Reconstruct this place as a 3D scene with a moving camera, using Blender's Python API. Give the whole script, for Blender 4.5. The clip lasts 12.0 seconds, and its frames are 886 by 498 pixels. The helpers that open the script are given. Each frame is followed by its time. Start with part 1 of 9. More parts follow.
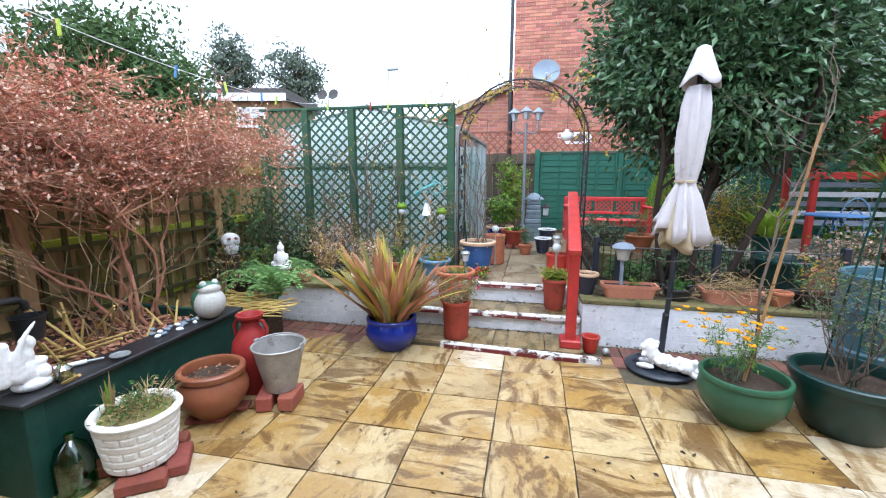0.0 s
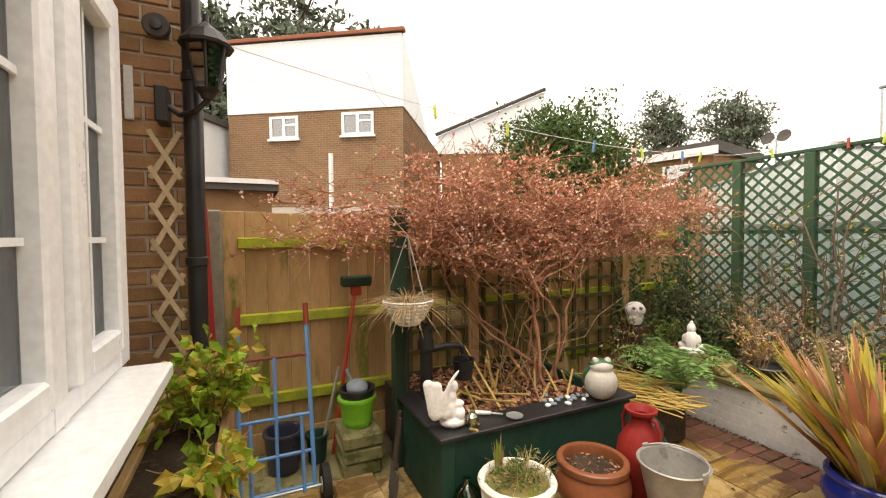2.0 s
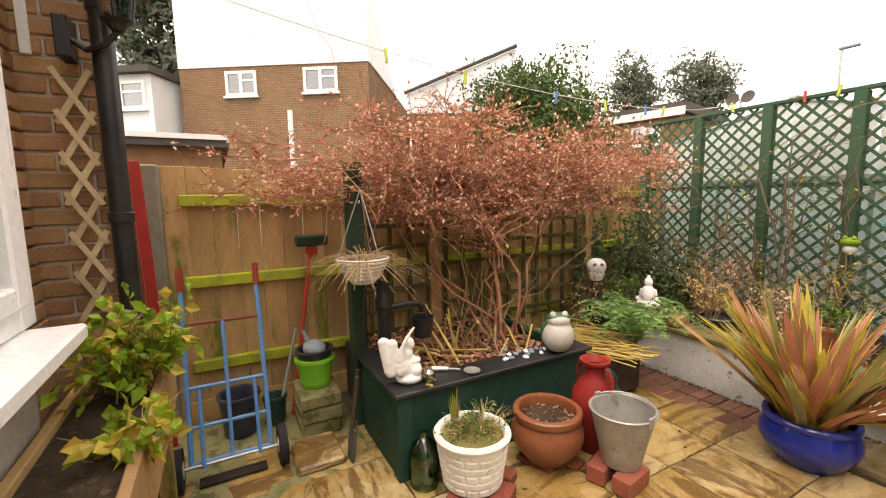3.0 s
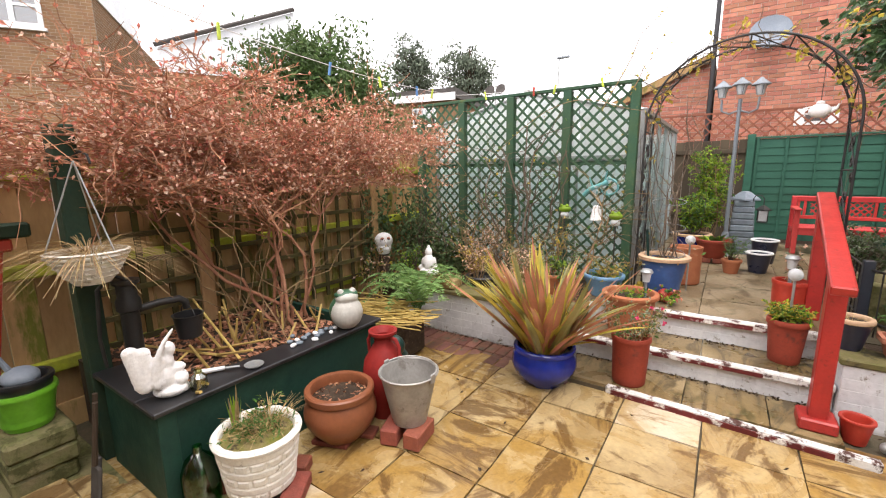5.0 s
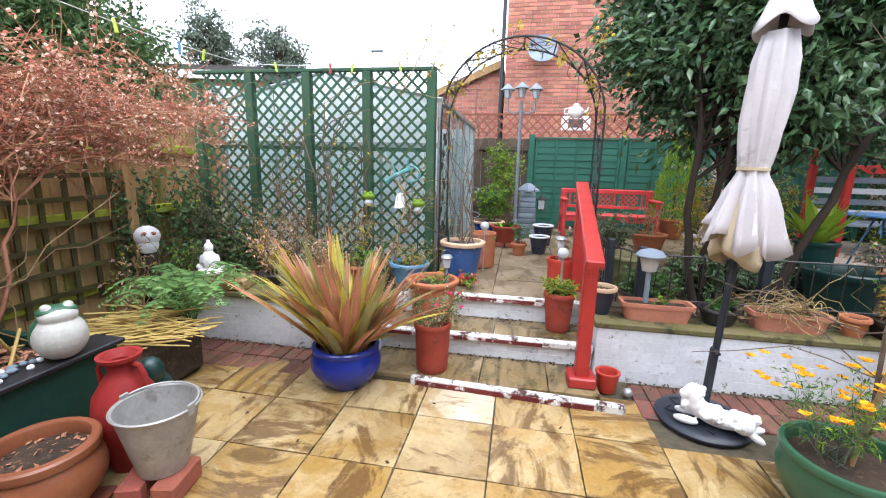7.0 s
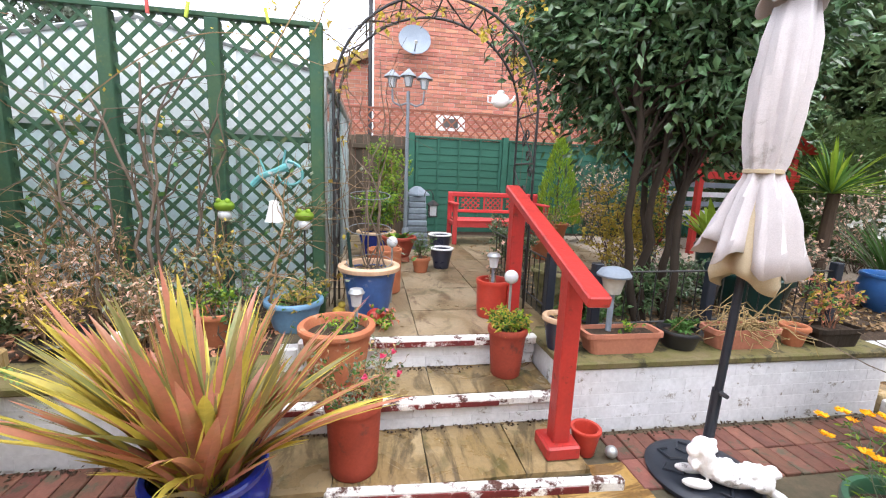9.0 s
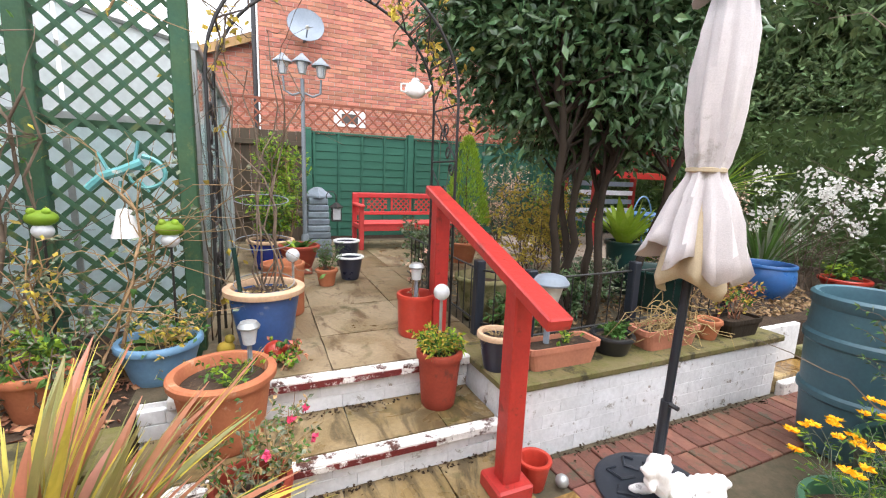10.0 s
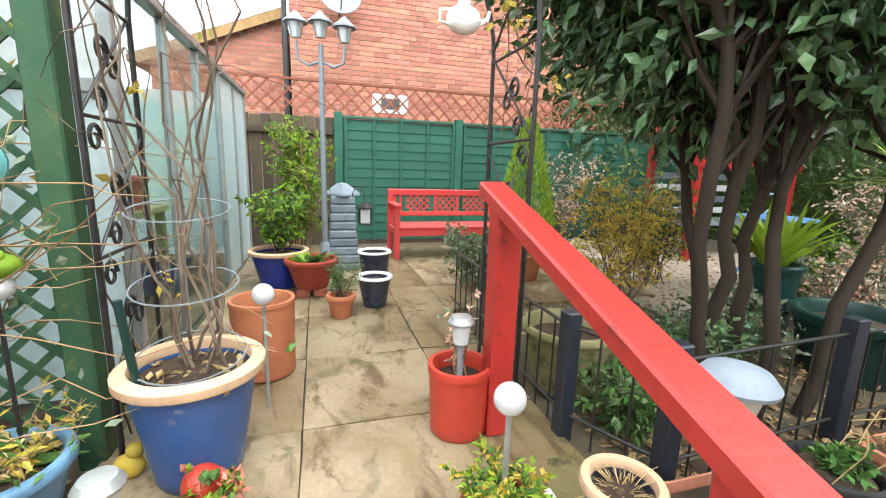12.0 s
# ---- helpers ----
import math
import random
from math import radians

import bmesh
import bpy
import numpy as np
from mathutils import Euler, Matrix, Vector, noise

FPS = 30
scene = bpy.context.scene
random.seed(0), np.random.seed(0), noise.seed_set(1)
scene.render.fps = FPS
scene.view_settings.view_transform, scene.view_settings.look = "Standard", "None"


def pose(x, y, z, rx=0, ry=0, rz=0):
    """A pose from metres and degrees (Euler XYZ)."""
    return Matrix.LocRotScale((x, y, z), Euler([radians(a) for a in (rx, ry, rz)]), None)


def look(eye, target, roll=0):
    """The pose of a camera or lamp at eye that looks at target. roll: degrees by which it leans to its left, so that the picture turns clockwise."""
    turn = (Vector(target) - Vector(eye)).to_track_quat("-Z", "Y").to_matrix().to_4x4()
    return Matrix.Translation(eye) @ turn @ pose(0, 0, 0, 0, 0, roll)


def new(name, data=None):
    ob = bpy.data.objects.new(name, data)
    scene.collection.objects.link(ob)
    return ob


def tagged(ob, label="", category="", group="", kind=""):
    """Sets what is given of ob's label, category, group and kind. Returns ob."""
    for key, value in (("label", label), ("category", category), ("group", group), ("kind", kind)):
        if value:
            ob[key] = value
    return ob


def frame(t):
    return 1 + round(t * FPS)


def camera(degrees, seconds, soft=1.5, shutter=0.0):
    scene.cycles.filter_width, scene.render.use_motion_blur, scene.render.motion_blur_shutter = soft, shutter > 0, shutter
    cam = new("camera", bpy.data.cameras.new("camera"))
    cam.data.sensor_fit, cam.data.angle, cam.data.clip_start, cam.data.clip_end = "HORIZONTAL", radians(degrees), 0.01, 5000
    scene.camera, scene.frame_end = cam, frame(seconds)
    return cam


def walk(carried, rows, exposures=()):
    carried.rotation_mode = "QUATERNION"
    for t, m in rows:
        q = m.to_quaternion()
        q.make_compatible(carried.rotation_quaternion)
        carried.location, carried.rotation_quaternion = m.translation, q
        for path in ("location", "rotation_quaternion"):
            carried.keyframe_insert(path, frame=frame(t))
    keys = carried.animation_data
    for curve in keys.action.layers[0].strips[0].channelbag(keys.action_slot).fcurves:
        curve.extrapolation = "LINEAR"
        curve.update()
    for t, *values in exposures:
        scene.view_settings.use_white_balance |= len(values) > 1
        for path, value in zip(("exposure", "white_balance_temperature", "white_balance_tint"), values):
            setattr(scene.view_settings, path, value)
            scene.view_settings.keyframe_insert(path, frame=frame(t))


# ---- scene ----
cam = camera(93.3, 12.0, 1.15)
PATH = [
    (0, (0.181, -1.746, 1.499), (-0.23, 0.182, 1.157), 0.2),
    (0.5, (0.134, -1.599, 1.506), (-0.61, 0.245, 1.297), -1.1),
    (1, (0.056, -1.413, 1.524), (-1.261, 0.088, 1.413), -1.7),
    (1.5, (0.029, -1.394, 1.585), (-1.682, -0.358, 1.558), -0.1),
    (2, (0.012, -1.379, 1.586), (-1.803, -0.541, 1.519), -0.5),
    (2.5, (-0.014, -1.299, 1.558), (-1.823, -0.463, 1.387), -0.6),
    (2.7, (-0.015, -1.276, 1.545), (-1.805, -0.41, 1.339), -0.8),
    (4.5, (-0.027, -1.171, 1.502), (-1.318, 0.319, 1.167), -0.7),
    (5, (-0.002, -1.151, 1.522), (-1.104, 0.479, 1.159), -0.7),
    (5.5, (0.012, -1.125, 1.518), (-0.903, 0.611, 1.135), -0.6),
    (6, (0.041, -1.066, 1.506), (-0.686, 0.754, 1.106), -0.3),
    (6.5, (0.093, -0.969, 1.489), (-0.476, 0.903, 1.076), 0.6),
    (7, (0.073, -0.825, 1.445), (-0.27, 1.106, 1.057), 1.4),
    (7.2, (0.031, -0.729, 1.428), (-0.183, 1.227, 1.072), 1.5),
    (8.8, (-0.317, -0.01, 1.406), (-0.057, 1.942, 1.052), 2.4),
    (9, (-0.391, 0.083, 1.408), (-0.051, 2.022, 1.052), 2.3),
    (9.5, (-0.47, 0.269, 1.419), (0.09, 2.152, 1.05), 2.2),
    (10, (-0.399, 0.486, 1.402), (0.389, 2.292, 1.062), 2.2),
    (10.5, (-0.31, 0.691, 1.396), (0.592, 2.443, 1.053), 2.6),
    (11, (-0.24, 0.975, 1.37), (0.662, 2.722, 1.003), 2.7),
    (11.5, (-0.15, 1.233, 1.377), (0.668, 3.02, 1.005), 1.8),
    (12, (-0.025, 1.504, 1.385), (0.544, 3.384, 1.009), 1.8),
]
walk(cam, [(t, look(eye, target, roll)) for t, eye, target, roll in PATH], [(0.0, 1.34, 5400, 10), (1.0, 1.26, 6500, 12), (1.5, 1.14, 8200, 13), (2.0, 1.06, 8100, 13), (2.5, 1.10, 8100, 15), (4.5, 1.18, 7400, 17), (5.5, 1.30, 6300, 15), (6.5, 1.38, 5800, 12), (9.0, 1.54, 6150, 15), (10.0, 1.52, 6350, 13), (12.0, 1.92, 6350, 5)])

# ---- world and light: a bright overcast winter day ----
world = bpy.data.worlds.new("overcast_sky")
scene.world = world
world.use_nodes = True
wn = world.node_tree
wn.nodes.clear()
w_out = wn.nodes.new("ShaderNodeOutputWorld")
w_bg = wn.nodes.new("ShaderNodeBackground")
w_sky = wn.nodes.new("ShaderNodeTexSky")
w_sky.sky_type = "NISHITA"
w_sky.sun_disc = False
w_sky.sun_elevation = radians(38)
w_sky.sun_rotation = radians(200)
w_sky.dust_density = 4.0
w_hsv = wn.nodes.new("ShaderNodeHueSaturation")
w_hsv.inputs["Saturation"].default_value = 0.22
w_mix = wn.nodes.new("ShaderNodeMixRGB")
w_mix.inputs[0].default_value = 0.75
w_mix.inputs[2].default_value = (7.6, 7.9, 8.3, 1)
wn.links.new(w_sky.outputs[0], w_hsv.inputs["Color"])
wn.links.new(w_hsv.outputs[0], w_mix.inputs[1])
wn.links.new(w_mix.outputs[0], w_bg.inputs[0])
w_bg.inputs[1].default_value = 0.145
wn.links.new(w_bg.outputs[0], w_out.inputs[0])

sun_data = bpy.data.lights.new("sun", "SUN")
sun_data.energy = 1.35
sun_data.angle = radians(45)
sun_data.color = (1.0, 0.97, 0.92)
sun_ob = new("sun", sun_data)
sun_ob.matrix_world = look((0, 0, 20), (-2.4, 2.2, 11))

# ---- mesh helpers ----
RNG = np.random.default_rng(7)


def thing(name, x=0, y=0, z=0, label="", category="", group="", kind="", rz=0):
    ob = new(name)
    ob.empty_display_size = 0.05
    ob.matrix_world = pose(x, y, z, 0, 0, rz)
    return tagged(ob, label, category, group, kind)


def part(name, bm, material, parent=None, label="", smooth=False, kind=""):
    """Link a bmesh (in its parent's space) as one mesh object."""
    me = bpy.data.meshes.new(name)
    bm.normal_update()
    bm.to_mesh(me)
    bm.free()
    me.materials.append(material)
    if smooth:
        me.shade_smooth()
        me.set_sharp_from_angle(angle=radians(38))
    ob = new(name, me)
    if parent:
        ob.parent = parent
    return tagged(ob, label, kind=kind)


def part_np(name, verts, faces, material, parent=None, label="", smooth=False, kind=""):
    me = bpy.data.meshes.new(name)
    me.from_pydata(np.asarray(verts, float).tolist(), [], np.asarray(faces, int).tolist())
    me.materials.append(material)
    if smooth:
        me.shade_smooth()
    ob = new(name, me)
    if parent:
        ob.parent = parent
    return tagged(ob, label, kind=kind)


def bx(bm, x0, x1, y0, y1, z0, z1, bevel=0.0, m=None):
    r = bmesh.ops.create_cube(bm, size=1)
    vs = r["verts"]
    for v in vs:
        v.co = Vector((x0 + (v.co.x + 0.5) * (x1 - x0), y0 + (v.co.y + 0.5) * (y1 - y0), z0 + (v.co.z + 0.5) * (z1 - z0)))
    if m is not None:
        for v in vs:
            v.co = m @ v.co
    if bevel:
        es = list({e for v in vs for e in v.link_edges})
        bmesh.ops.bevel(bm, geom=es, offset=bevel, segments=1, affect="EDGES", clamp_overlap=True)
    return bm


def box(x0, x1, y0, y1, z0, z1, bevel=0.0, m=None):
    return bx(bmesh.new(), x0, x1, y0, y1, z0, z1, bevel, m)


def lathe(profile, seg=32, bm=None, cx=0.0, cy=0.0, wobble=0.0, closed=False):
    """A turned body from (radius, height) pairs."""
    bm = bm or bmesh.new()
    rings = []
    for r, z in profile:
        ring = []
        for i in range(seg):
            a = 2 * math.pi * i / seg
            k = 1 + wobble * noise.noise((math.cos(a) * 1.5, math.sin(a) * 1.5, z * 6))
            ring.append(bm.verts.new((cx + max(r, 1e-4) * k * math.cos(a), cy + max(r, 1e-4) * k * math.sin(a), z)))
        rings.append(ring)
    for a, b in zip(rings, rings[1:]):
        for i in range(seg):
            j = (i + 1) % seg
            bm.faces.new((a[i], a[j], b[j], b[i]))
    if closed:
        for i in range(seg):
            j = (i + 1) % seg
            bm.faces.new((rings[-1][i], rings[-1][j], rings[0][j], rings[0][i]))
    else:
        bm.faces.new(rings[0][::-1])
        bm.faces.new(rings[-1])
    return bm


def tube(bm, pts, r0, r1=None, seg=6, cap=True):
    """A round bar along points, tapering from r0 to r1."""
    r1 = r0 if r1 is None else r1
    pts = [Vector(p) for p in pts]
    rings = []
    n = len(pts)
    side = None
    for i, p in enumerate(pts):
        d = (pts[min(i + 1, n - 1)] - pts[max(i - 1, 0)])
        d = d.normalized() if d.length > 1e-9 else Vector((0, 0, 1))
        if side is None:
            side = d.cross(Vector((0.31, 0.17, 0.94)))
            if side.length < 1e-3:
                side = d.cross(Vector((1, 0, 0)))
        side = (side - d * side.dot(d)).normalized()
        up = d.cross(side)
        r = r0 + (r1 - r0) * i / max(1, n - 1)
        rings.append([bm.verts.new(p + r * (math.cos(2 * math.pi * k / seg) * side + math.sin(2 * math.pi * k / seg) * up)) for k in range(seg)])
    for a, b in zip(rings, rings[1:]):
        for k in range(seg):
            j = (k + 1) % seg
            bm.faces.new((a[k], a[j], b[j], b[k]))
    if cap:
        bm.faces.new(rings[0][::-1])
        bm.faces.new(rings[-1])
    return bm


def rod(p, q, r0, r1=None, seg=8):
    return tube(bmesh.new(), [p, q], r0, r1, seg)


def twigs(paths, r0, r1, seg=3):
    """Vertices and faces of many thin tapering stems, each an array of points."""
    V, F, base = [], [], 0
    for k, p in enumerate(paths):
        p = np.asarray(p, float)
        n = len(p)
        a0 = r0[k] if np.ndim(r0) else r0
        a1 = r1[k] if np.ndim(r1) else r1
        d = np.gradient(p, axis=0)
        d /= np.linalg.norm(d, axis=1)[:, None] + 1e-9
        s = np.cross(d, (0.3, 0.2, 0.93))
        s /= np.linalg.norm(s, axis=1)[:, None] + 1e-9
        u = np.cross(d, s)
        r = np.linspace(a0, a1, n)[:, None]
        for i in range(seg):
            a = 2 * math.pi * i / seg
            V.append(p + r * (math.cos(a) * s + math.sin(a) * u))
        idx = base + np.arange(n * seg).reshape(seg, n)
        for i in range(seg):
            j = (i + 1) % seg
            F.append(np.stack([idx[i, :-1], idx[j, :-1], idx[j, 1:], idx[i, 1:]], 1))
        base += n * seg
    return np.concatenate(V), np.concatenate(F)


def unit(v):
    return v / (np.linalg.norm(v, axis=-1, keepdims=True) + 1e-9)


def leaves(pos, way, length, width, rng, fold=0.25, droop=0.0):
    """Many leaves, each four faces round a folded midrib."""
    n = len(pos)
    way = unit(way)
    side = unit(np.cross(way, rng.normal(size=(n, 3))))
    up = np.cross(side, way)
    L = (length * rng.uniform(0.7, 1.25, n))[:, None]
    W = (width * rng.uniform(0.75, 1.2, n))[:, None]
    mid = pos + way * L * 0.5 - up * W * fold
    tip = pos + way * L + np.array((0, 0, -1)) * L * droop
    a = pos + way * L * 0.45 + side * W * 0.5
    b = pos + way * L * 0.45 - side * W * 0.5
    V = np.stack([pos, a, tip, b, mid], 1).reshape(-1, 3)
    k = np.arange(n)[:, None, None] * 5
    F = (k + np.array([[0, 1, 4], [1, 2, 4], [2, 3, 4], [3, 0, 4]])[None]).reshape(-1, 3)
    return V, F


def blades(base, way, length, width, rng, bend=0.5, seg=5, fold=0.0):
    """Strap leaves that arch over: bases, start ways, lengths, widths."""
    n = len(base)
    way = unit(way)
    side = unit(np.cross(way, (0, 0, 1.0)) + 1e-6)
    V, F = [], []
    t = np.linspace(0, 1, seg + 1)
    pts = []
    for s in t:
        p = base + way * (length * s)[:, None]
        out = way * np.array((1, 1, 0))
        out = unit(out + 1e-6)
        p = p + (out * 0.45 + np.array((0, 0, -0.75))) * (bend * length * s * s)[:, None] * 0.6
        w = width * (0.55 + 0.9 * s) if s < 0.5 else width * (1.0 - (s - 0.5) ** 1.5 * 2.7)
        w = np.maximum(w, 0.0015)
        pts.append((p - side * (w / 2)[:, None], p + np.array((0, 0, -1)) * (w * fold)[:, None], p + side * (w / 2)[:, None]))
    arr = np.stack([np.stack(q, 1) for q in pts], 1)
    V = arr.reshape(-1, 3)
    for k in range(seg):
        for c in (0, 1):
            o = np.arange(n) * (seg + 1) * 3 + k * 3 + c
            F.append(np.stack([o, o + 1, o + 4, o + 3], 1))
    return V, np.concatenate(F)


def join_np(*vf):
    V, F, b = [], [], 0
    for v, f in vf:
        V.append(v)
        F += (np.asarray(f) + b).tolist()
        b += len(v)
    V = np.concatenate(V)
    return V, F


def part_l(name, vf, material, parent=None, label="", smooth=False, kind=""):
    V, F = vf
    kind = kind or ("stuff" if name.endswith("s") or name.endswith(("work", "growth")) or name in ("foliage", "crown", "blossom") else "")
    me = bpy.data.meshes.new(name)
    me.from_pydata(np.asarray(V, float).tolist(), [], F.tolist() if isinstance(F, np.ndarray) else F)
    me.materials.append(material)
    if smooth:
        me.shade_smooth()
    ob = new(name, me)
    if parent:
        ob.parent = parent
    return tagged(ob, label, kind=kind)


# ---- materials ----
def mat(name, c1, c2=None, rough=0.7, scale=6.0, bump=0.2, fine=60.0, metal=0.0, c3=None, spots=0.0, spot_scale=3.0, rand=0.0, island=0.0,
        spec=None, stretch=(1, 1, 1), translucent=0.0, bump_dist=0.01):
    """Two colours mixed by coarse noise, fine grain in value and bump, and optional stains of a third."""
    m = bpy.data.materials.new(name)
    m.use_nodes = True
    nt = m.node_tree
    N, L = nt.nodes, nt.links
    b = N["Principled BSDF"]
    c2 = c2 or tuple(v * 0.75 for v in c1)
    if spec is None:
        spec = 0.5 if rough < 0.5 else 0.22
    tc = N.new("ShaderNodeTexCoord")
    mp = N.new("ShaderNodeMapping")
    mp.inputs["Scale"].default_value = stretch
    L.new(tc.outputs["Object"], mp.inputs[0])
    vec = mp.outputs[0]
    oi = N.new("ShaderNodeObjectInfo")
    add = N.new("ShaderNodeVectorMath")
    add.operation = "ADD"
    sc = N.new("ShaderNodeVectorMath")
    sc.operation = "SCALE"
    sc.inputs[0].default_value = (37, 91, 53)
    L.new(oi.outputs["Random"], sc.inputs["Scale"])
    L.new(vec, add.inputs[0])
    L.new(sc.outputs[0], add.inputs[1])
    vec = add.outputs[0]
    n1 = N.new("ShaderNodeTexNoise")
    n1.inputs["Scale"].default_value = scale
    n1.inputs["Detail"].default_value = 6
    n1.inputs["Roughness"].default_value = 0.62
    L.new(vec, n1.inputs["Vector"])
    ramp = N.new("ShaderNodeMapRange")
    ramp.inputs[1].default_value = 0.33
    ramp.inputs[2].default_value = 0.67
    L.new(n1.outputs[0], ramp.inputs[0])
    mix = N.new("ShaderNodeMixRGB")
    mix.inputs[1].default_value = (*c1, 1)
    mix.inputs[2].default_value = (*c2, 1)
    L.new(ramp.outputs[0], mix.inputs[0])
    col = mix.outputs[0]
    n2 = N.new("ShaderNodeTexNoise")
    n2.inputs["Scale"].default_value = fine
    n2.inputs["Detail"].default_value = 4
    L.new(vec, n2.inputs["Vector"])
    if c3 is not None:
        n3 = N.new("ShaderNodeTexNoise")
        n3.inputs["Scale"].default_value = spot_scale
        n3.inputs["Detail"].default_value = 8
        n3.inputs["Roughness"].default_value = 0.72
        L.new(vec, n3.inputs["Vector"])
        r3 = N.new("ShaderNodeMapRange")
        r3.inputs[1].default_value = 0.62 - spots * 0.25
        r3.inputs[2].default_value = 0.68 - spots * 0.2
        L.new(n3.outputs[0], r3.inputs[0])
        mx = N.new("ShaderNodeMixRGB")
        mx.inputs[2].default_value = (*c3, 1)
        L.new(r3.outputs[0], mx.inputs[0])
        L.new(col, mx.inputs[1])
        col = mx.outputs[0]
    hs = N.new("ShaderNodeHueSaturation")
    L.new(col, hs.inputs["Color"])
    val = N.new("ShaderNodeMapRange")
    val.inputs[3].default_value = 0.82
    val.inputs[4].default_value = 1.18
    L.new(n2.outputs[0], val.inputs[0])
    out = val.outputs[0]
    if rand or island:
        src = oi.outputs["Random"]
        if island:
            geo = N.new("ShaderNodeNewGeometry")
            src = geo.outputs["Random Per Island"]
        k = rand or island
        rr = N.new("ShaderNodeMapRange")
        rr.inputs[3].default_value = 1 - k
        rr.inputs[4].default_value = 1 + k
        L.new(src, rr.inputs[0])
        mu = N.new("ShaderNodeMath")
        mu.operation = "MULTIPLY"
        L.new(rr.outputs[0], mu.inputs[0])
        L.new(out, mu.inputs[1])
        out = mu.outputs[0]
        hu = N.new("ShaderNodeMapRange")
        hu.inputs[3].default_value = 0.5 - 0.035 * k
        hu.inputs[4].default_value = 0.5 + 0.035 * k
        fr = N.new("ShaderNodeMath")
        fr.operation = "FRACT"
        m7 = N.new("ShaderNodeMath")
        m7.operation = "MULTIPLY"
        m7.inputs[1].default_value = 7.31
        L.new(src, m7.inputs[0])
        L.new(m7.outputs[0], fr.inputs[0])
        L.new(fr.outputs[0], hu.inputs[0])
        L.new(hu.outputs[0], hs.inputs["Hue"])
    L.new(out, hs.inputs["Value"])
    L.new(hs.outputs[0], b.inputs["Base Color"])
    rg = N.new("ShaderNodeMapRange")
    rg.inputs[3].default_value = max(0.02, rough - 0.12)
    rg.inputs[4].default_value = min(1.0, rough + 0.12)
    L.new(n1.outputs[0], rg.inputs[0])
    L.new(rg.outputs[0], b.inputs["Roughness"])
    b.inputs["Metallic"].default_value = metal
    b.inputs["Specular IOR Level"].default_value = spec
    if bump:
        bp = N.new("ShaderNodeBump")
        bp.inputs["Strength"].default_value = bump
        bp.inputs["Distance"].default_value = bump_dist
        am = N.new("ShaderNodeMath")
        am.operation = "MULTIPLY_ADD"
        am.inputs[1].default_value = 0.4
        L.new(n2.outputs[0], am.inputs[0])
        L.new(n1.outputs[0], am.inputs[2])
        L.new(am.outputs[0], bp.inputs["Height"])
        L.new(bp.outputs[0], b.inputs["Normal"])
    if translucent:
        tr = N.new("ShaderNodeBsdfTranslucent")
        L.new(hs.outputs[0], tr.inputs[0])
        ms = N.new("ShaderNodeMixShader")
        ms.inputs[0].default_value = translucent
        L.new(b.outputs[0], ms.inputs[1])
        L.new(tr.outputs[0], ms.inputs[2])
        L.new(ms.outputs[0], N["Material Output"].inputs[0])
    return m


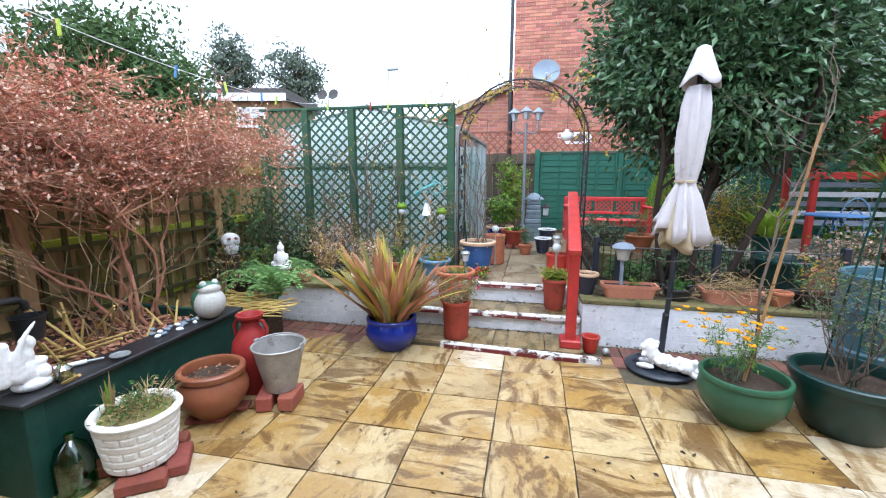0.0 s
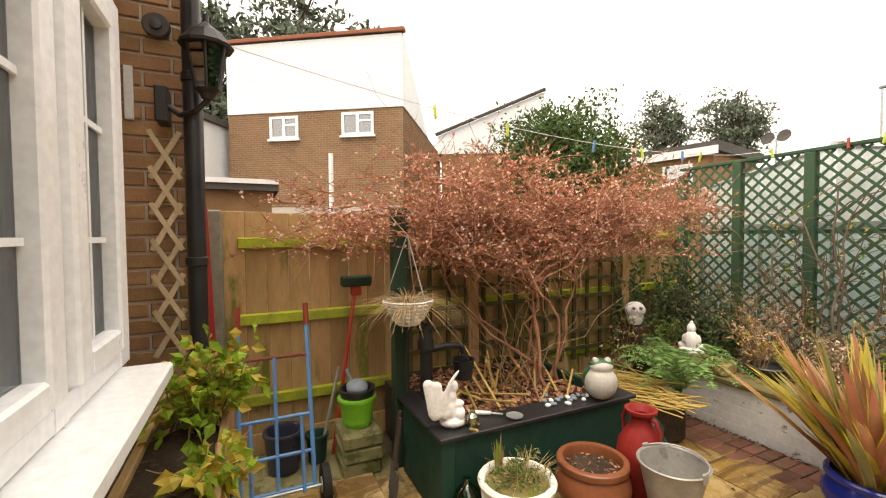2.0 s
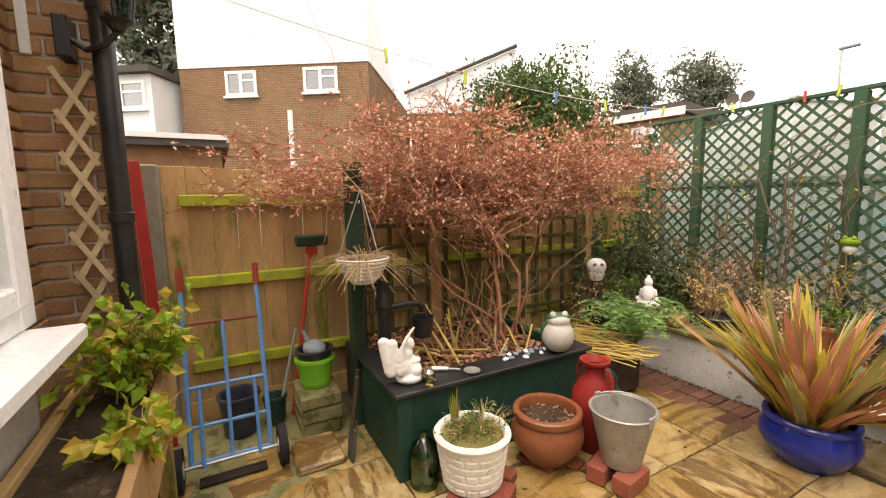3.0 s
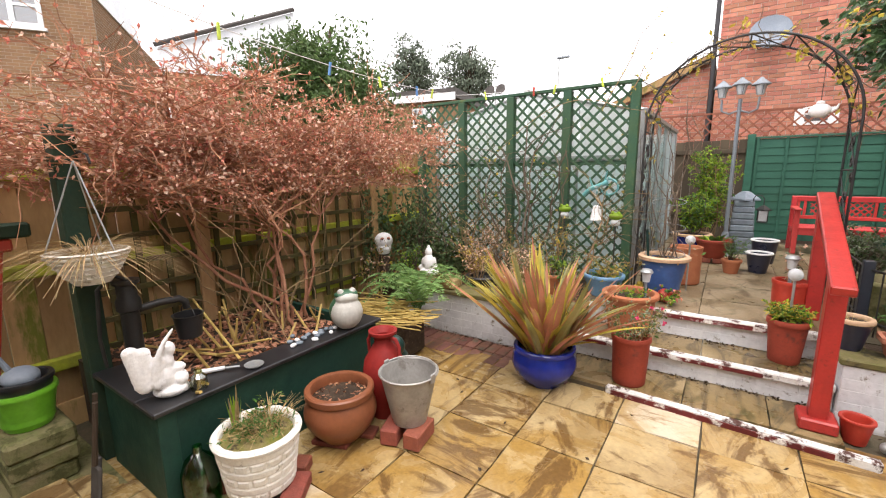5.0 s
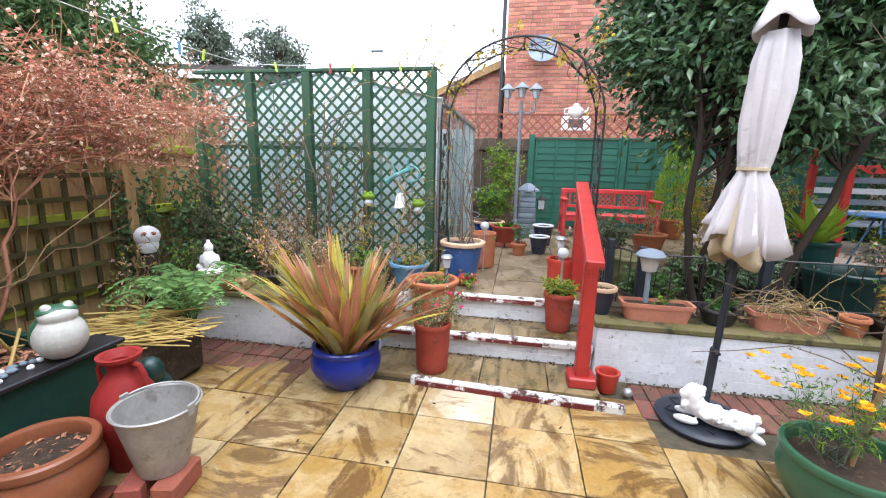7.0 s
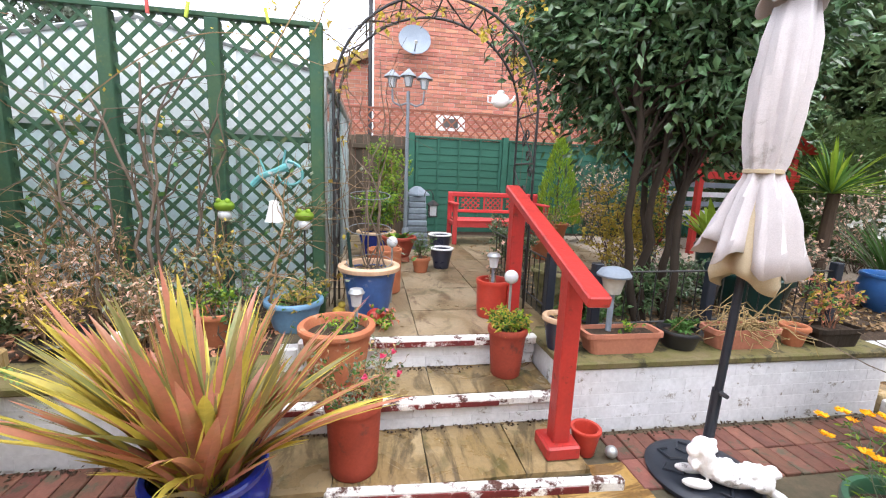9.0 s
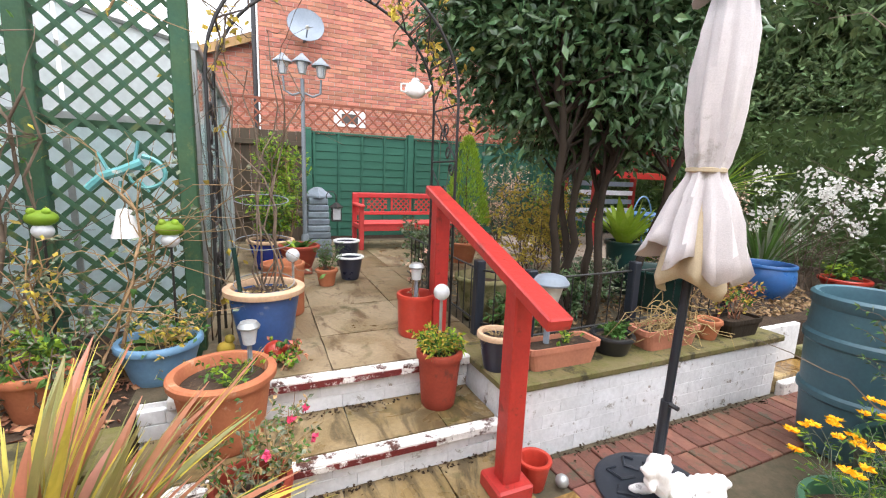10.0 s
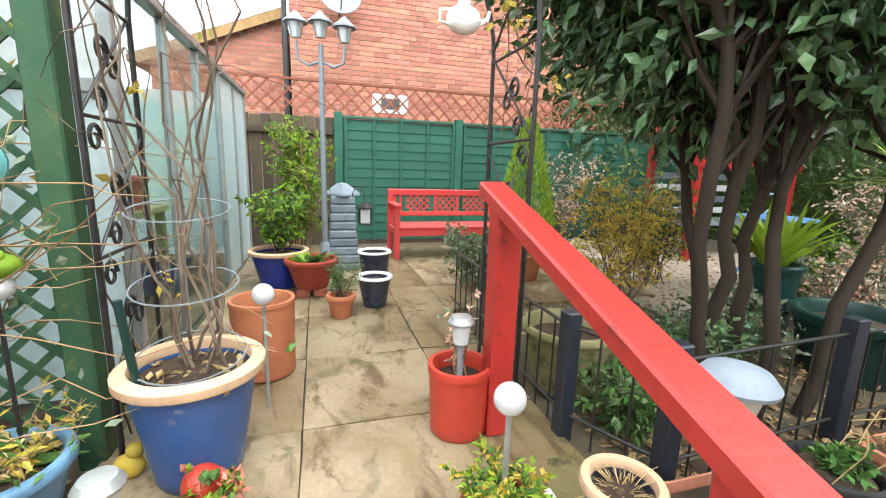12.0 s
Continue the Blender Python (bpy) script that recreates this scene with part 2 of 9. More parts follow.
def stone_mat(name, warm, pale, vein, rough=0.25, vein_amount=0.5, moss=0.0):
    """Riven wet sandstone: clouds of two tones, curling iron-brown veins, pits and a damp sheen."""
    m = bpy.data.materials.new(name)
    m.use_nodes = True
    nt = m.node_tree
    N, L = nt.nodes, nt.links
    b = N["Principled BSDF"]
    tc = N.new("ShaderNodeTexCoord")
    oi = N.new("ShaderNodeObjectInfo")
    sc = N.new("ShaderNodeVectorMath")
    sc.operation = "SCALE"
    sc.inputs[0].default_value = (41, 67, 29)
    L.new(oi.outputs["Random"], sc.inputs["Scale"])
    add = N.new("ShaderNodeVectorMath")
    add.operation = "ADD"
    L.new(tc.outputs["Object"], add.inputs[0])
    L.new(sc.outputs[0], add.inputs[1])

    def tex(scale, detail, dist, stretch=(1, 1, 1), rough_=0.6):
        mp = N.new("ShaderNodeMapping")
        mp.inputs["Scale"].default_value = stretch
        L.new(add.outputs[0], mp.inputs[0])
        n = N.new("ShaderNodeTexNoise")
        n.inputs["Scale"].default_value = scale
        n.inputs["Detail"].default_value = detail
        n.inputs["Roughness"].default_value = rough_
        n.inputs["Distortion"].default_value = dist
        L.new(mp.outputs[0], n.inputs["Vector"])
        return n.outputs[0]

    def ramp(src, lo, hi, a=0.0, c=1.0):
        r = N.new("ShaderNodeMapRange")
        r.inputs[1].default_value = lo
        r.inputs[2].default_value = hi
        r.inputs[3].default_value = a
        r.inputs[4].default_value = c
        L.new(src, r.inputs[0])
        return r.outputs[0]

    def mix(fac, c_a, c_b, kind="MIX"):
        x = N.new("ShaderNodeMixRGB")
        x.blend_type = kind
        L.new(fac, x.inputs[0])
        for k, c in ((1, c_a), (2, c_b)):
            if isinstance(c, tuple):
                x.inputs[k].default_value = (*c, 1)
            else:
                L.new(c, x.inputs[k])
        return x.outputs[0]

    cloud = tex(2.6, 5, 0.8)
    streak = tex(3.4, 9, 2.2, (1, 0.38, 1), 0.68)
    fine = tex(46, 4, 0.0)
    pit = tex(16, 6, 0.6, (1, 0.6, 1), 0.7)
    shift = N.new("ShaderNodeMath")
    shift.operation = "MULTIPLY_ADD"
    shift.inputs[1].default_value = 0.22
    L.new(oi.outputs["Random"], shift.inputs[0])
    L.new(cloud, shift.inputs[2])
    col = mix(ramp(shift.outputs[0], 0.46, 0.74), warm, pale)
    col = mix(ramp(streak, 0.545 - 0.06 * vein_amount, 0.63 - 0.06 * vein_amount, 0, 0.88), col, vein)
    col = mix(ramp(pit, 0.60, 0.68, 0, 0.5), col, tuple(v * 0.6 for v in vein))
    damp = tex(1.3, 4, 0.6, (1, 0.7, 1))
    col = mix(ramp(damp, 0.5, 0.66, 0, 0.45), col, tuple(v * 0.75 + w * 0.25 for v, w in zip(vein, warm)))
    if moss:
        col = mix(ramp(tex(5.0, 7, 0.5), 0.62 - moss * 0.2, 0.72 - moss * 0.2, 0, 0.8), col, (0.07, 0.065, 0.022))
    hs = N.new("ShaderNodeHueSaturation")
    L.new(col, hs.inputs["Color"])
    L.new(ramp(fine, 0.2, 0.8, 0.82, 1.18), hs.inputs["Value"])
    L.new(hs.outputs[0], b.inputs["Base Color"])
    L.new(ramp(cloud, 0.3, 0.7, rough - 0.08, rough + 0.22), b.inputs["Roughness"])
    hm = N.new("ShaderNodeMath")
    hm.operation = "MULTIPLY_ADD"
    hm.inputs[1].default_value = 0.25
    L.new(fine, hm.inputs[0])
    L.new(streak, hm.inputs[2])
    bp = N.new("ShaderNodeBump")
    bp.inputs["Strength"].default_value = 0.45
    bp.inputs["Distance"].default_value = 0.012
    L.new(hm.outputs[0], bp.inputs["Height"])
    L.new(bp.outputs[0], b.inputs["Normal"])
    return m


def glass_mat(name, tint=(0.9, 0.95, 0.95), rough=0.03, alpha=0.75):
    """Thin pane: mostly clear, with a mirror-like surface."""
    m = bpy.data.materials.new(name)
    m.use_nodes = True
    nt = m.node_tree
    nt.nodes.clear()
    o = nt.nodes.new("ShaderNodeOutputMaterial")
    g = nt.nodes.new("ShaderNodeBsdfGlossy")
    g.inputs["Roughness"].default_value = rough
    t = nt.nodes.new("ShaderNodeBsdfTransparent")
    t.inputs[0].default_value = (*tint, 1)
    mx = nt.nodes.new("ShaderNodeMixShader")
    mx.inputs[0].default_value = 1 - alpha
    nt.links.new(t.outputs[0], mx.inputs[1])
    nt.links.new(g.outputs[0], mx.inputs[2])
    nt.links.new(mx.outputs[0], o.inputs[0])
    return m


M = dict(
    slab=stone_mat("riven_sandstone", (0.325, 0.195, 0.054), (0.46, 0.345, 0.175), (0.125, 0.066, 0.022), 0.19, 0.95),
    damp_slab=stone_mat("damp_stained_sandstone", (0.21, 0.145, 0.062), (0.34, 0.26, 0.145), (0.075, 0.054, 0.026), 0.25, 0.75, 0.3),
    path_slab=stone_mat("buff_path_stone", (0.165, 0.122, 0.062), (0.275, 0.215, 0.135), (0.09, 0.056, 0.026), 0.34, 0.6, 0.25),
    slab_pale=stone_mat("pale_sandstone", (0.42, 0.30, 0.14), (0.58, 0.50, 0.37), (0.24, 0.15, 0.065), 0.24, 0.55),
    joint=mat("sand_joint", (0.11, 0.085, 0.055), (0.06, 0.055, 0.035), 0.9, 12, 0.6, 90),
    soil=mat("dark_soil", (0.028, 0.019, 0.013), (0.062, 0.042, 0.028), 0.95, 9, 1.0, 70, c3=(0.10, 0.065, 0.04), spots=0.25, spot_scale=30),
    grass=mat("rough_ground", (0.07, 0.075, 0.035), (0.10, 0.08, 0.05), 0.95, 2, 0.8, 30),
    white_brick=mat("white_painted_brick", (0.76, 0.77, 0.79), (0.66, 0.67, 0.68), 0.6, 5, 0.7, 34, c3=(0.22, 0.19, 0.15), spots=0.10, spot_scale=9, rand=0.05),
    white_flaky=mat("flaking_white_paint", (0.76, 0.75, 0.73), (0.64, 0.62, 0.58), 0.6, 14, 0.5, 70, c3=(0.075, 0.03, 0.022), spots=0.42, spot_scale=11, rand=0.06),
    dark_red_trim=mat("worn_dark_red_paint", (0.16, 0.025, 0.022), (0.10, 0.02, 0.02), 0.6, 15, 0.5, 70, c3=(0.72, 0.69, 0.66), spots=0.34, spot_scale=13),
    coping_moss=mat("mossy_wet_coping", (0.17, 0.135, 0.07), (0.13, 0.125, 0.04), 0.7, 9, 0.6, 70, c3=(0.05, 0.045, 0.025), spots=0.44, spot_scale=6),
    moss=mat("mossy_concrete", (0.24, 0.20, 0.11), (0.15, 0.16, 0.06), 0.85, 9, 0.6, 70, c3=(0.09, 0.09, 0.035), spots=0.42, spot_scale=7),
    mortar=mat("grey_mortar", (0.52, 0.46, 0.41), (0.42, 0.38, 0.34), 0.9, 20, 0.4, 100),
    white_mortar=mat("painted_mortar", (0.76, 0.77, 0.78), (0.66, 0.66, 0.65), 0.8, 14, 0.4, 70, c3=(0.2, 0.17, 0.12), spots=0.1, spot_scale=10),
    red_brick=mat("red_house_brick", (0.47, 0.20, 0.135), (0.38, 0.15, 0.105), 0.85, 9, 0.35, 90, rand=0.26),
    red_brick_i=mat("red_house_brick_far", (0.47, 0.20, 0.135), (0.38, 0.15, 0.105), 0.85, 9, 0.35, 90, island=0.26),
    brown_brick=mat("brown_house_brick", (0.40, 0.235, 0.125), (0.30, 0.17, 0.09), 0.85, 8, 0.5, 80, rand=0.18),
    brown_brick_i=mat("brown_brick_far", (0.27, 0.155, 0.08), (0.21, 0.12, 0.065), 0.85, 4, 0.3, 60, island=0.14),
    paver=mat("red_brick_paver", (0.20, 0.085, 0.06), (0.13, 0.06, 0.045), 0.6, 10, 0.5, 70, c3=(0.09, 0.075, 0.05), spots=0.3, spot_scale=8, rand=0.25),
    brick_loose=mat("loose_red_brick", (0.30, 0.085, 0.055), (0.22, 0.07, 0.05), 0.75, 14, 0.6, 80, rand=0.18),
    red_wood=mat("red_gloss_paint", (0.42, 0.028, 0.022), (0.33, 0.024, 0.02), 0.42, 10, 0.25, 60, c3=(0.22, 0.022, 0.016), spots=0.14, spot_scale=12),
    bench_red=mat("coral_red_paint", (0.55, 0.065, 0.06), (0.47, 0.05, 0.05), 0.5, 8, 0.2, 60, rand=0.06),
    fence_wood=mat("weathered_fence_board", (0.50, 0.32, 0.15), (0.36, 0.22, 0.10), 0.85, 5, 0.5, 45, c3=(0.15, 0.16, 0.03), spots=0.26, spot_scale=2.2, rand=0.2, stretch=(1, 1, 0.25)),
    fence_moss=mat("mossy_fence_rail", (0.42, 0.47, 0.04), (0.27, 0.28, 0.05), 0.85, 8, 0.5, 50, rand=0.15),
    lattice_brown=mat("dark_lattice_wood", (0.085, 0.062, 0.034), (0.11, 0.105, 0.035), 0.85, 9, 0.4, 50, rand=0.25),
    concrete=mat("concrete_post", (0.27, 0.25, 0.20), (0.20, 0.185, 0.14), 0.9, 9, 0.5, 90),
    green_wood=mat("dark_green_paint", (0.016, 0.055, 0.038), (0.012, 0.04, 0.03), 0.55, 9, 0.3, 60, rand=0.12),
    green_post=mat("green_stained_post", (0.02, 0.045, 0.03), (0.03, 0.05, 0.028), 0.65, 9, 0.4, 50),
    trellis_green=mat("green_trellis_paint", (0.03, 0.085, 0.052), (0.05, 0.10, 0.05), 0.6, 8, 0.3, 60, c3=(0.10, 0.13, 0.05), spots=0.2, spot_scale=6, rand=0.12),
    fence_green=mat("green_lap_panel", (0.035, 0.125, 0.085), (0.028, 0.10, 0.07), 0.65, 4, 0.3, 50, rand=0.08, stretch=(0.4, 1, 3)),
    blue_glaze=mat("cobalt_glaze", (0.012, 0.028, 0.28), (0.01, 0.022, 0.19), 0.1, 6, 0.06, 40),
    blue_pot=mat("dull_blue_glaze", (0.035, 0.095, 0.27), (0.03, 0.075, 0.21), 0.4, 7, 0.15, 50, c3=(0.16, 0.2, 0.3), spots=0.1, spot_scale=8),
    blue_pale=mat("pale_blue_plastic", (0.16, 0.31, 0.47), (0.12, 0.24, 0.38), 0.4, 7, 0.1, 50),
    navy=mat("navy_pot", (0.02, 0.025, 0.05), (0.03, 0.03, 0.045), 0.3, 8, 0.1, 60),
    terracotta=mat("terracotta", (0.43, 0.16, 0.075), (0.36, 0.12, 0.06), 0.75, 8, 0.25, 80, c3=(0.47, 0.27, 0.17), spots=0.12, spot_scale=6),
    terra_glaze=mat("brown_terracotta", (0.25, 0.085, 0.036), (0.19, 0.062, 0.028), 0.4, 7, 0.12, 60),
    terra_pale=mat("pale_terracotta_plastic", (0.50, 0.21, 0.13), (0.42, 0.17, 0.11), 0.6, 8, 0.15, 60),
    buff=mat("buff_rim", (0.58, 0.40, 0.26), (0.50, 0.33, 0.21), 0.7, 9, 0.15, 70),
    chimney=mat("red_clay_pot", (0.30, 0.052, 0.03), (0.235, 0.042, 0.025), 0.6, 8, 0.2, 70, c3=(0.13, 0.04, 0.028), spots=0.2, spot_scale=6),
    red_bright=mat("bright_red_pot", (0.45, 0.045, 0.025), (0.38, 0.035, 0.022), 0.35, 8, 0.1, 60),
    red_urn=mat("matt_red_urn", (0.30, 0.026, 0.022), (0.21, 0.02, 0.018), 0.55, 8, 0.15, 60),
    zinc=mat("weathered_zinc", (0.40, 0.385, 0.36), (0.30, 0.29, 0.27), 0.5, 9, 0.2, 60, metal=0.35, c3=(0.22, 0.2, 0.18), spots=0.15, spot_scale=7),
    white_pot=mat("white_stone_planter", (0.80, 0.78, 0.73), (0.70, 0.68, 0.62), 0.75, 9, 0.5, 60, c3=(0.34, 0.31, 0.24), spots=0.12, spot_scale=10),
    statue=mat("white_statue_paint", (0.86, 0.85, 0.84), (0.78, 0.77, 0.77), 0.6, 12, 0.4, 70, c3=(0.3, 0.29, 0.28), spots=0.06, spot_scale=12),
    green_pot=mat("sage_green_pot", (0.04, 0.12, 0.06), (0.03, 0.095, 0.05), 0.35, 6, 0.1, 60),
    dkgreen_pot=mat("dark_green_plastic", (0.008, 0.036, 0.03), (0.006, 0.028, 0.025), 0.35, 7, 0.1, 60),
    black=mat("black_iron", (0.012, 0.012, 0.013), (0.022, 0.02, 0.018), 0.45, 20, 0.2, 80),
    black_plastic=mat("black_plastic", (0.014, 0.014, 0.016), (0.025, 0.025, 0.027), 0.35, 8, 0.05, 60),
    dark_post=mat("navy_black_post", (0.014, 0.018, 0.028), (0.02, 0.025, 0.035), 0.45, 8, 0.15, 60),
    grey_lamp=mat("grey_lamp_metal", (0.21, 0.24, 0.27), (0.16, 0.185, 0.21), 0.45, 8, 0.1, 60),
    grey_plastic=mat("blue_grey_plastic", (0.24, 0.28, 0.33), (0.20, 0.235, 0.28), 0.5, 6, 0.08, 50),
    cream_plastic=mat("cream_lamp_plastic", (0.50, 0.49, 0.45), (0.42, 0.41, 0.37), 0.45, 6, 0.05, 50),
    upvc=mat("white_window_frame", (0.87, 0.88, 0.89), (0.82, 0.83, 0.84), 0.3, 3, 0.03, 40),
    white_clad=mat("white_cladding", (0.78, 0.80, 0.82), (0.72, 0.74, 0.77), 0.6, 1.5, 0.1, 20, rand=0.03),
    white_plain=mat("white_paint", (0.78, 0.78, 0.78), (0.70, 0.70, 0.70), 0.5, 5, 0.1, 50),
    canvas=mat("grey_white_canvas", (0.56, 0.52, 0.52), (0.48, 0.445, 0.445), 0.9, 5, 0.25, 220, c3=(0.36, 0.33, 0.31), spots=0.06, spot_scale=3),
    canvas_in=mat("cream_canvas_lining", (0.50, 0.42, 0.29), (0.43, 0.35, 0.24), 0.9, 5, 0.2, 200),
    roof=mat("brown_roof_tile", (0.14, 0.085, 0.06), (0.10, 0.065, 0.05), 0.8, 3, 0.4, 30, rand=0.15),
    felt=mat("grey_roof_felt", (0.10, 0.09, 0.085), (0.07, 0.065, 0.06), 0.9, 3, 0.3, 30),
    bark=mat("grey_brown_bark", (0.08, 0.055, 0.036), (0.05, 0.035, 0.025), 0.9, 12, 0.8, 70, stretch=(1, 1, 0.3)),
    # near-black brown; on the laurel it includes the shade of the crown
    bark_dark=mat("dark_brown_shaded_bark", (0.024, 0.018, 0.013), (0.04, 0.029, 0.02), 0.9, 12, 0.8, 60, stretch=(1, 1, 0.3)),
    stem_red=mat("red_brown_stem", (0.30, 0.13, 0.075), (0.42, 0.22, 0.13), 0.75, 9, 0.4, 60, island=0.25),
    stem_tan=mat("tan_dry_stem", (0.34, 0.23, 0.12), (0.22, 0.14, 0.075), 0.8, 9, 0.3, 60, island=0.25),
    stem_grey=mat("grey_twig", (0.17, 0.13, 0.095), (0.10, 0.075, 0.055), 0.85, 9, 0.3, 60, island=0.25),
    leaf_rust=mat("rust_pink_leaf", (0.60, 0.25, 0.17), (0.46, 0.165, 0.105), 0.6, 20, 0.0, 40, island=0.42, translucent=0.25),
    leaf_pale=mat("pale_dead_leaf", (0.80, 0.60, 0.48), (0.72, 0.46, 0.34), 0.6, 20, 0.0, 40, island=0.3, translucent=0.3),
    leaf_laurel=mat("dark_laurel_leaf", (0.06, 0.115, 0.052), (0.095, 0.17, 0.072), 0.24, 9, 0.0, 40, island=0.55, translucent=0.14),
    leaf_green=mat("mid_green_leaf", (0.07, 0.16, 0.035), (0.10, 0.20, 0.05), 0.5, 12, 0.0, 40, island=0.35, translucent=0.3),
    leaf_lime=mat("lime_leaf", (0.22, 0.36, 0.03), (0.30, 0.42, 0.05), 0.5, 12, 0.0, 40, island=0.3, translucent=0.35),
    leaf_yellow=mat("yellow_leaf", (0.60, 0.46, 0.07), (0.44, 0.34, 0.08), 0.55, 12, 0.0, 40, island=0.3, translucent=0.35),
    leaf_grey=mat("grey_green_leaf", (0.17, 0.21, 0.14), (0.23, 0.26, 0.18), 0.6, 12, 0.0, 40, island=0.3, translucent=0.25),
    leaf_conifer=mat("conifer_needles", (0.03, 0.062, 0.026), (0.045, 0.085, 0.035), 0.7, 6, 0.0, 30, island=0.4, translucent=0.15),
    # distance haze is mixed into this paler, greyer needle colour
    leaf_far_haze=mat("hazed_pine_needles", (0.11, 0.14, 0.105), (0.14, 0.165, 0.12), 0.8, 6, 0.0, 30, island=0.4),
    leaf_hedge=mat("hedge_leaf", (0.09, 0.15, 0.062), (0.14, 0.20, 0.085), 0.55, 6, 0.0, 30, island=0.5, translucent=0.25),
    fern=mat("fern_frond", (0.17, 0.31, 0.10), (0.23, 0.37, 0.13), 0.5, 9, 0.0, 40, island=0.3, translucent=0.35),
    phormium_a=mat("phormium_pink", (0.56, 0.22, 0.145), (0.38, 0.20, 0.10), 0.42, 5, 0.1, 50, island=0.3, translucent=0.3),
    phormium_b=mat("phormium_gold", (0.62, 0.50, 0.07), (0.36, 0.33, 0.06), 0.42, 5, 0.1, 50, island=0.25, translucent=0.3),
    phormium_c=mat("phormium_green", (0.19, 0.23, 0.07), (0.30, 0.25, 0.10), 0.4, 5, 0.1, 50, island=0.3, translucent=0.25),
    straw=mat("dry_straw", (0.46, 0.34, 0.16), (0.35, 0.25, 0.12), 0.8, 9, 0.1, 50, island=0.25, translucent=0.2),
    cane=mat("yellow_cane", (0.58, 0.42, 0.13), (0.45, 0.32, 0.11), 0.6, 6, 0.2, 60, island=0.2),
    cane_brown=mat("brown_bamboo", (0.36, 0.22, 0.10), (0.27, 0.16, 0.07), 0.7, 9, 0.3, 60, stretch=(1, 1, 0.3)),
    orange_flower=mat("orange_marigold", (0.85, 0.48, 0.012), (0.80, 0.36, 0.01), 0.6, 30, 0.0, 60, island=0.15, translucent=0.25),
    pink_flower=mat("pink_flower", (0.75, 0.10, 0.22), (0.65, 0.06, 0.15), 0.6, 30, 0.0, 60, translucent=0.25),
    white_flower=mat("white_blossom", (0.80, 0.80, 0.77), (0.74, 0.74, 0.70), 0.6, 30, 0.0, 60, island=0.06, translucent=0.3),
    blue_metal=mat("blue_painted_metal", (0.08, 0.24, 0.50), (0.07, 0.19, 0.42), 0.45, 9, 0.15, 60, c3=(0.2, 0.1, 0.05), spots=0.08, spot_scale=10),
    butt=mat("blue_green_plastic", (0.06, 0.135, 0.165), (0.05, 0.11, 0.14), 0.45, 4, 0.08, 60),
    clear_bulb=mat("frosted_globe", (0.72, 0.74, 0.76), (0.62, 0.64, 0.66), 0.2, 9, 0.05, 60, translucent=0.3),
    poly=mat("white_polycarbonate", (0.84, 0.87, 0.88), (0.78, 0.82, 0.83), 0.3, 1.2, 0.05, 30, translucent=0.35),
    frosted=mat("frosted_blue_glass", (0.80, 0.89, 0.91), (0.70, 0.82, 0.85), 0.15, 1.6, 0.04, 30, translucent=0.35),
    alu=mat("dull_aluminium", (0.42, 0.44, 0.44), (0.34, 0.36, 0.36), 0.45, 8, 0.1, 60, metal=0.6),
    lime_plastic=mat("lime_green_plastic", (0.16, 0.46, 0.03), (0.13, 0.38, 0.03), 0.35, 6, 0.05, 50),
    peg_green=mat("lime_peg", (0.5, 0.62, 0.08), None, 0.5, 9, 0.0, 50),
    rope=mat("white_line", (0.7, 0.7, 0.68), None, 0.6, 9, 0.0, 50),
    asphalt=mat("asphalt", (0.05, 0.05, 0.052), (0.06, 0.06, 0.06), 0.9, 3, 0.4, 90),
    slate=mat("blue_slate", (0.20, 0.24, 0.28), (0.15, 0.18, 0.21), 0.6, 9, 0.3, 60, rand=0.2),
    dark_void=mat("dark_interior", (0.05, 0.05, 0.05), (0.04, 0.04, 0.04), 0.8, 3, 0.0, 30),
    rust_wood=mat("red_lattice_wood", (0.28, 0.10, 0.06), (0.22, 0.08, 0.05), 0.8, 9, 0.3, 60, rand=0.15),
    grey_board=mat("greyed_fence_board", (0.10, 0.078, 0.052), (0.07, 0.055, 0.04), 0.85, 6, 0.4, 50, rand=0.2, stretch=(1, 1, 0.25)),
    leaf_olive=mat("olive_evergreen_leaf", (0.055, 0.10, 0.03), (0.09, 0.14, 0.045), 0.5, 9, 0.0, 40, island=0.4, translucent=0.2),
    turquoise=mat("turquoise_metal", (0.12, 0.36, 0.36), (0.08, 0.26, 0.28), 0.4, 9, 0.1, 60, c3=(0.5, 0.52, 0.5), spots=0.2, spot_scale=14),
    pot_moss=mat("moss_and_dead_grass", (0.16, 0.17, 0.03), (0.24, 0.19, 0.09), 0.95, 22, 1.0, 120, c3=(0.07, 0.05, 0.03), spots=0.3, spot_scale=20),
    gravel=mat("pale_chippings", (0.42, 0.36, 0.29), (0.28, 0.23, 0.18), 0.85, 30, 0.9, 160, c3=(0.16, 0.11, 0.07), spots=0.3, spot_scale=18),
    bottle_green=glass_mat("green_plastic_bottle", (0.22, 0.66, 0.38), 0.12, 0.86),
    blue_round=mat("bright_blue_glaze", (0.035, 0.13, 0.36), (0.028, 0.10, 0.28), 0.3, 6, 0.08, 50),
    rubber=mat("black_rubber", (0.015, 0.015, 0.015), (0.025, 0.024, 0.022), 0.8, 12, 0.2, 60),
    yellow_rag=mat("bare_timber_lattice", (0.62, 0.50, 0.33), (0.52, 0.40, 0.24), 0.8, 9, 0.3, 60, rand=0.12),
)
M["pane"] = glass_mat("window_glass", (0.55, 0.6, 0.62), 0.02, 0.72)
M["gh_glass"] = glass_mat("greenhouse_glass", (0.86, 0.94, 0.93), 0.06, 0.72)
M["bottle"] = glass_mat("jar_glass", (0.75, 0.78, 0.6), 0.08, 0.75)

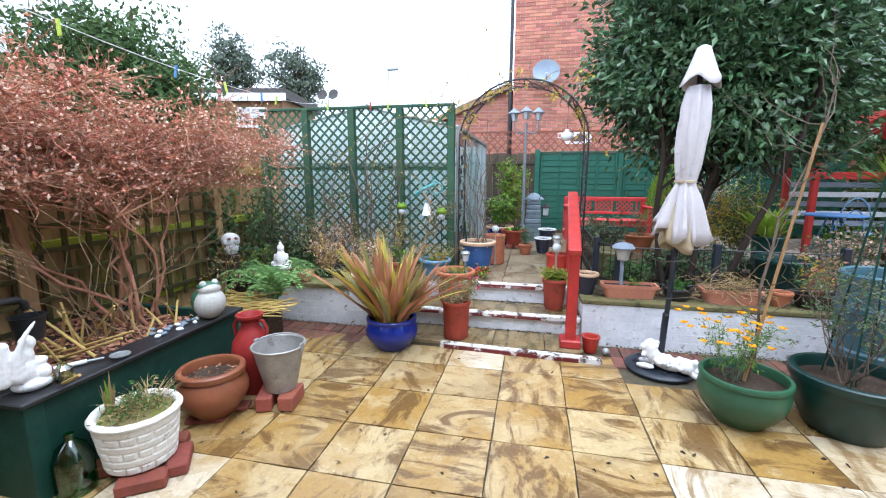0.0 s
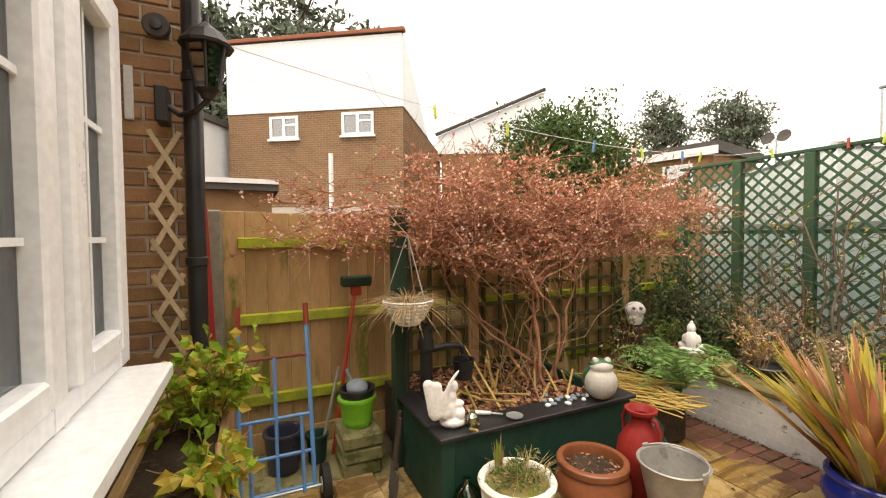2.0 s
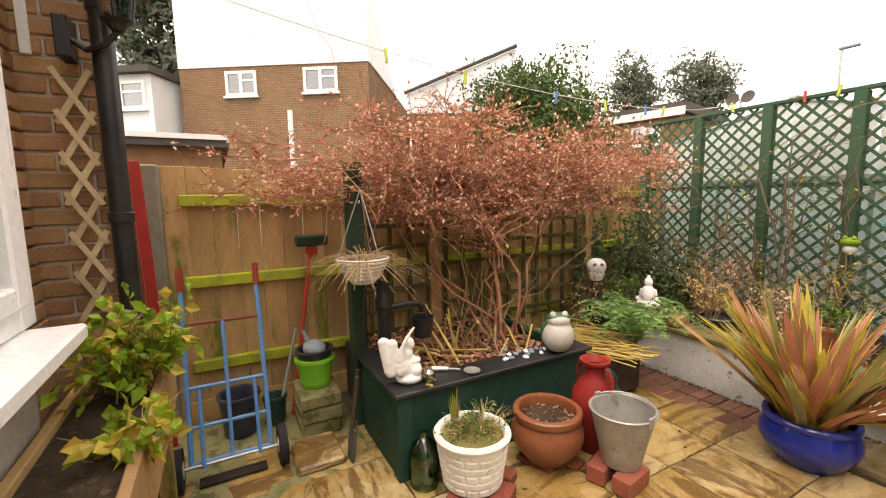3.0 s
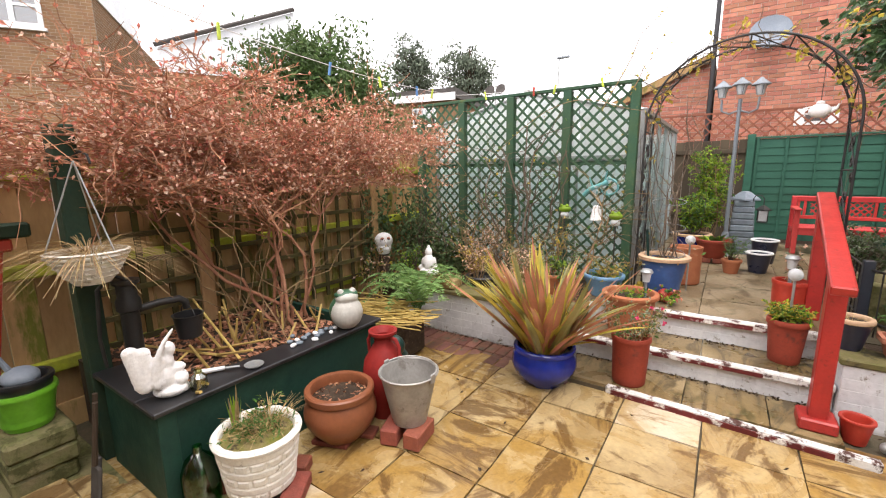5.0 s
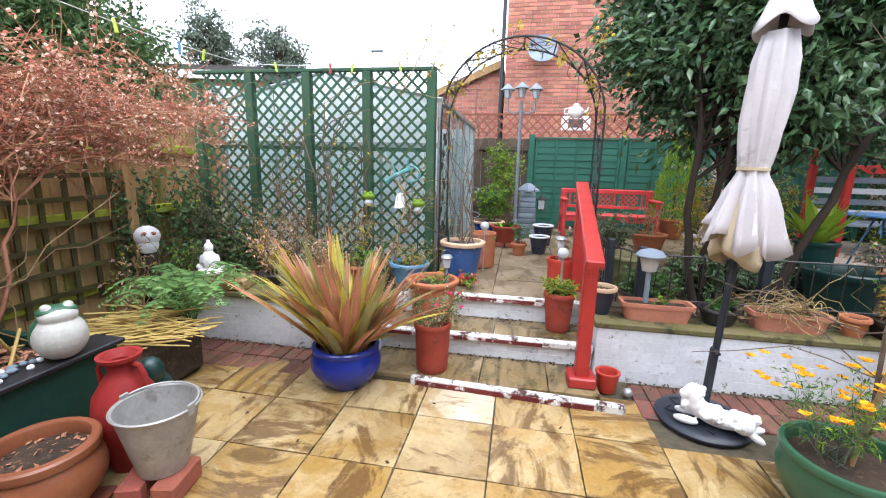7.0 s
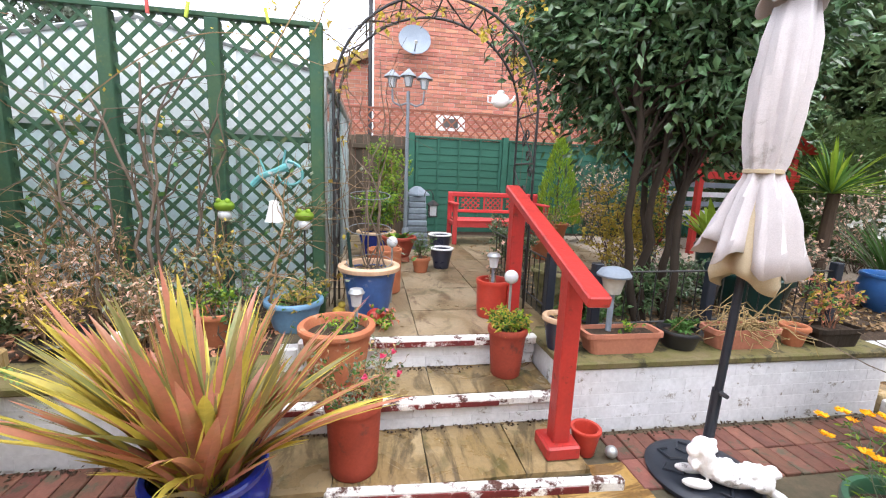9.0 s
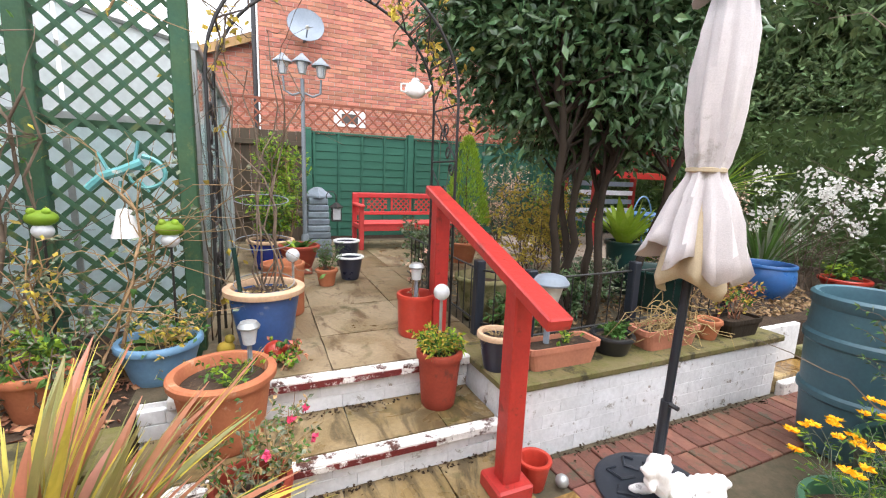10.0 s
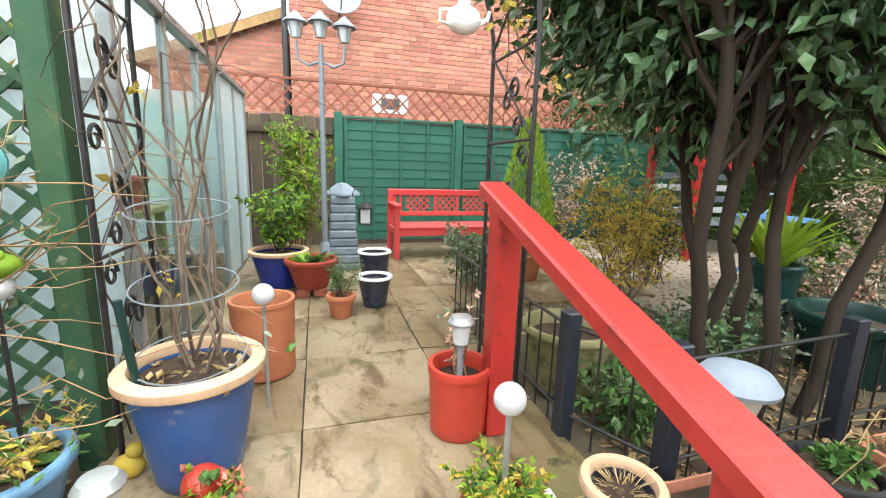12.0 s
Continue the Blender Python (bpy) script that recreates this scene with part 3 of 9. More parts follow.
# ---- ground and levels ----
UP = 0.42      # upper terrace
STEP = 0.225   # middle tread
WALL_Y = 2.06  # front of the retaining walls

part("ground", box(-120, 120, -60, 140, -0.3, -0.045), M["grass"], None, "rough earth and grass reaching into the distance", kind="structure")["category"] = "ground"
sb = bmesh.new()
bx(sb, -3.25, -0.925, WALL_Y + 0.2, 2.76, -0.04, UP - 0.03)
bx(sb, 0.77, 7.5, WALL_Y + 0.2, 2.76, -0.04, UP - 0.03)
bx(sb, -3.25, 7.5, 2.762, 9.2, -0.04, UP - 0.03)
bed_soil = part("flower_bed_soil", sb, M["soil"], None, "dark damp soil of the raised garden bed", kind="structure")
patio = part("floor", box(-3.25, 6.2, -1.76, WALL_Y + 0.1, -0.044, -0.012), M["joint"], None, "wet yellow sandstone slabs of a garden patio", kind="structure")
patio["category"] = "patio"


def retaining(name, x0, x1, label):
    w = part(name, box(x0 + 0.004, x1 - 0.004, WALL_Y + 0.0022, WALL_Y + 0.2, -0.04, UP - 0.045), M["white_mortar"], None, label, kind="structure")
    w["category"] = "wall"
    return w


wall_bed_right = retaining("wall_south", 0.66, 2.84, "low white-painted brick retaining wall of the raised bed")
wall_bed_left = retaining("wall_north", -2.62, -0.92, "low white-painted brick wall with flaking dirty paint")
capR = part("wall_coping", box(0.64, 2.87, WALL_Y - 0.012, WALL_Y + 0.24, UP - 0.043, UP, 0.008), M["coping_moss"], wall_bed_right, "mossy concrete coping")
capL = part("wall_coping", box(-2.64, -0.9, WALL_Y - 0.03, WALL_Y + 0.24, UP - 0.043, UP, 0.008), M["coping_moss"], wall_bed_left, "mossy concrete coping")
# return of the right wall beside the steps
wr = part("wall_return", box(0.66, 0.76, WALL_Y + 0.2, 2.6, -0.04, UP - 0.045), M["white_brick"], wall_bed_right)
part("wall_coping", box(0.64, 0.8, WALL_Y + 0.242, 2.62, UP - 0.043, UP, 0.006), M["coping_moss"], wall_bed_right)

# steps
stairs = thing("steps", 0, 0, 0, "three shallow paved garden steps with flaking white timber edges", "steps", kind="structure")
part("lower_base", box(-0.92, 0.655, 1.70, 2.12, -0.04, 0.028), M["joint"], stairs)
part("middle_base", box(-0.92, 0.655, 2.13, 2.5, -0.04, STEP - 0.028), M["white_mortar"], stairs)
part("upper_base", box(-0.92, 0.655, 2.5, 2.75, -0.04, UP - 0.03), M["white_mortar"], stairs)
em = Matrix.Translation((0.1, 1.675, 0)) @ Matrix.Rotation(radians(-3.2), 4, "Z") @ Matrix.Translation((-0.1, -1.675, 0))
part("timber_edge", box(-0.58, 0.78, 1.65, 1.70, -0.01, 0.055, 0.012, em), M["white_flaky"], stairs, "rotten white and dark red timber edge")
part("edge_face", box(-0.54, 0.60, 1.644, 1.65, 0.0, 0.036, 0.002, em), M["dark_red_trim"], stairs)
part("timber_edge", box(-0.92, 0.65, 2.075, 2.14, STEP - 0.045, STEP + 0.004, 0.008), M["white_flaky"], stairs)
part("edge_face", box(-0.92, 0.3, 2.071, 2.075, STEP - 0.04, STEP - 0.012, 0.001), M["dark_red_trim"], stairs)
part("timber_edge", box(-0.8, 0.65, 2.435, 2.50, UP - 0.05, UP + 0.004, 0.008), M["white_flaky"], stairs)
part("edge_face", box(-0.6, 0.5, 2.431, 2.435, UP - 0.045, UP - 0.012, 0.001), M["dark_red_trim"], stairs)

# ---- house wall with its window, beside the doorway ----
HY = -1.78
house = thing("wall_west", 0, 0, 0, "brown brick house wall with a white framed window", "wall", kind="structure")
part("brickwork", box(-2.32, -1.73, HY - 0.45, HY - 0.22, -0.04, 3.4), M["mortar"], house)
part("pier", box(-2.64, -2.328, HY - 0.45, -1.645, -0.04, 3.4), M["mortar"], house)
part("bay_side", box(-1.75, -1.73, HY - 0.22, HY - 0.08, -0.04, 3.4), M["upvc"], house)
part("brickwork", box(-2.86, -2.64, HY - 0.45, HY - 0.2, -0.04, 3.4), M["mortar"], house)
part("brickwork", box(-1.73, -0.62, HY - 0.25, HY - 0.006, -0.04, 1.1), M["mortar"], house)
part("brickwork", box(-1.73, -0.62, HY - 0.25, HY - 0.006, 2.35, 2.75), M["mortar"], house)
part("brickwork", box(-0.62, -0.5, HY - 0.25, HY - 0.006, -0.04, 2.75), M["mortar"], house)
part("brickwork", box(-0.5, 0.9, HY - 0.25, HY - 0.006, 2.2, 2.75), M["mortar"], house)
part("brickwork", box(0.9, 6.2, HY - 0.25, HY - 0.006, -0.04, 2.75), M["mortar"], house)
part("room_back", box(-3, 6.2, HY - 1.6, HY - 1.5, -0.04, 2.75), M["white_plain"], house)
part("room_side", box(-2.86, -2.76, HY - 1.5, HY - 0.45, -0.04, 2.75), M["white_plain"], house)
part("room_side", box(6.1, 6.2, HY - 1.5, HY - 0.25, -0.04, 2.75), M["white_plain"], house)
part("room_top", box(-2.76, 6.1, HY - 1.5, HY - 0.25, 2.5, 2.6), M["white_plain"], house)
part("room_floor", box(-2.76, 6.1, HY - 1.5, HY + 0.012, -0.04, 0.0), M["concrete"], house)

win = thing("window_1", 0, 0, 0, "white plastic casement window with glazing bars and deep sill", "window", kind="structure")
part("window_sill", box(-1.66, -0.6, HY - 0.05, HY + 0.155, 1.115, 1.165, 0.008), M["upvc"], win, "wide white sill")
wf = bmesh.new()
for a, b in ((-1.73, -1.62), (-1.20, -1.12), (-0.72, -0.62)):
    bx(wf, a, b, HY - 0.07, HY + 0.02, 1.166, 2.35, 0.006)
bx(wf, -1.62, -0.72, HY - 0.07, HY + 0.018, 1.168, 1.24, 0.006)
bx(wf, -1.62, -0.72, HY - 0.07, HY + 0.018, 2.26, 2.35, 0.006)
part("window_frame", wf, M["upvc"], win)
for a, b in ((-1.62, -1.20), (-1.12, -0.72)):
    sf = bmesh.new()
    bx(sf, a, a + 0.08, HY - 0.02, HY + 0.045, 1.242, 2.258, 0.008)
    bx(sf, b - 0.08, b, HY - 0.02, HY + 0.045, 1.242, 2.258, 0.008)
    bx(sf, a + 0.08, b - 0.08, HY - 0.02, HY + 0.045, 1.242, 1.31, 0.008)
    bx(sf, a + 0.08, b - 0.08, HY - 0.02, HY + 0.045, 2.2, 2.258, 0.008)
    part("casement", sf, M["upvc"], win)
    gb = bmesh.new()
    mid = (a + b) / 2
    bx(gb, mid - 0.008, mid + 0.008, HY + 0.004, HY + 0.012, 1.31, 2.2)
    for z in (1.58, 1.90):
        bx(gb, a + 0.08, b - 0.08, HY + 0.0045, HY + 0.0125, z - 0.008, z + 0.008)
    part("glazing_bar", gb, M["upvc"], win)
    pane = part("pane", box(a + 0.08, b - 0.08, HY - 0.004, HY + 0.001, 1.31, 2.2), M["pane"], win)
    pane.visible_shadow = False
    cu = bmesh.new()
    cvs = [[cu.verts.new((xq, HY - 0.16 + 0.02 * math.sin(xq * 70), zq)) for xq in np.linspace(a - 0.05, b + 0.05, 40)] for zq in (1.15, 2.35)]
    for q in range(39):
        cu.faces.new((cvs[0][q], cvs[0][q + 1], cvs[1][q + 1], cvs[1][q]))
    part("curtain", cu, M["cream_plastic"], win, "pale net curtain behind the glass", smooth=True)

# ---- left boundary fence ----
FX = -3.3
fence = thing("fence", 0, 0, 0, "weathered brown closeboard garden fence streaked with moss", "fence")
y = -1.56
k = 0
while y < 3.4:
    w = 0.145
    part("board", box(FX - 0.02 - 0.008 * (k % 2), FX - 0.008 * (k % 2), y, y + w, 0.02, 1.76 + random.uniform(-0.012, 0.012), 0.003), M["fence_wood"], fence)
    y += w + 0.003
    k += 1
for z0, z1 in ((1.50, 1.58), (0.95, 1.03), (0.36, 0.44)):
    part("rail", box(FX, FX + 0.05, -1.46, 3.4, z0, z1, 0.008), M["fence_moss"], fence, "moss-green horizontal rail")
for yy in (0.35, 2.2):
    part("post", box(FX, FX + 0.1, yy, yy + 0.1, 0.0, 1.8, 0.006), M["fence_wood"], fence)
part("gravel_board", box(FX - 0.02, FX + 0.012, -1.5, 3.4, -0.04, 0.14, 0.004), M["fence_wood"], fence)
cp = part("concrete_post", box(FX - 0.02, FX + 0.11, -1.66, -1.55, -0.04, 1.77, 0.012), M["concrete"], None, "pitted grey concrete fence post")
tagged(cp, category="fence post")

# trellis squares on the fence
lat = thing("fence_lattice", 0, 0, 0, "dark square wooden lattice fixed to the fence", "trellis")
for yy in np.arange(-0.2, 2.2, 0.175):
    part("slat", box(FX + 0.052, FX + 0.070, yy, yy + 0.036, 0.32, 1.42), M["lattice_brown"], lat)
for zz in np.arange(0.42, 1.4, 0.175):
    part("slat", box(FX + 0.071, FX + 0.088, -0.25, 2.2, zz, zz + 0.036), M["lattice_brown"], lat)

# ---- green diamond trellis screen ----
TY = 3.0
tr = thing("trellis_screen", 0, 0, 0, "tall dark green diamond trellis screen on square posts", "trellis")
POSTS = (-3.10, -2.52, -1.93, -1.34, -0.74)
for px in POSTS:
    part("post", box(px - 0.04, px + 0.04, TY - 0.04, TY + 0.04, UP - 0.06, 2.265 if px > -3 else 2.18, 0.006), M["trellis_green"], tr)
part("top_rail", box(-3.12, -0.70, TY - 0.03, TY + 0.03, 2.267, 2.297, 0.004), M["trellis_green"], tr)
part("mid_rail", box(-3.08, -0.75, TY + 0.042, TY + 0.062, 1.57, 1.605, 0.003), M["trellis_green"], tr)


def diamond(parent, x0, x1, z0, z1, y, pitch, material, w=0.022, t=0.008, name="slat"):
    """Crossing diagonal slats clipped to a rectangle."""
    for sgn in (1, -1):
        s = -(z1 - z0)
        while s < (x1 - x0):
            pts = []
            for zz in (z0, z1):
                pts.append((x0 + s + (zz - z0) if sgn > 0 else x1 - s - (zz - z0), zz))
            (xa, za), (xb, zb) = pts
            d = 1 if xb > xa else -1
            if d > 0:
                if xa < x0:
                    za += x0 - xa; xa = x0
                if xb > x1:
                    zb -= xb - x1; xb = x1
            else:
                if xa > x1:
                    za += xa - x1; xa = x1
                if xb < x0:
                    zb -= x0 - xb; xb = x0
            L = math.hypot(xb - xa, zb - za)
            if zb > za and L > 0.03:
                c = Vector(((xa + xb) / 2, y + (t / 2 + 0.0005) * sgn, (za + zb) / 2))
                mm = Matrix.Translation(c) @ Matrix.Rotation(-math.atan2(zb - za, xb - xa), 4, "Y")
                part(name, box(-L / 2, L / 2, -t / 2, t / 2, -w / 2, w / 2, 0, mm), material, parent)
            s += pitch


for a, b in zip(POSTS, POSTS[1:]):
    diamond(tr, a + 0.04, b - 0.04, UP + 0.1, 2.265, TY, 0.115, M["trellis_green"])

# ---- far green lap fence, lattice and brick house ----
FY = 7.0
gf = thing("green_fence", 0, 0, 0, "dark green painted overlap fence panels with square posts", "fence")
for px in (0.24, 1.80, 3.62, 5.44):
    part("post", box(px - 0.05, px + 0.05, FY - 0.05, FY + 0.05, UP - 0.05, 2.03, 0.008), M["fence_green"], gf)
for pa, pb in ((0.29, 1.75), (1.85, 3.57), (3.67, 5.39)):
    z = UP + 0.02
    k = 0
    while z < 1.9:
        mm = Matrix.Translation((0, FY, z)) @ Matrix.Rotation(radians(-5), 4, "X")
        part("lap_board", box(pa, pb, -0.012, 0.0, 0, 0.135, 0.003, mm), M["fence_green"], gf)
        z += 0.115
    part("capping", box(pa, pb, FY - 0.03, FY + 0.03, 1.96, 1.99, 0.004), M["fence_green"], gf)
    nb = 4
    for i in range(nb + 1):
        bxp = pa + 0.02 + (pb - pa - 0.06) * i / nb
        part("batten", box(bxp, bxp + 0.035, FY - 0.036, FY - 0.016, UP + 0.02, 1.96, 0.002), M["fence_green"], gf)
rl = thing("fence_top_lattice", 0, 0, 0, "red-brown diamond lattice above the green fence", "trellis")
part("rail", box(-1.5, 5.4, FY - 0.012, FY + 0.012, 2.36, 2.39), M["rust_wood"], rl)
diamond(rl, -1.5, 3.9, 1.995, 2.36, FY, 0.16, M["rust_wood"], 0.022, 0.008)

bfn = thing("weathered_fence", 0, 0, 0, "greyed brown boarded fence beside the green panels", "fence")
xx = -1.5
while xx < 0.15:
    part("board", box(xx, xx + 0.118, FY, FY + 0.018, UP - 0.05, 1.96 + random.uniform(-0.01, 0.01), 0.003), M["grey_board"], bfn)
    xx += 0.122
for zz in (0.75, 1.75):
    part("rail", box(-1.5, 0.18, FY - 0.04, FY - 0.002, zz, zz + 0.07, 0.005), M["grey_board"], bfn)
BY = 8.55
bh = thing("brick_house", 0, 0, 0, "red brick gable end of the neighbouring house", "house")
part("wall", box(-0.36, 9.5, BY + 0.012, BY + 5, -0.05, 7.4), M["mortar"], bh)
part("corner_pipe", rod((-0.43, BY + 0.02, 0), (-0.43, BY + 0.02, 7.2), 0.04, 0.04, 10), M["black_plastic"], bh, "black downpipe")
part("barge_board", box(-0.52, -0.4, BY - 0.05, BY + 0.0, 6.6, 7.4), M["black_plastic"], bh)
# neighbour's low roof beyond the corner
lr = thing("neighbour_porch", 0, 0, 0, "red brick lean-to with sloping tiled roof beside the house", "house")
PY = BY + 0.35


def porch_top(x):
    return 3.62 + (x + 0.45) * 0.42


pw = bmesh.new()
pf = [pw.verts.new((x_, y_, z_)) for y_ in (PY + 0.01, PY + 2.5) for x_, z_ in ((-2.3, -0.05), (-0.45, -0.05), (-0.45, porch_top(-0.45)), (-2.3, porch_top(-2.3)))]
for f in ((0, 1, 2, 3), (7, 6, 5, 4), (0, 4, 5, 1), (1, 5, 6, 2), (2, 6, 7, 3), (3, 7, 4, 0)):
    pw.faces.new([pf[i] for i in f])
part("wall", pw, M["mortar"], lr)
VP, FP = [], []
for r in range(20, 49):
    zz = r * 0.075
    xx = -2.3 - (0.1125 if r % 2 else 0)
    while xx < -0.46:
        a, b = max(xx, -2.3, (zz + 0.065 - 3.62) / 0.42 - 0.45), min(xx + 0.215, -0.46)
        if b - a > 0.02:
            FP.append([len(VP) + q for q in range(4)])
            VP += [(a, PY, zz), (b, PY, zz), (b, PY, zz + 0.065), (a, PY, zz + 0.065)]
        xx += 0.225
part_np("brickwork", VP, FP, M["red_brick_i"], lr, kind="stuff")
pr = bmesh.new()
vs = [pr.verts.new((x_, y_, porch_top(x_) + dz)) for dz in (0.09, 0.0) for x_, y_ in ((-2.55, PY - 0.12), (-0.44, PY - 0.12), (-0.44, PY + 2.6), (-2.55, PY + 2.6))]
for f in ((0, 1, 2, 3), (7, 6, 5, 4), (4, 5, 1, 0), (5, 6, 2, 1), (6, 7, 3, 2), (7, 4, 0, 3)):
    pr.faces.new([vs[i] for i in f])
part("roof", pr, M["roof"], lr)
vb = bmesh.new()
vs = [vb.verts.new((x_, y_, porch_top(x_) + dz)) for dz in (0.07, -0.07) for x_, y_ in ((-2.5, PY - 0.145), (-0.45, PY - 0.145), (-0.45, PY - 0.122), (-2.5, PY - 0.122))]
for f in ((0, 1, 2, 3), (7, 6, 5, 4), (4, 5, 1, 0), (5, 6, 2, 1), (6, 7, 3, 2), (7, 4, 0, 3)):
    vb.faces.new([vs[i] for i in f])
part("bargeboard", vb, M["fence_wood"], lr, "tan timber bargeboard")

# ---- handrail ----
hr = thing("handrail", 0, 0, 0, "red painted timber handrail on two square posts", "handrail")
part("post", box(0.50, 0.585, 1.81, 1.895, 0.053, 0.985, 0.006), M["red_wood"], hr)
part("post", box(0.55, 0.64, 2.77, 2.86, UP, 1.26, 0.006), M["red_wood"], hr)
part("foot_block", box(0.455, 0.63, 1.77, 1.94, 0.053, 0.125, 0.01), M["red_wood"], hr)
RL = Vector((0.515, 1.56, 0.925))
RH = Vector((0.60, 2.97, 1.325))
dd = (RH - RL)
mm = Matrix.Translation(RL) @ dd.to_track_quat("Y", "Z").to_matrix().to_4x4()
part("rail", box(-0.05, 0.05, 0, dd.length, -0.03, 0.022, 0.007, mm), M["red_wood"], hr)

# ---- parasol, closed ----
um = thing("parasol", 1.215, 1.66, 0, "closed off-white canvas parasol tied round its dark pole", "parasol")
part("pole", rod((0, 0, 0.03), (0.09, 0, 2.38), 0.019, 0.019, 12), M["dark_post"], um)
part("sleeve", rod((0.0, 0, 0.06), (0.012, 0, 0.46), 0.024, 0.024, 12), M["dark_post"], um)
part("knob", rod((0.01, -0.02, 0.45), (0.01, -0.06, 0.45), 0.012, 0.01, 8), M["black_plastic"], um)
cb = bmesh.new()
SEG = 64
prof = [(2.13, 0.09, 0.1), (2.0, 0.115, 0.16), (1.85, 0.125, 0.16), (1.7, 0.118, 0.18), (1.58, 0.102, 0.2), (1.5, 0.088, 0.2), (1.468, 0.081, 0.14), (1.44, 0.084, 0.2), (1.36, 0.112, 0.26), (1.26, 0.142, 0.30), (1.19, 0.165, 0.34), (1.135, 0.186, 0.38)]
rings = []
for z, r, f in prof:
    ring = []
    for i in range(SEG):
        a = 2 * math.pi * i / SEG
        rr = r * (0.78 if z > 1.4 else 0.88) * (1 + f * math.sin(6 * a + 0.6 * math.sin(z * 5)) * 0.8 + f * 0.45 * math.sin(13 * a + z * 9))
        zz = z - (0.055 * (1 + math.sin(6 * a + 1.1)) - 0.05 * math.cos(a - 2.2) if z < 1.2 else 0) * min(1, (1.3 - z) / 0.2)
        ring.append(cb.verts.new((0.09 * z / 2.38 + rr * math.cos(a), rr * math.sin(a), zz)))
    rings.append(ring)
for a, b in zip(rings, rings[1:]):
    for i in range(SEG):
        j = (i + 1) % SEG
        cb.faces.new((a[j], a[i], b[i], b[j]))
can = part("canopy", cb, M["canvas"], um, "off-white folded canvas", smooth=True)
sm = can.modifiers.new("thick", "SOLIDIFY")
sm.thickness = 0.004
ib = bmesh.new()
rings = []
for z, r in ((1.42, 0.05), (1.25, 0.10), (1.12, 0.125), (1.03, 0.135), (0.985, 0.12)):
    ring = []
    for i in range(SEG):
        a = 2 * math.pi * i / SEG
        rr = 0.88 * r * (1 + 0.3 * math.sin(5 * a + 1.0) * (1.42 - z) * 1.6)
        zz = z + 0.05 * math.sin(a * 2 + 0.8) * (1.42 - z) * 2
        ring.append(ib.verts.new((0.045 + rr * math.cos(a), rr * math.sin(a), zz)))
    rings.append(ring)
for a, b in zip(rings, rings[1:]):
    for i in range(SEG):
        j = (i + 1) % SEG
        ib.faces.new((a[j], a[i], b[i], b[j]))
lin = part("lining", ib, M["canvas_in"], um, "cream underside of the canvas", smooth=True)
sm = lin.modifiers.new("thick", "SOLIDIFY")
sm.thickness = 0.003
part("tie", lathe([(0.062, 1.458), (0.075, 1.462), (0.075, 1.476), (0.062, 1.48)], 24, cx=0.055, closed=True), M["canvas_in"], um)
tb = bmesh.new()
rings = []
for z, r, f in ((2.40, 0.025, 0), (2.385, 0.05, 0.02), (2.30, 0.085, 0.05), (2.20, 0.13, 0.10), (2.155, 0.158, 0.14)):
    rings.append([tb.verts.new((0.088 + 0.85 * r * (1 + f * math.sin(4 * a)) * math.cos(a), 0.85 * r * (1 + f * math.sin(4 * a)) * math.sin(a), z - f * 0.25 * math.sin(4 * a + 0.5))) for a in np.linspace(0, 2 * math.pi, 40, endpoint=False)])
for a, b in zip(rings, rings[1:]):
    for i in range(40):
        j = (i + 1) % 40
        tb.faces.new((a[j], a[i], b[i], b[j]))
tb.faces.new(rings[0])
vent = part("vent_cap", tb, M["canvas"], um, smooth=True)
sm = vent.modifiers.new("thick", "SOLIDIFY")
sm.thickness = 0.004
ub = lathe([(0.25, 0.0), (0.255, 0.02), (0.24, 0.035), (0.20, 0.04), (0.08, 0.055), (0.035, 0.06), (0.03, 0.12), (0.0, 0.12)], 40)
base = part("base_plate", ub, M["dark_post"], um, "dark cast iron base with scrolled pattern", smooth=True)
for i in range(8):
    a = i * math.pi / 4
    bm = bmesh.new()
    tube(bm, [(0.08 * math.cos(a), 0.08 * math.sin(a), 0.056), (0.14 * math.cos(a + 0.25), 0.14 * math.sin(a + 0.25), 0.052), (0.2 * math.cos(a - 0.1), 0.2 * math.sin(a - 0.1), 0.044), (0.17 * math.cos(a - 0.3), 0.17 * math.sin(a - 0.3), 0.05)], 0.009, 0.006, 6)
    part("scroll", bm, M["dark_post"], base)


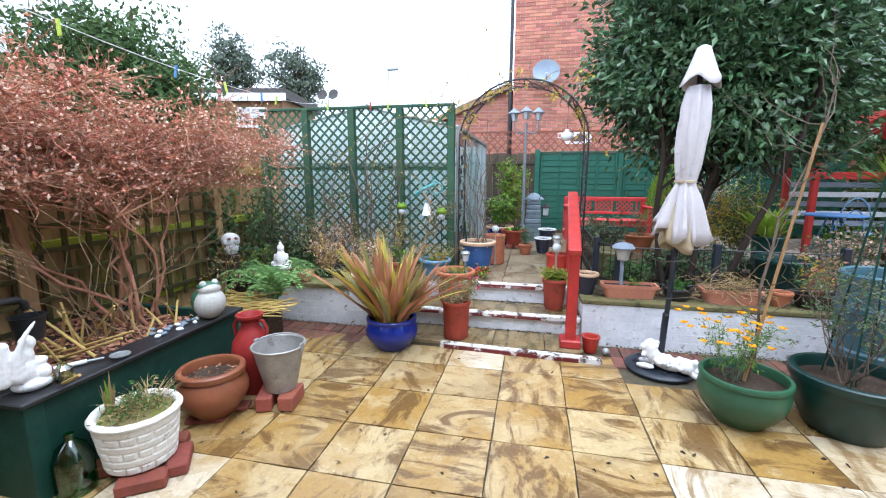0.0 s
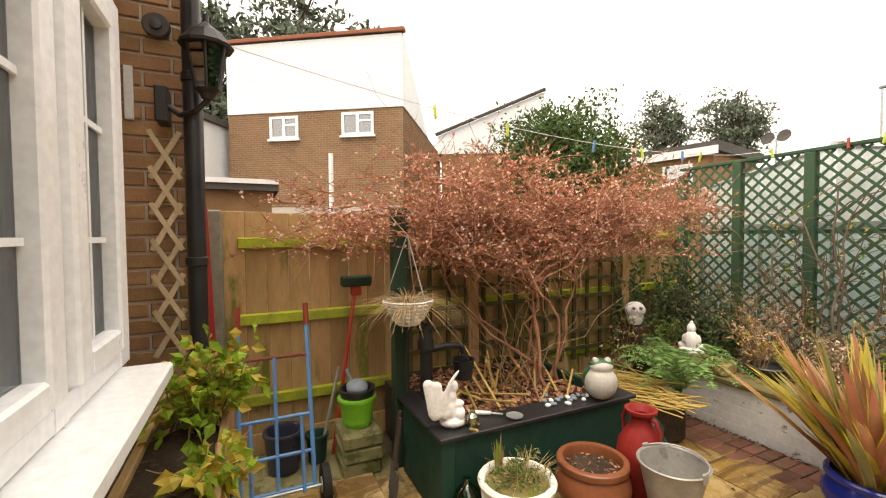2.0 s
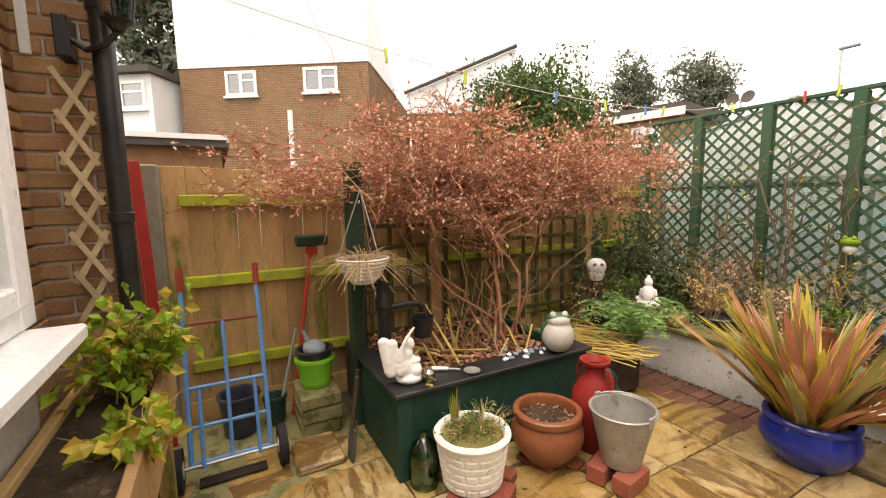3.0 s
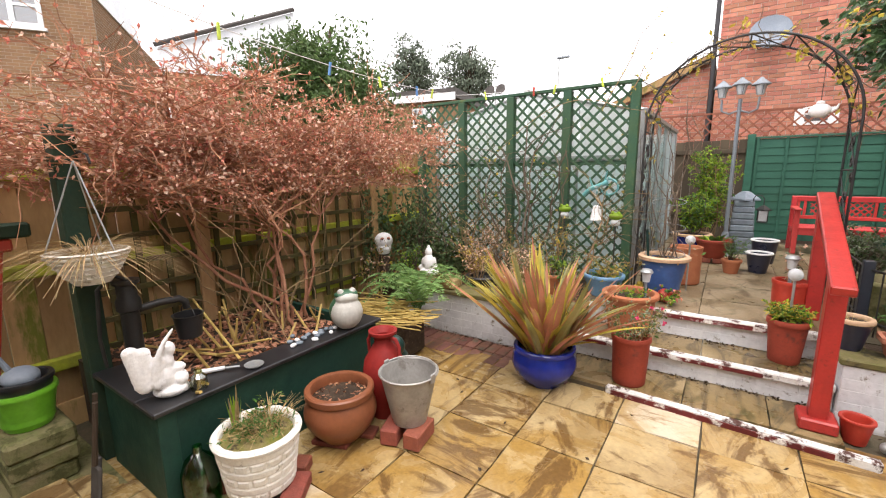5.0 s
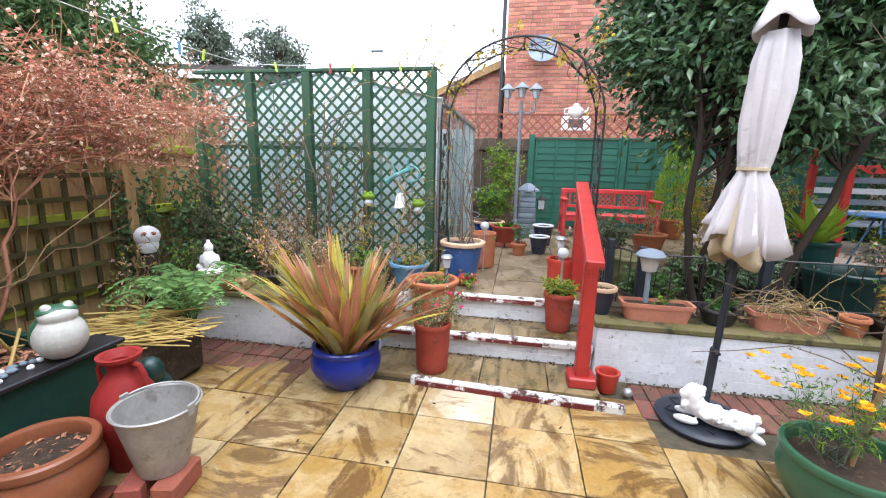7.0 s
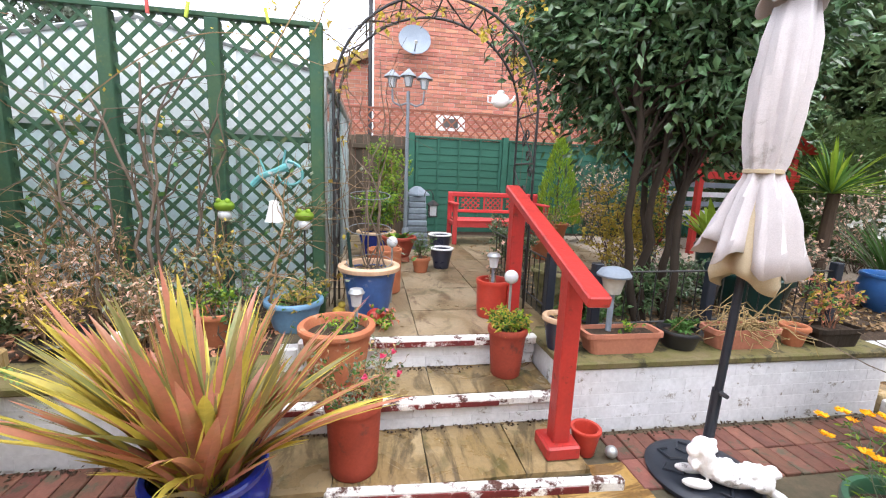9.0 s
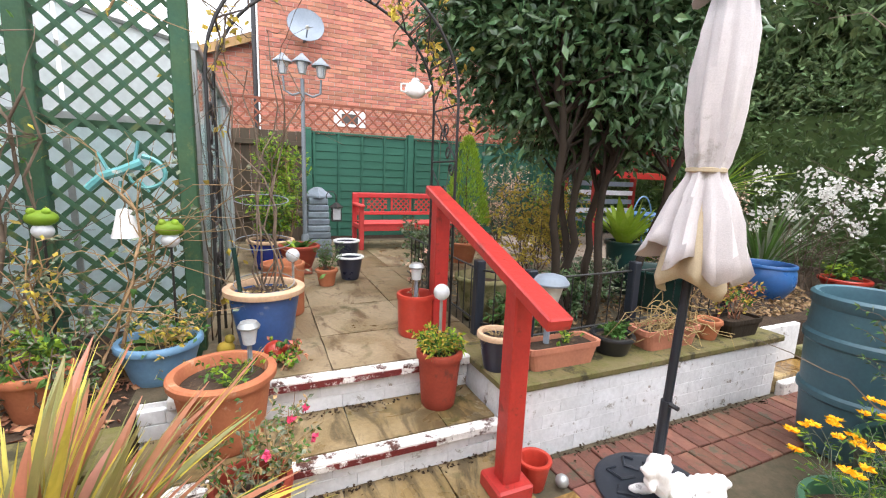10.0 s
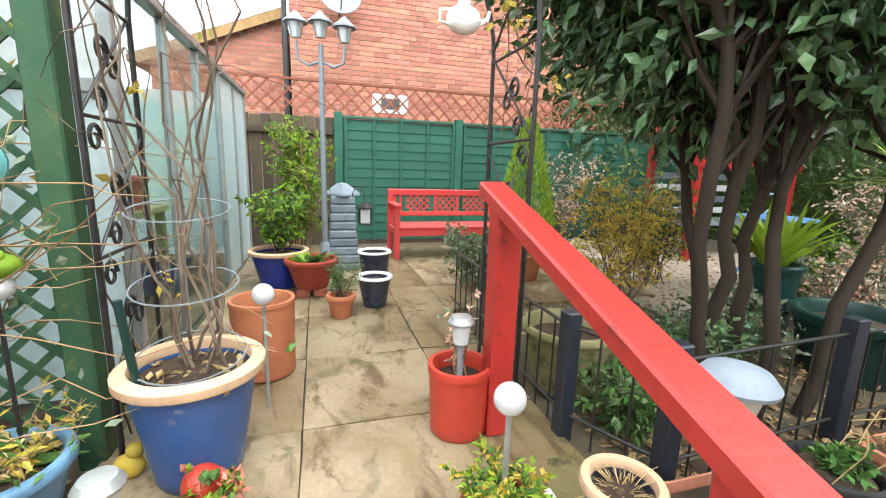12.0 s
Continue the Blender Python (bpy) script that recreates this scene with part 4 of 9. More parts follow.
# ---- pots ----
def pot(name, x, y, z, r_top, r_bot, h, material, label, category="plant pot", rim=0.02, rim_h=0.035, belly=0.0, soil=True, rim_mat=None, group="", seg=36, fill=0.8):
    th = thing(name, x, y, z, label, category, group)
    pr = [(0.0, 0.0), (r_bot * 0.94, 0.0), (r_bot, 0.01)]
    for i in range(1, 8):
        t = i / 8
        pr.append((r_bot + (r_top - r_bot) * t + belly * math.sin(math.pi * t) , 0.01 + (h - rim_h - 0.01) * t))
    body_top = h - rim_h
    pr.append((r_top, body_top))
    rim_pr = [(r_top + rim * 0.9, body_top), (r_top + rim, body_top + 0.006), (r_top + rim, h - 0.008), (r_top + rim * 0.6, h), (r_top - 0.012, h), (r_top - 0.018, h - 0.01), (r_top - 0.022 + belly * 0.2, h * fill - 0.03)]
    if rim_mat:
        part("body", lathe(pr + [(r_top - 0.02, body_top), (r_top - 0.03, h * 0.6), (0, h * 0.6)], seg), material, th, smooth=True)
        part("rim", lathe([(r_top - 0.018, body_top + 0.001)] + rim_pr[:-1], seg, closed=True), rim_mat, th, smooth=True)
    else:
        part("body", lathe(pr + rim_pr + [(0, h * fill - 0.03)], seg), material, th, smooth=True)
    if soil:
        zs = h * fill if not rim_mat else h - 0.04
        part("soil", lathe([(r_top - 0.024 + belly * 0.25, zs - 0.02), (r_top - 0.024 + belly * 0.25, zs - 0.004), (r_top * 0.6, zs + 0.008), (r_top * 0.2, zs + 0.012), (0, zs + 0.012)], 24, wobble=0.04), M["soil"], th)
    return th


def woven_pot(name, x, y, z, r_top, r_bot, h, material, label, rim=0.012, rim_h=0.03, fill=0.9):
    """A tub whose wall carries rows of raised woven blocks."""
    th = thing(name, x, y, z, label, "plant pot")
    bm = bmesh.new()
    seg, rows = 96, 30
    rings = []
    for k in range(rows + 1):
        t = k / rows
        ring = []
        for i in range(seg):
            a = 2 * math.pi * i / seg
            row = int(t * 5.999)
            fr = t * 6 - row
            d = 0.0
            if 0.12 < fr < 0.88:
                d = 0.005 if row % 2 else (0.006 if (i % 6) not in (0,) else -0.002)
            r = (r_bot + (r_top - r_bot) * t + d) * (1 + 0.012 * noise.noise((math.cos(a) * 3, math.sin(a) * 3, t * 5)))
            ring.append(bm.verts.new((r * math.cos(a), r * math.sin(a), 0.005 + t * (h - 0.03))))
        rings.append(ring)
    for r, zz in ((r_top + rim, h - 0.024), (r_top + rim + 0.003, h - 0.012), (r_top + rim * 0.5, h), (r_top - 0.015, h), (r_top - 0.024, h - 0.012), (r_top - 0.03, h * fill - 0.04)):
        rings.append([bm.verts.new((r * (1 + 0.012 * noise.noise((math.cos(a) * 4, math.sin(a) * 4, zz * 9))) * math.cos(a), r * math.sin(a), zz + 0.004 * noise.noise((math.cos(a) * 5, math.sin(a) * 5, 2.0)))) for a in [2 * math.pi * i / seg for i in range(seg)]])
    for a, b in zip(rings, rings[1:]):
        for i in range(seg):
            j = (i + 1) % seg
            bm.faces.new((a[i], a[j], b[j], b[i]))
    bm.faces.new(rings[0][::-1])
    bm.faces.new(rings[-1])
    part("body", bm, material, th)
    part("soil", lathe([(r_top - 0.026, h * fill - 0.03), (r_top - 0.026, h * fill - 0.004), (r_top * 0.5, h * fill + 0.008), (0, h * fill + 0.012)], 24), M["pot_moss"], th)
    return th


phor_pot = pot("glazed_pot", -1.0, 1.625, 0.0, 0.205, 0.14, 0.285, M["blue_glaze"], "round glossy cobalt blue glazed planter", belly=0.055, rim=0.016, rim_h=0.03)
cyl_pot = pot("clay_pot", -0.46, 1.845, 0.052, 0.122, 0.108, 0.345, M["chimney"], "tall cylindrical red-brown clay pot by the steps", rim=0.008, rim_h=0.03)
white_pot = woven_pot("stone_planter", -1.74, -0.165, 0.065, 0.186, 0.15, 0.28, M["white_pot"], "white reconstituted stone tub with basket-weave relief", rim=0.012, rim_h=0.03, fill=0.9)
bowl = pot("terracotta_bowl", -1.735, 0.34, 0.03, 0.175, 0.12, 0.30, M["terra_glaze"], "rounded brown terracotta bowl with thick rolled rim", belly=0.055, rim=0.02, rim_h=0.04)
green_pot = pot("green_planter", 1.50, 1.0, 0.0, 0.235, 0.14, 0.31, M["green_pot"], "round sage-green planter with orange marigolds", belly=0.045, rim=0.012, rim_h=0.03)
big_pot = pot("large_planter", 2.08, 1.03, 0.0, 0.285, 0.20, 0.36, M["dkgreen_pot"], "large dark green plastic planter with scalloped rim", belly=0.02, rim=0.02, rim_h=0.05)
blue_pot = pot("large_blue_pot", -0.40, 2.85, UP, 0.178, 0.122, 0.375, M["blue_pot"], "tall blue pot with buff rim and bare climbing stems", rim=0.026, rim_h=0.035, rim_mat=M["buff"])
red_pot = pot("red_plant_pot", 0.42, 2.355, STEP, 0.11, 0.088, 0.30, M["chimney"], "tall red-brown pot of small succulents on the step", rim=0.01, rim_h=0.035, fill=0.95)
red_cyl = pot("red_pot", 0.465, 2.86, UP, 0.114, 0.106, 0.265, M["red_bright"], "bright red cylindrical pot beside the handrail", rim=0.006, rim_h=0.03)
terr_cyl = pot("terracotta_cylinder", -0.28, 3.5, UP, 0.14, 0.135, 0.36, M["terracotta"], "plain terracotta cylinder pot behind the blue pot", rim=0.004, rim_h=0.02)
dark_pot = pot("navy_pot", 0.705, 2.265, UP, 0.096, 0.065, 0.2, M["navy"], "small navy glazed pot with pale rim and dry grass", rim=0.012, rim_h=0.025, rim_mat=M["buff"])
terr_bowl = pot("wide_terracotta_bowl", -0.575, 2.385, STEP, 0.192, 0.15, 0.33, M["terracotta"], "wide orange terracotta bowl of dark compost", rim=0.022, rim_h=0.035, fill=0.85)
blue_bowl = pot("blue_bowl", -0.87, 2.76, UP - 0.03, 0.17, 0.125, 0.2, M["blue_pale"], "pale blue plastic bowl planter", rim=0.014, rim_h=0.03)
back_terr = pot("terracotta_pot", -1.25, 2.55, UP - 0.03, 0.12, 0.085, 0.2, M["terracotta"], "orange terracotta pot with green shoots", rim=0.014, rim_h=0.03)
tpot = pot("small_terracotta_pot", 0.105, 4.18, UP, 0.085, 0.065, 0.15, M["terracotta"], "small terracotta pot of green rosemary", rim=0.012, rim_h=0.03)
bwpot = pot("striped_pot", 0.345, 4.36, UP, 0.115, 0.08, 0.22, M["navy"], "black pot with thin white rim", rim=0.012, rim_h=0.016, rim_mat=M["white_plain"])
bwpot2 = pot("striped_pot", 0.42, 4.95, UP, 0.13, 0.1, 0.28, M["navy"], "black pot with thin white rim", rim=0.012, rim_h=0.016, rim_mat=M["white_plain"])
redbowl = pot("red_bowl", -0.08, 4.72, UP + 0.06, 0.18, 0.12, 0.22, M["chimney"], "wide red clay bowl standing on bricks", rim=0.016, rim_h=0.035)
bluerim = pot("blue_rim_pot", -0.33, 5.0, UP, 0.21, 0.14, 0.30, M["blue_glaze"], "deep blue glazed pot with buff rim", rim=0.02, rim_h=0.03, rim_mat=M["buff"])
blue2 = pot("blue_glazed_pot", 4.02, 2.85, UP - 0.05, 0.22, 0.15, 0.34, M["blue_round"], "round bright blue glazed pot with a grey shrub", belly=0.05, rim=0.014, rim_h=0.03)
smallred = pot("small_red_bucket", 0.72, 1.90, 0.0, 0.075, 0.055, 0.14, M["red_bright"], "small red metal bucket at the foot of the handrail", "bucket", rim=0.006, rim_h=0.012, soil=False, fill=0.2)
smt = pot("small_terracotta_pot", 2.27, 2.2, UP, 0.075, 0.055, 0.13, M["terracotta"], "small terracotta pot on the wall coping", rim=0.01, rim_h=0.025)
stonepot = pot("stone_pot", 1.05, 3.05, UP, 0.2, 0.15, 0.3, M["moss"], "weathered stone pot behind the railing", rim=0.014, rim_h=0.03)

# zinc bucket on two bricks
bk = thing("zinc_bucket", -1.42, 0.58, 0.105, "dented galvanised bucket standing on two bricks", "bucket")
part("body", lathe([(0, 0), (0.098, 0), (0.101, 0.015), (0.103, 0.02), (0.162, 0.29), (0.172, 0.295), (0.174, 0.303), (0.168, 0.308), (0.158, 0.3), (0.1, 0.03), (0, 0.03)], 40), M["zinc"], bk, smooth=True)
hb2 = bmesh.new()
tube(hb2, [(0.165 * math.cos(a) , 0.165 * math.sin(a) * 0.9, 0.31 + 0.012 * math.sin(a)) for a in np.linspace(0.1, math.pi - 0.1, 14)], 0.005, 0.005, 6)
part("handle", hb2, M["zinc"], bk)
for s in (-1, 1):
    part("ear", box(s * 0.168 - 0.006, s * 0.168 + 0.006, -0.02, 0.02, 0.27, 0.325, 0.004), M["zinc"], bk)


def loose_brick(x, y, z, rz, dark=False):
    return part_top("brick", box(-0.105, 0.105, -0.05, 0.05, 0, 0.095, 0.007), M["brick_loose"], pose(x, y, z, 0, 0, rz), "loose worn red brick lying on the patio", "brick", "loose bricks under pots")


def part_top(name, bm, material, m, label, category, group="", smooth=False):
    ob = part(name, bm, material, None, label, smooth)
    ob.matrix_world = m
    return tagged(ob, label, category, group)


loose_brick(-1.34, 0.56, 0.005, 100)
loose_brick(-1.49, 0.52, 0.005, 110)
for bxx, byy, rz in ((-1.62, -0.28, 35), (-1.58, -0.10, 125), (-1.85, -0.2, 40), (-1.76, 0.0, 30)):
    ob = part_top("brick", box(-0.105, 0.105, -0.05, 0.05, 0, 0.06, 0.007), M["brick_loose"], pose(bxx, byy, 0.003, 0, 0, rz), "loose worn red brick lying on the patio", "brick", "loose bricks under pots")
for bxx, byy, rz in ((-1.75, 0.37, 20), (-1.69, 0.52, 20)):
    ob = part_top("brick", box(-0.11, 0.11, -0.05, 0.05, 0, 0.028, 0.005), M["brick_loose"], pose(bxx, byy - 0.09, 0.0, 0, 0, rz), "flat brick slip under the terracotta bowl", "brick", "loose bricks under pots")

for bxx in (-0.14, -0.02):
    part_top("brick", box(-0.105, 0.105, -0.05, 0.05, 0, 0.058, 0.006), M["brick_loose"], pose(bxx, 4.72, UP + 0.002, 0, 0, 90), "loose worn red brick under the red bowl", "brick", "loose bricks under pots")

mulch = thing("bowl_mulch", -1.735, 0.34, 0.268, "brown bark chips and dead leaves in the terracotta bowl", "mulch", kind="stuff")
mr, ma = 0.16 * np.sqrt(RNG.uniform(0, 1, 160)), RNG.uniform(0, 2 * math.pi, 160)
part_l("leaves", leaves(np.stack([mr * np.cos(ma), mr * np.sin(ma), RNG.uniform(0.0, 0.014, 160)], 1), RNG.normal(size=(160, 3)) * (1, 1, 0.25), 0.03, 0.016, RNG), M["stem_red"], mulch)

# red urn
ur = thing("urn", -1.70, 0.68, 0.0, "matt red two-handled clay urn against the planter", "urn")
part("body", lathe([(0, 0), (0.085, 0), (0.09, 0.02), (0.125, 0.14), (0.135, 0.24), (0.12, 0.33), (0.075, 0.40), (0.055, 0.43), (0.055, 0.46), (0.085, 0.485), (0.088, 0.5), (0.07, 0.5), (0.045, 0.47), (0.045, 0.4), (0, 0.4)], 36), M["red_urn"], ur, smooth=True)
for s in (-1, 1):
    hb3 = bmesh.new()
    tube(hb3, [(0.06 * s, 0, 0.465), (0.1 * s, 0, 0.46), (0.125 * s, 0, 0.42), (0.118 * s, 0, 0.35)], 0.013, 0.011, 8)
    part("handle", hb3, M["red_urn"], ur, smooth=True)
for piece in ur.children:
    piece.data.transform(Matrix.Diagonal((1.02, 1.02, 1.12, 1)))

# ---- green raised planter ----
gb = thing("raised_planter", 0, 0, 0, "dark green boarded raised planter with black edging", "planter")
part("front_board", box(-2.03, -1.985, -0.47, 0.92, 0.0, 0.485, 0.004), M["green_wood"], gb)
part("end_board", box(-2.62, -2.032, -0.47, -0.43, 0.0, 0.485, 0.004), M["green_wood"], gb)
part("end_board", box(-3.1, -2.032, 0.88, 0.92, 0.0, 0.485, 0.004), M["green_wood"], gb)
part("corner_post", box(-2.06, -1.975, -0.48, -0.40, 0.0, 0.486, 0.004), M["green_wood"], gb)
part("edging", box(-2.14, -1.95, -0.50, 0.94, 0.487, 0.512, 0.005), M["black_plastic"], gb, "black wet edging board")
part("edging", box(-2.66, -2.142, -0.50, -0.36, 0.487, 0.512, 0.005), M["black_plastic"], gb)
part("soil", box(-3.2, -2.04, -0.42, 0.87, 0.0, 0.42), M["soil"], gb)

# ---- plants: generators ----
def bent(p0, p1, rng, n=6, sag=0.0, wob=0.05):
    """A wandering line from p0 to p1."""
    t = np.linspace(0, 1, n)[:, None]
    p = np.asarray(p0) * (1 - t) + np.asarray(p1) * t
    L = np.linalg.norm(np.asarray(p1) - np.asarray(p0))
    off = np.cumsum(rng.normal(size=(n, 3)) * wob * L / math.sqrt(n), 0)
    off -= off[0] + (off[-1] - off[0]) * t
    p = p + off
    p[:, 2] += sag * L * 4 * (t * (1 - t))[:, 0]
    return p


def shrub(name, x, y, z, height, radius, stem_mat, leaf_mats, label, category="shrub", rng=None, n_stems=9, n_twigs=60, leaf=(0.03, 0.016), per=6, spread=0.7, stem_r=0.006, bare=0.25, parent=None, up=0.5):
    """A small bush: bent stems, side twigs and leaves in one or more colours."""
    rng = rng or RNG
    th = parent or thing(name, x, y, z, label, category)
    main = []
    for i in range(n_stems):
        a = rng.uniform(0, 2 * math.pi)
        r = radius * spread * math.sqrt(rng.uniform(0.02, 1))
        main.append(bent((rng.normal() * radius * 0.12, rng.normal() * radius * 0.12, 0), (r * math.cos(a), r * math.sin(a), height * rng.uniform(0.65, 1.0)), rng, 7, 0.0, 0.12))
    tw, pos, way = [], [], []
    for i in range(n_twigs):
        m = main[rng.integers(len(main))]
        s = rng.uniform(bare, 0.99) * (len(m) - 1)
        k = int(s)
        p = m[k] + (m[k + 1] - m[k]) * (s - k)
        d = unit(rng.normal(size=3) * (1, 1, 0.5) + (0, 0, up))
        L = radius * rng.uniform(0.2, 0.55)
        q = bent(p, p + d * L, rng, 4, 0.0, 0.15)
        tw.append(q)
        for _ in range(per):
            u = rng.uniform(0.2, 1) * (len(q) - 1.001)
            j = int(u)
            pos.append(q[j] + (q[j + 1] - q[j]) * (u - j))
            way.append(d + rng.normal(size=3) * 0.8)
    V1 = twigs(main, stem_r, stem_r * 0.35, 5)
    V2 = twigs(tw, stem_r * 0.4, stem_r * 0.15, 3)
    part_l("stemwork", join_np(V1, V2), stem_mat, th)
    pos, way = np.array(pos), np.array(way)
    pick = rng.integers(0, len(leaf_mats), len(pos)) if len(pos) else []
    for k, lm in enumerate(leaf_mats):
        sel = pick == k
        if sel.any():
            part_l("foliage", leaves(pos[sel], way[sel], leaf[0], leaf[1], rng, droop=0.15), lm, th)
    return th


def rosette(name, x, y, z, n, length, width, mats, label, category, rng, bend=0.45, tilt=(0.15, 0.9), base_r=0.05, parent=None, pname="leaf_blades", single=False, margin=()):
    th = parent or thing(name, x, y, z, label, category)
    for k, m in enumerate(mats):
        c = n // len(mats)
        a = rng.uniform(0, 2 * math.pi, c)
        t = tilt[0] + (tilt[1] - tilt[0]) * (rng.beta(1.3, 1.6, c) if single else rng.uniform(0, 1, c))
        way = np.stack([np.cos(a) * np.sin(t), np.sin(a) * np.sin(t), np.cos(t)], 1)
        base = np.stack([np.cos(a) * base_r * rng.uniform(0, 1, c), np.sin(a) * base_r * rng.uniform(0, 1, c), np.zeros(c)], 1)
        L, W = length * rng.uniform(0.45, 1.1, c), width * rng.uniform(0.7, 1.15, c)
        if single:
            for i in range(c):
                bd_ = bend * rng.uniform(0.3, 1.7)
                lf = part_l("leaf", blades(base[i:i + 1], way[i:i + 1], L[i:i + 1], W[i:i + 1], rng, bd_, 7, 0.22), m, th)
                if margin:
                    sd_ = unit(np.cross(unit(way[i:i + 1]), (0, 0, 1.0)) + 1e-6) * W[i] * 0.40
                    edge_ = [blades(base[i:i + 1] + sd_ * k_, way[i:i + 1], L[i:i + 1] * 0.97, W[i:i + 1] * 0.2, rng, bd_, 7, 0.0) for k_ in (-1, 1)]
                    edge_ = [(v_ + (0, 0, 0.003), f_) for v_, f_ in edge_]
                    part_l("leaf_margin", join_np(*edge_), margin[rng.integers(len(margin))], lf)
        else:
            part_l(pname, blades(base, way, L, W, rng, bend, 6, 0.18), m, th)
    return th


rng = np.random.default_rng(11)

# ---- red-leaved shrub trained over the fence ----
rs = thing("red_shrub", 0, 0, 0, "wide tangled shrub with rust-pink winter leaves over the fence", "shrub")
stems, tips = [], []
for i in range(8):
    b = np.array((-2.6 + rng.normal() * 0.1, 0.66 + rng.normal() * 0.13, 0.34))
    t = np.array((-2.72 + rng.normal() * 0.2, 0.72 + rng.normal() * 0.42, rng.uniform(1.25, 1.75)))
    s = bent(b, t, rng, 9, 0.0, 0.13)
    stems.append(s)
    tips.append(s)
limbs = []
for i in range(120):
    s = stems[rng.integers(len(stems))]
    k = rng.integers(6, 9)
    yy = rng.uniform(-1.35, 2.85)
    e = 1 - abs((yy - 0.8) / 2.25) ** 2.2
    zt = rng.uniform(1.45, 1.72 + 0.6 * max(e, 0.1))
    xx = -2.72 + rng.uniform(-0.55, 0.5) * (0.5 + 0.5 * max(e, 0))
    limbs.append(bent(s[k], (xx, yy, zt), rng, 8, 0.06, 0.1))
tw, pos, way = [], [], []
for i in range(4200):
    l = limbs[rng.integers(len(limbs))]
    s = rng.uniform(0.3, 0.999) * (len(l) - 1)
    k = int(s)
    p = l[k] + (l[k + 1] - l[k]) * (s - k)
    d = unit(rng.normal(size=3) * (1, 1.2, 0.5) + (0.15, 0, 0.05))
    L = rng.uniform(0.10, 0.36)
    q = bent(p, p + d * L, rng, 4, -0.05, 0.14)
    if q[-1][2] < 1.36 and rng.random() < 0.75:
        continue
    tw.append(q)
    for _ in range(rng.integers(2, 7)):
        u = rng.uniform(0.15, 1) * 2.99
        j = int(u)
        pos.append(q[j] + (q[j + 1] - q[j]) * (u - j))
        way.append(d * 0.5 + rng.normal(size=3))
for i in range(90):
    l = limbs[rng.integers(len(limbs))]
    k = rng.integers(2, 8)
    tw.append(bent(l[k], l[k] + np.array((rng.uniform(0.0, 0.3), rng.normal() * 0.25, rng.uniform(-0.55, -0.15))), rng, 6, 0.05, 0.12))
for s in stems:
    part_l("trunk", twigs([s], 0.015, 0.006, 6), M["stem_red"], rs, smooth=True)
part_l("branchwork", twigs(limbs, 0.0065, 0.002, 4), M["stem_red"], rs)
part_l("twigwork", twigs(tw, 0.0034, 0.0013, 3), M["stem_red"], rs)
pos, way = np.array(pos), np.array(way)
sel = rng.random(len(pos)) < 0.58
part_l("foliage", leaves(pos[sel], way[sel], 0.030, 0.019, rng), M["leaf_rust"], rs)
part_l("foliage", leaves(pos[~sel], way[~sel], 0.029, 0.021, rng), M["leaf_pale"], rs)
sprig = [bent(l[6], l[7] + np.array((rng.normal() * 0.1, rng.normal() * 0.2, rng.uniform(0.15, 0.5))), rng, 6, 0, 0.1) for l in limbs[::3]]
part_l("sprig_growth", twigs(sprig, 0.003, 0.0012, 3), M["stem_red"], rs)
low = [bent((-2.6 + rng.normal() * 0.2, 0.6 + rng.normal() * 0.25, 0.34), (-2.55 + rng.normal() * 0.3, 0.6 + rng.normal() * 0.6, rng.uniform(0.8, 1.9)), rng, 8, 0, 0.1) for _ in range(18)]
part_l("sucker_growth", twigs(low, 0.0045, 0.0018, 4), M["stem_tan"], rs)

# ---- phormium ----
rosette("phormium", -1.0, 1.625, 0.235, 165, 0.84, 0.062, [M["phormium_a"], M["phormium_c"], M["phormium_b"], M["phormium_a"], M["phormium_a"]], "phormium with pink, gold and olive sword leaves", "phormium", rng, bend=0.28, tilt=(0.0, 0.9), base_r=0.14, single=True, margin=(M["phormium_b"], M["phormium_b"], M["phormium_c"]))

# ---- fern beside the wall ----
fn = thing("fern", -2.15, 1.62, 0.27, "bright green arching fern beside the low wall", "fern")
rach, pin = [], {0.05: ([], []), 0.085: ([], []), 0.065: ([], []), 0.035: ([], [])}
for i in range(24):
    a = i * 2.4 + rng.normal() * 0.2
    L = rng.uniform(0.34, 0.56)
    lift = rng.uniform(0.30, 0.46)
    t = np.linspace(0, 1, 12)
    p = np.stack([L * t * math.cos(a), L * t * math.sin(a), lift * np.sin(t ** 0.8 * 2.35)], 1)
    rach.append(p)
    for s in np.linspace(0.1, 0.99, 30):
        u = s * 10.99
        k = int(u)
        q = p[k] + (p[k + 1] - p[k]) * (u - k)
        fp, fw = pin[0.05 if s < 0.25 else 0.085 if s < 0.6 else 0.065 if s < 0.82 else 0.035]
        for sg in (-1, 1):
            fp.append(q)
            fw.append((-math.sin(a) * sg + 0.3 * math.cos(a), math.cos(a) * sg + 0.3 * math.sin(a), -0.15))
part_l("stalks", twigs(rach, 0.003, 0.001, 3), M["leaf_green"], fn)
for size, (fp, fw) in pin.items():
    part_l("fronds", leaves(np.array(fp), np.array(fw), size, 0.016, rng, 0.1), M["fern"], fn)

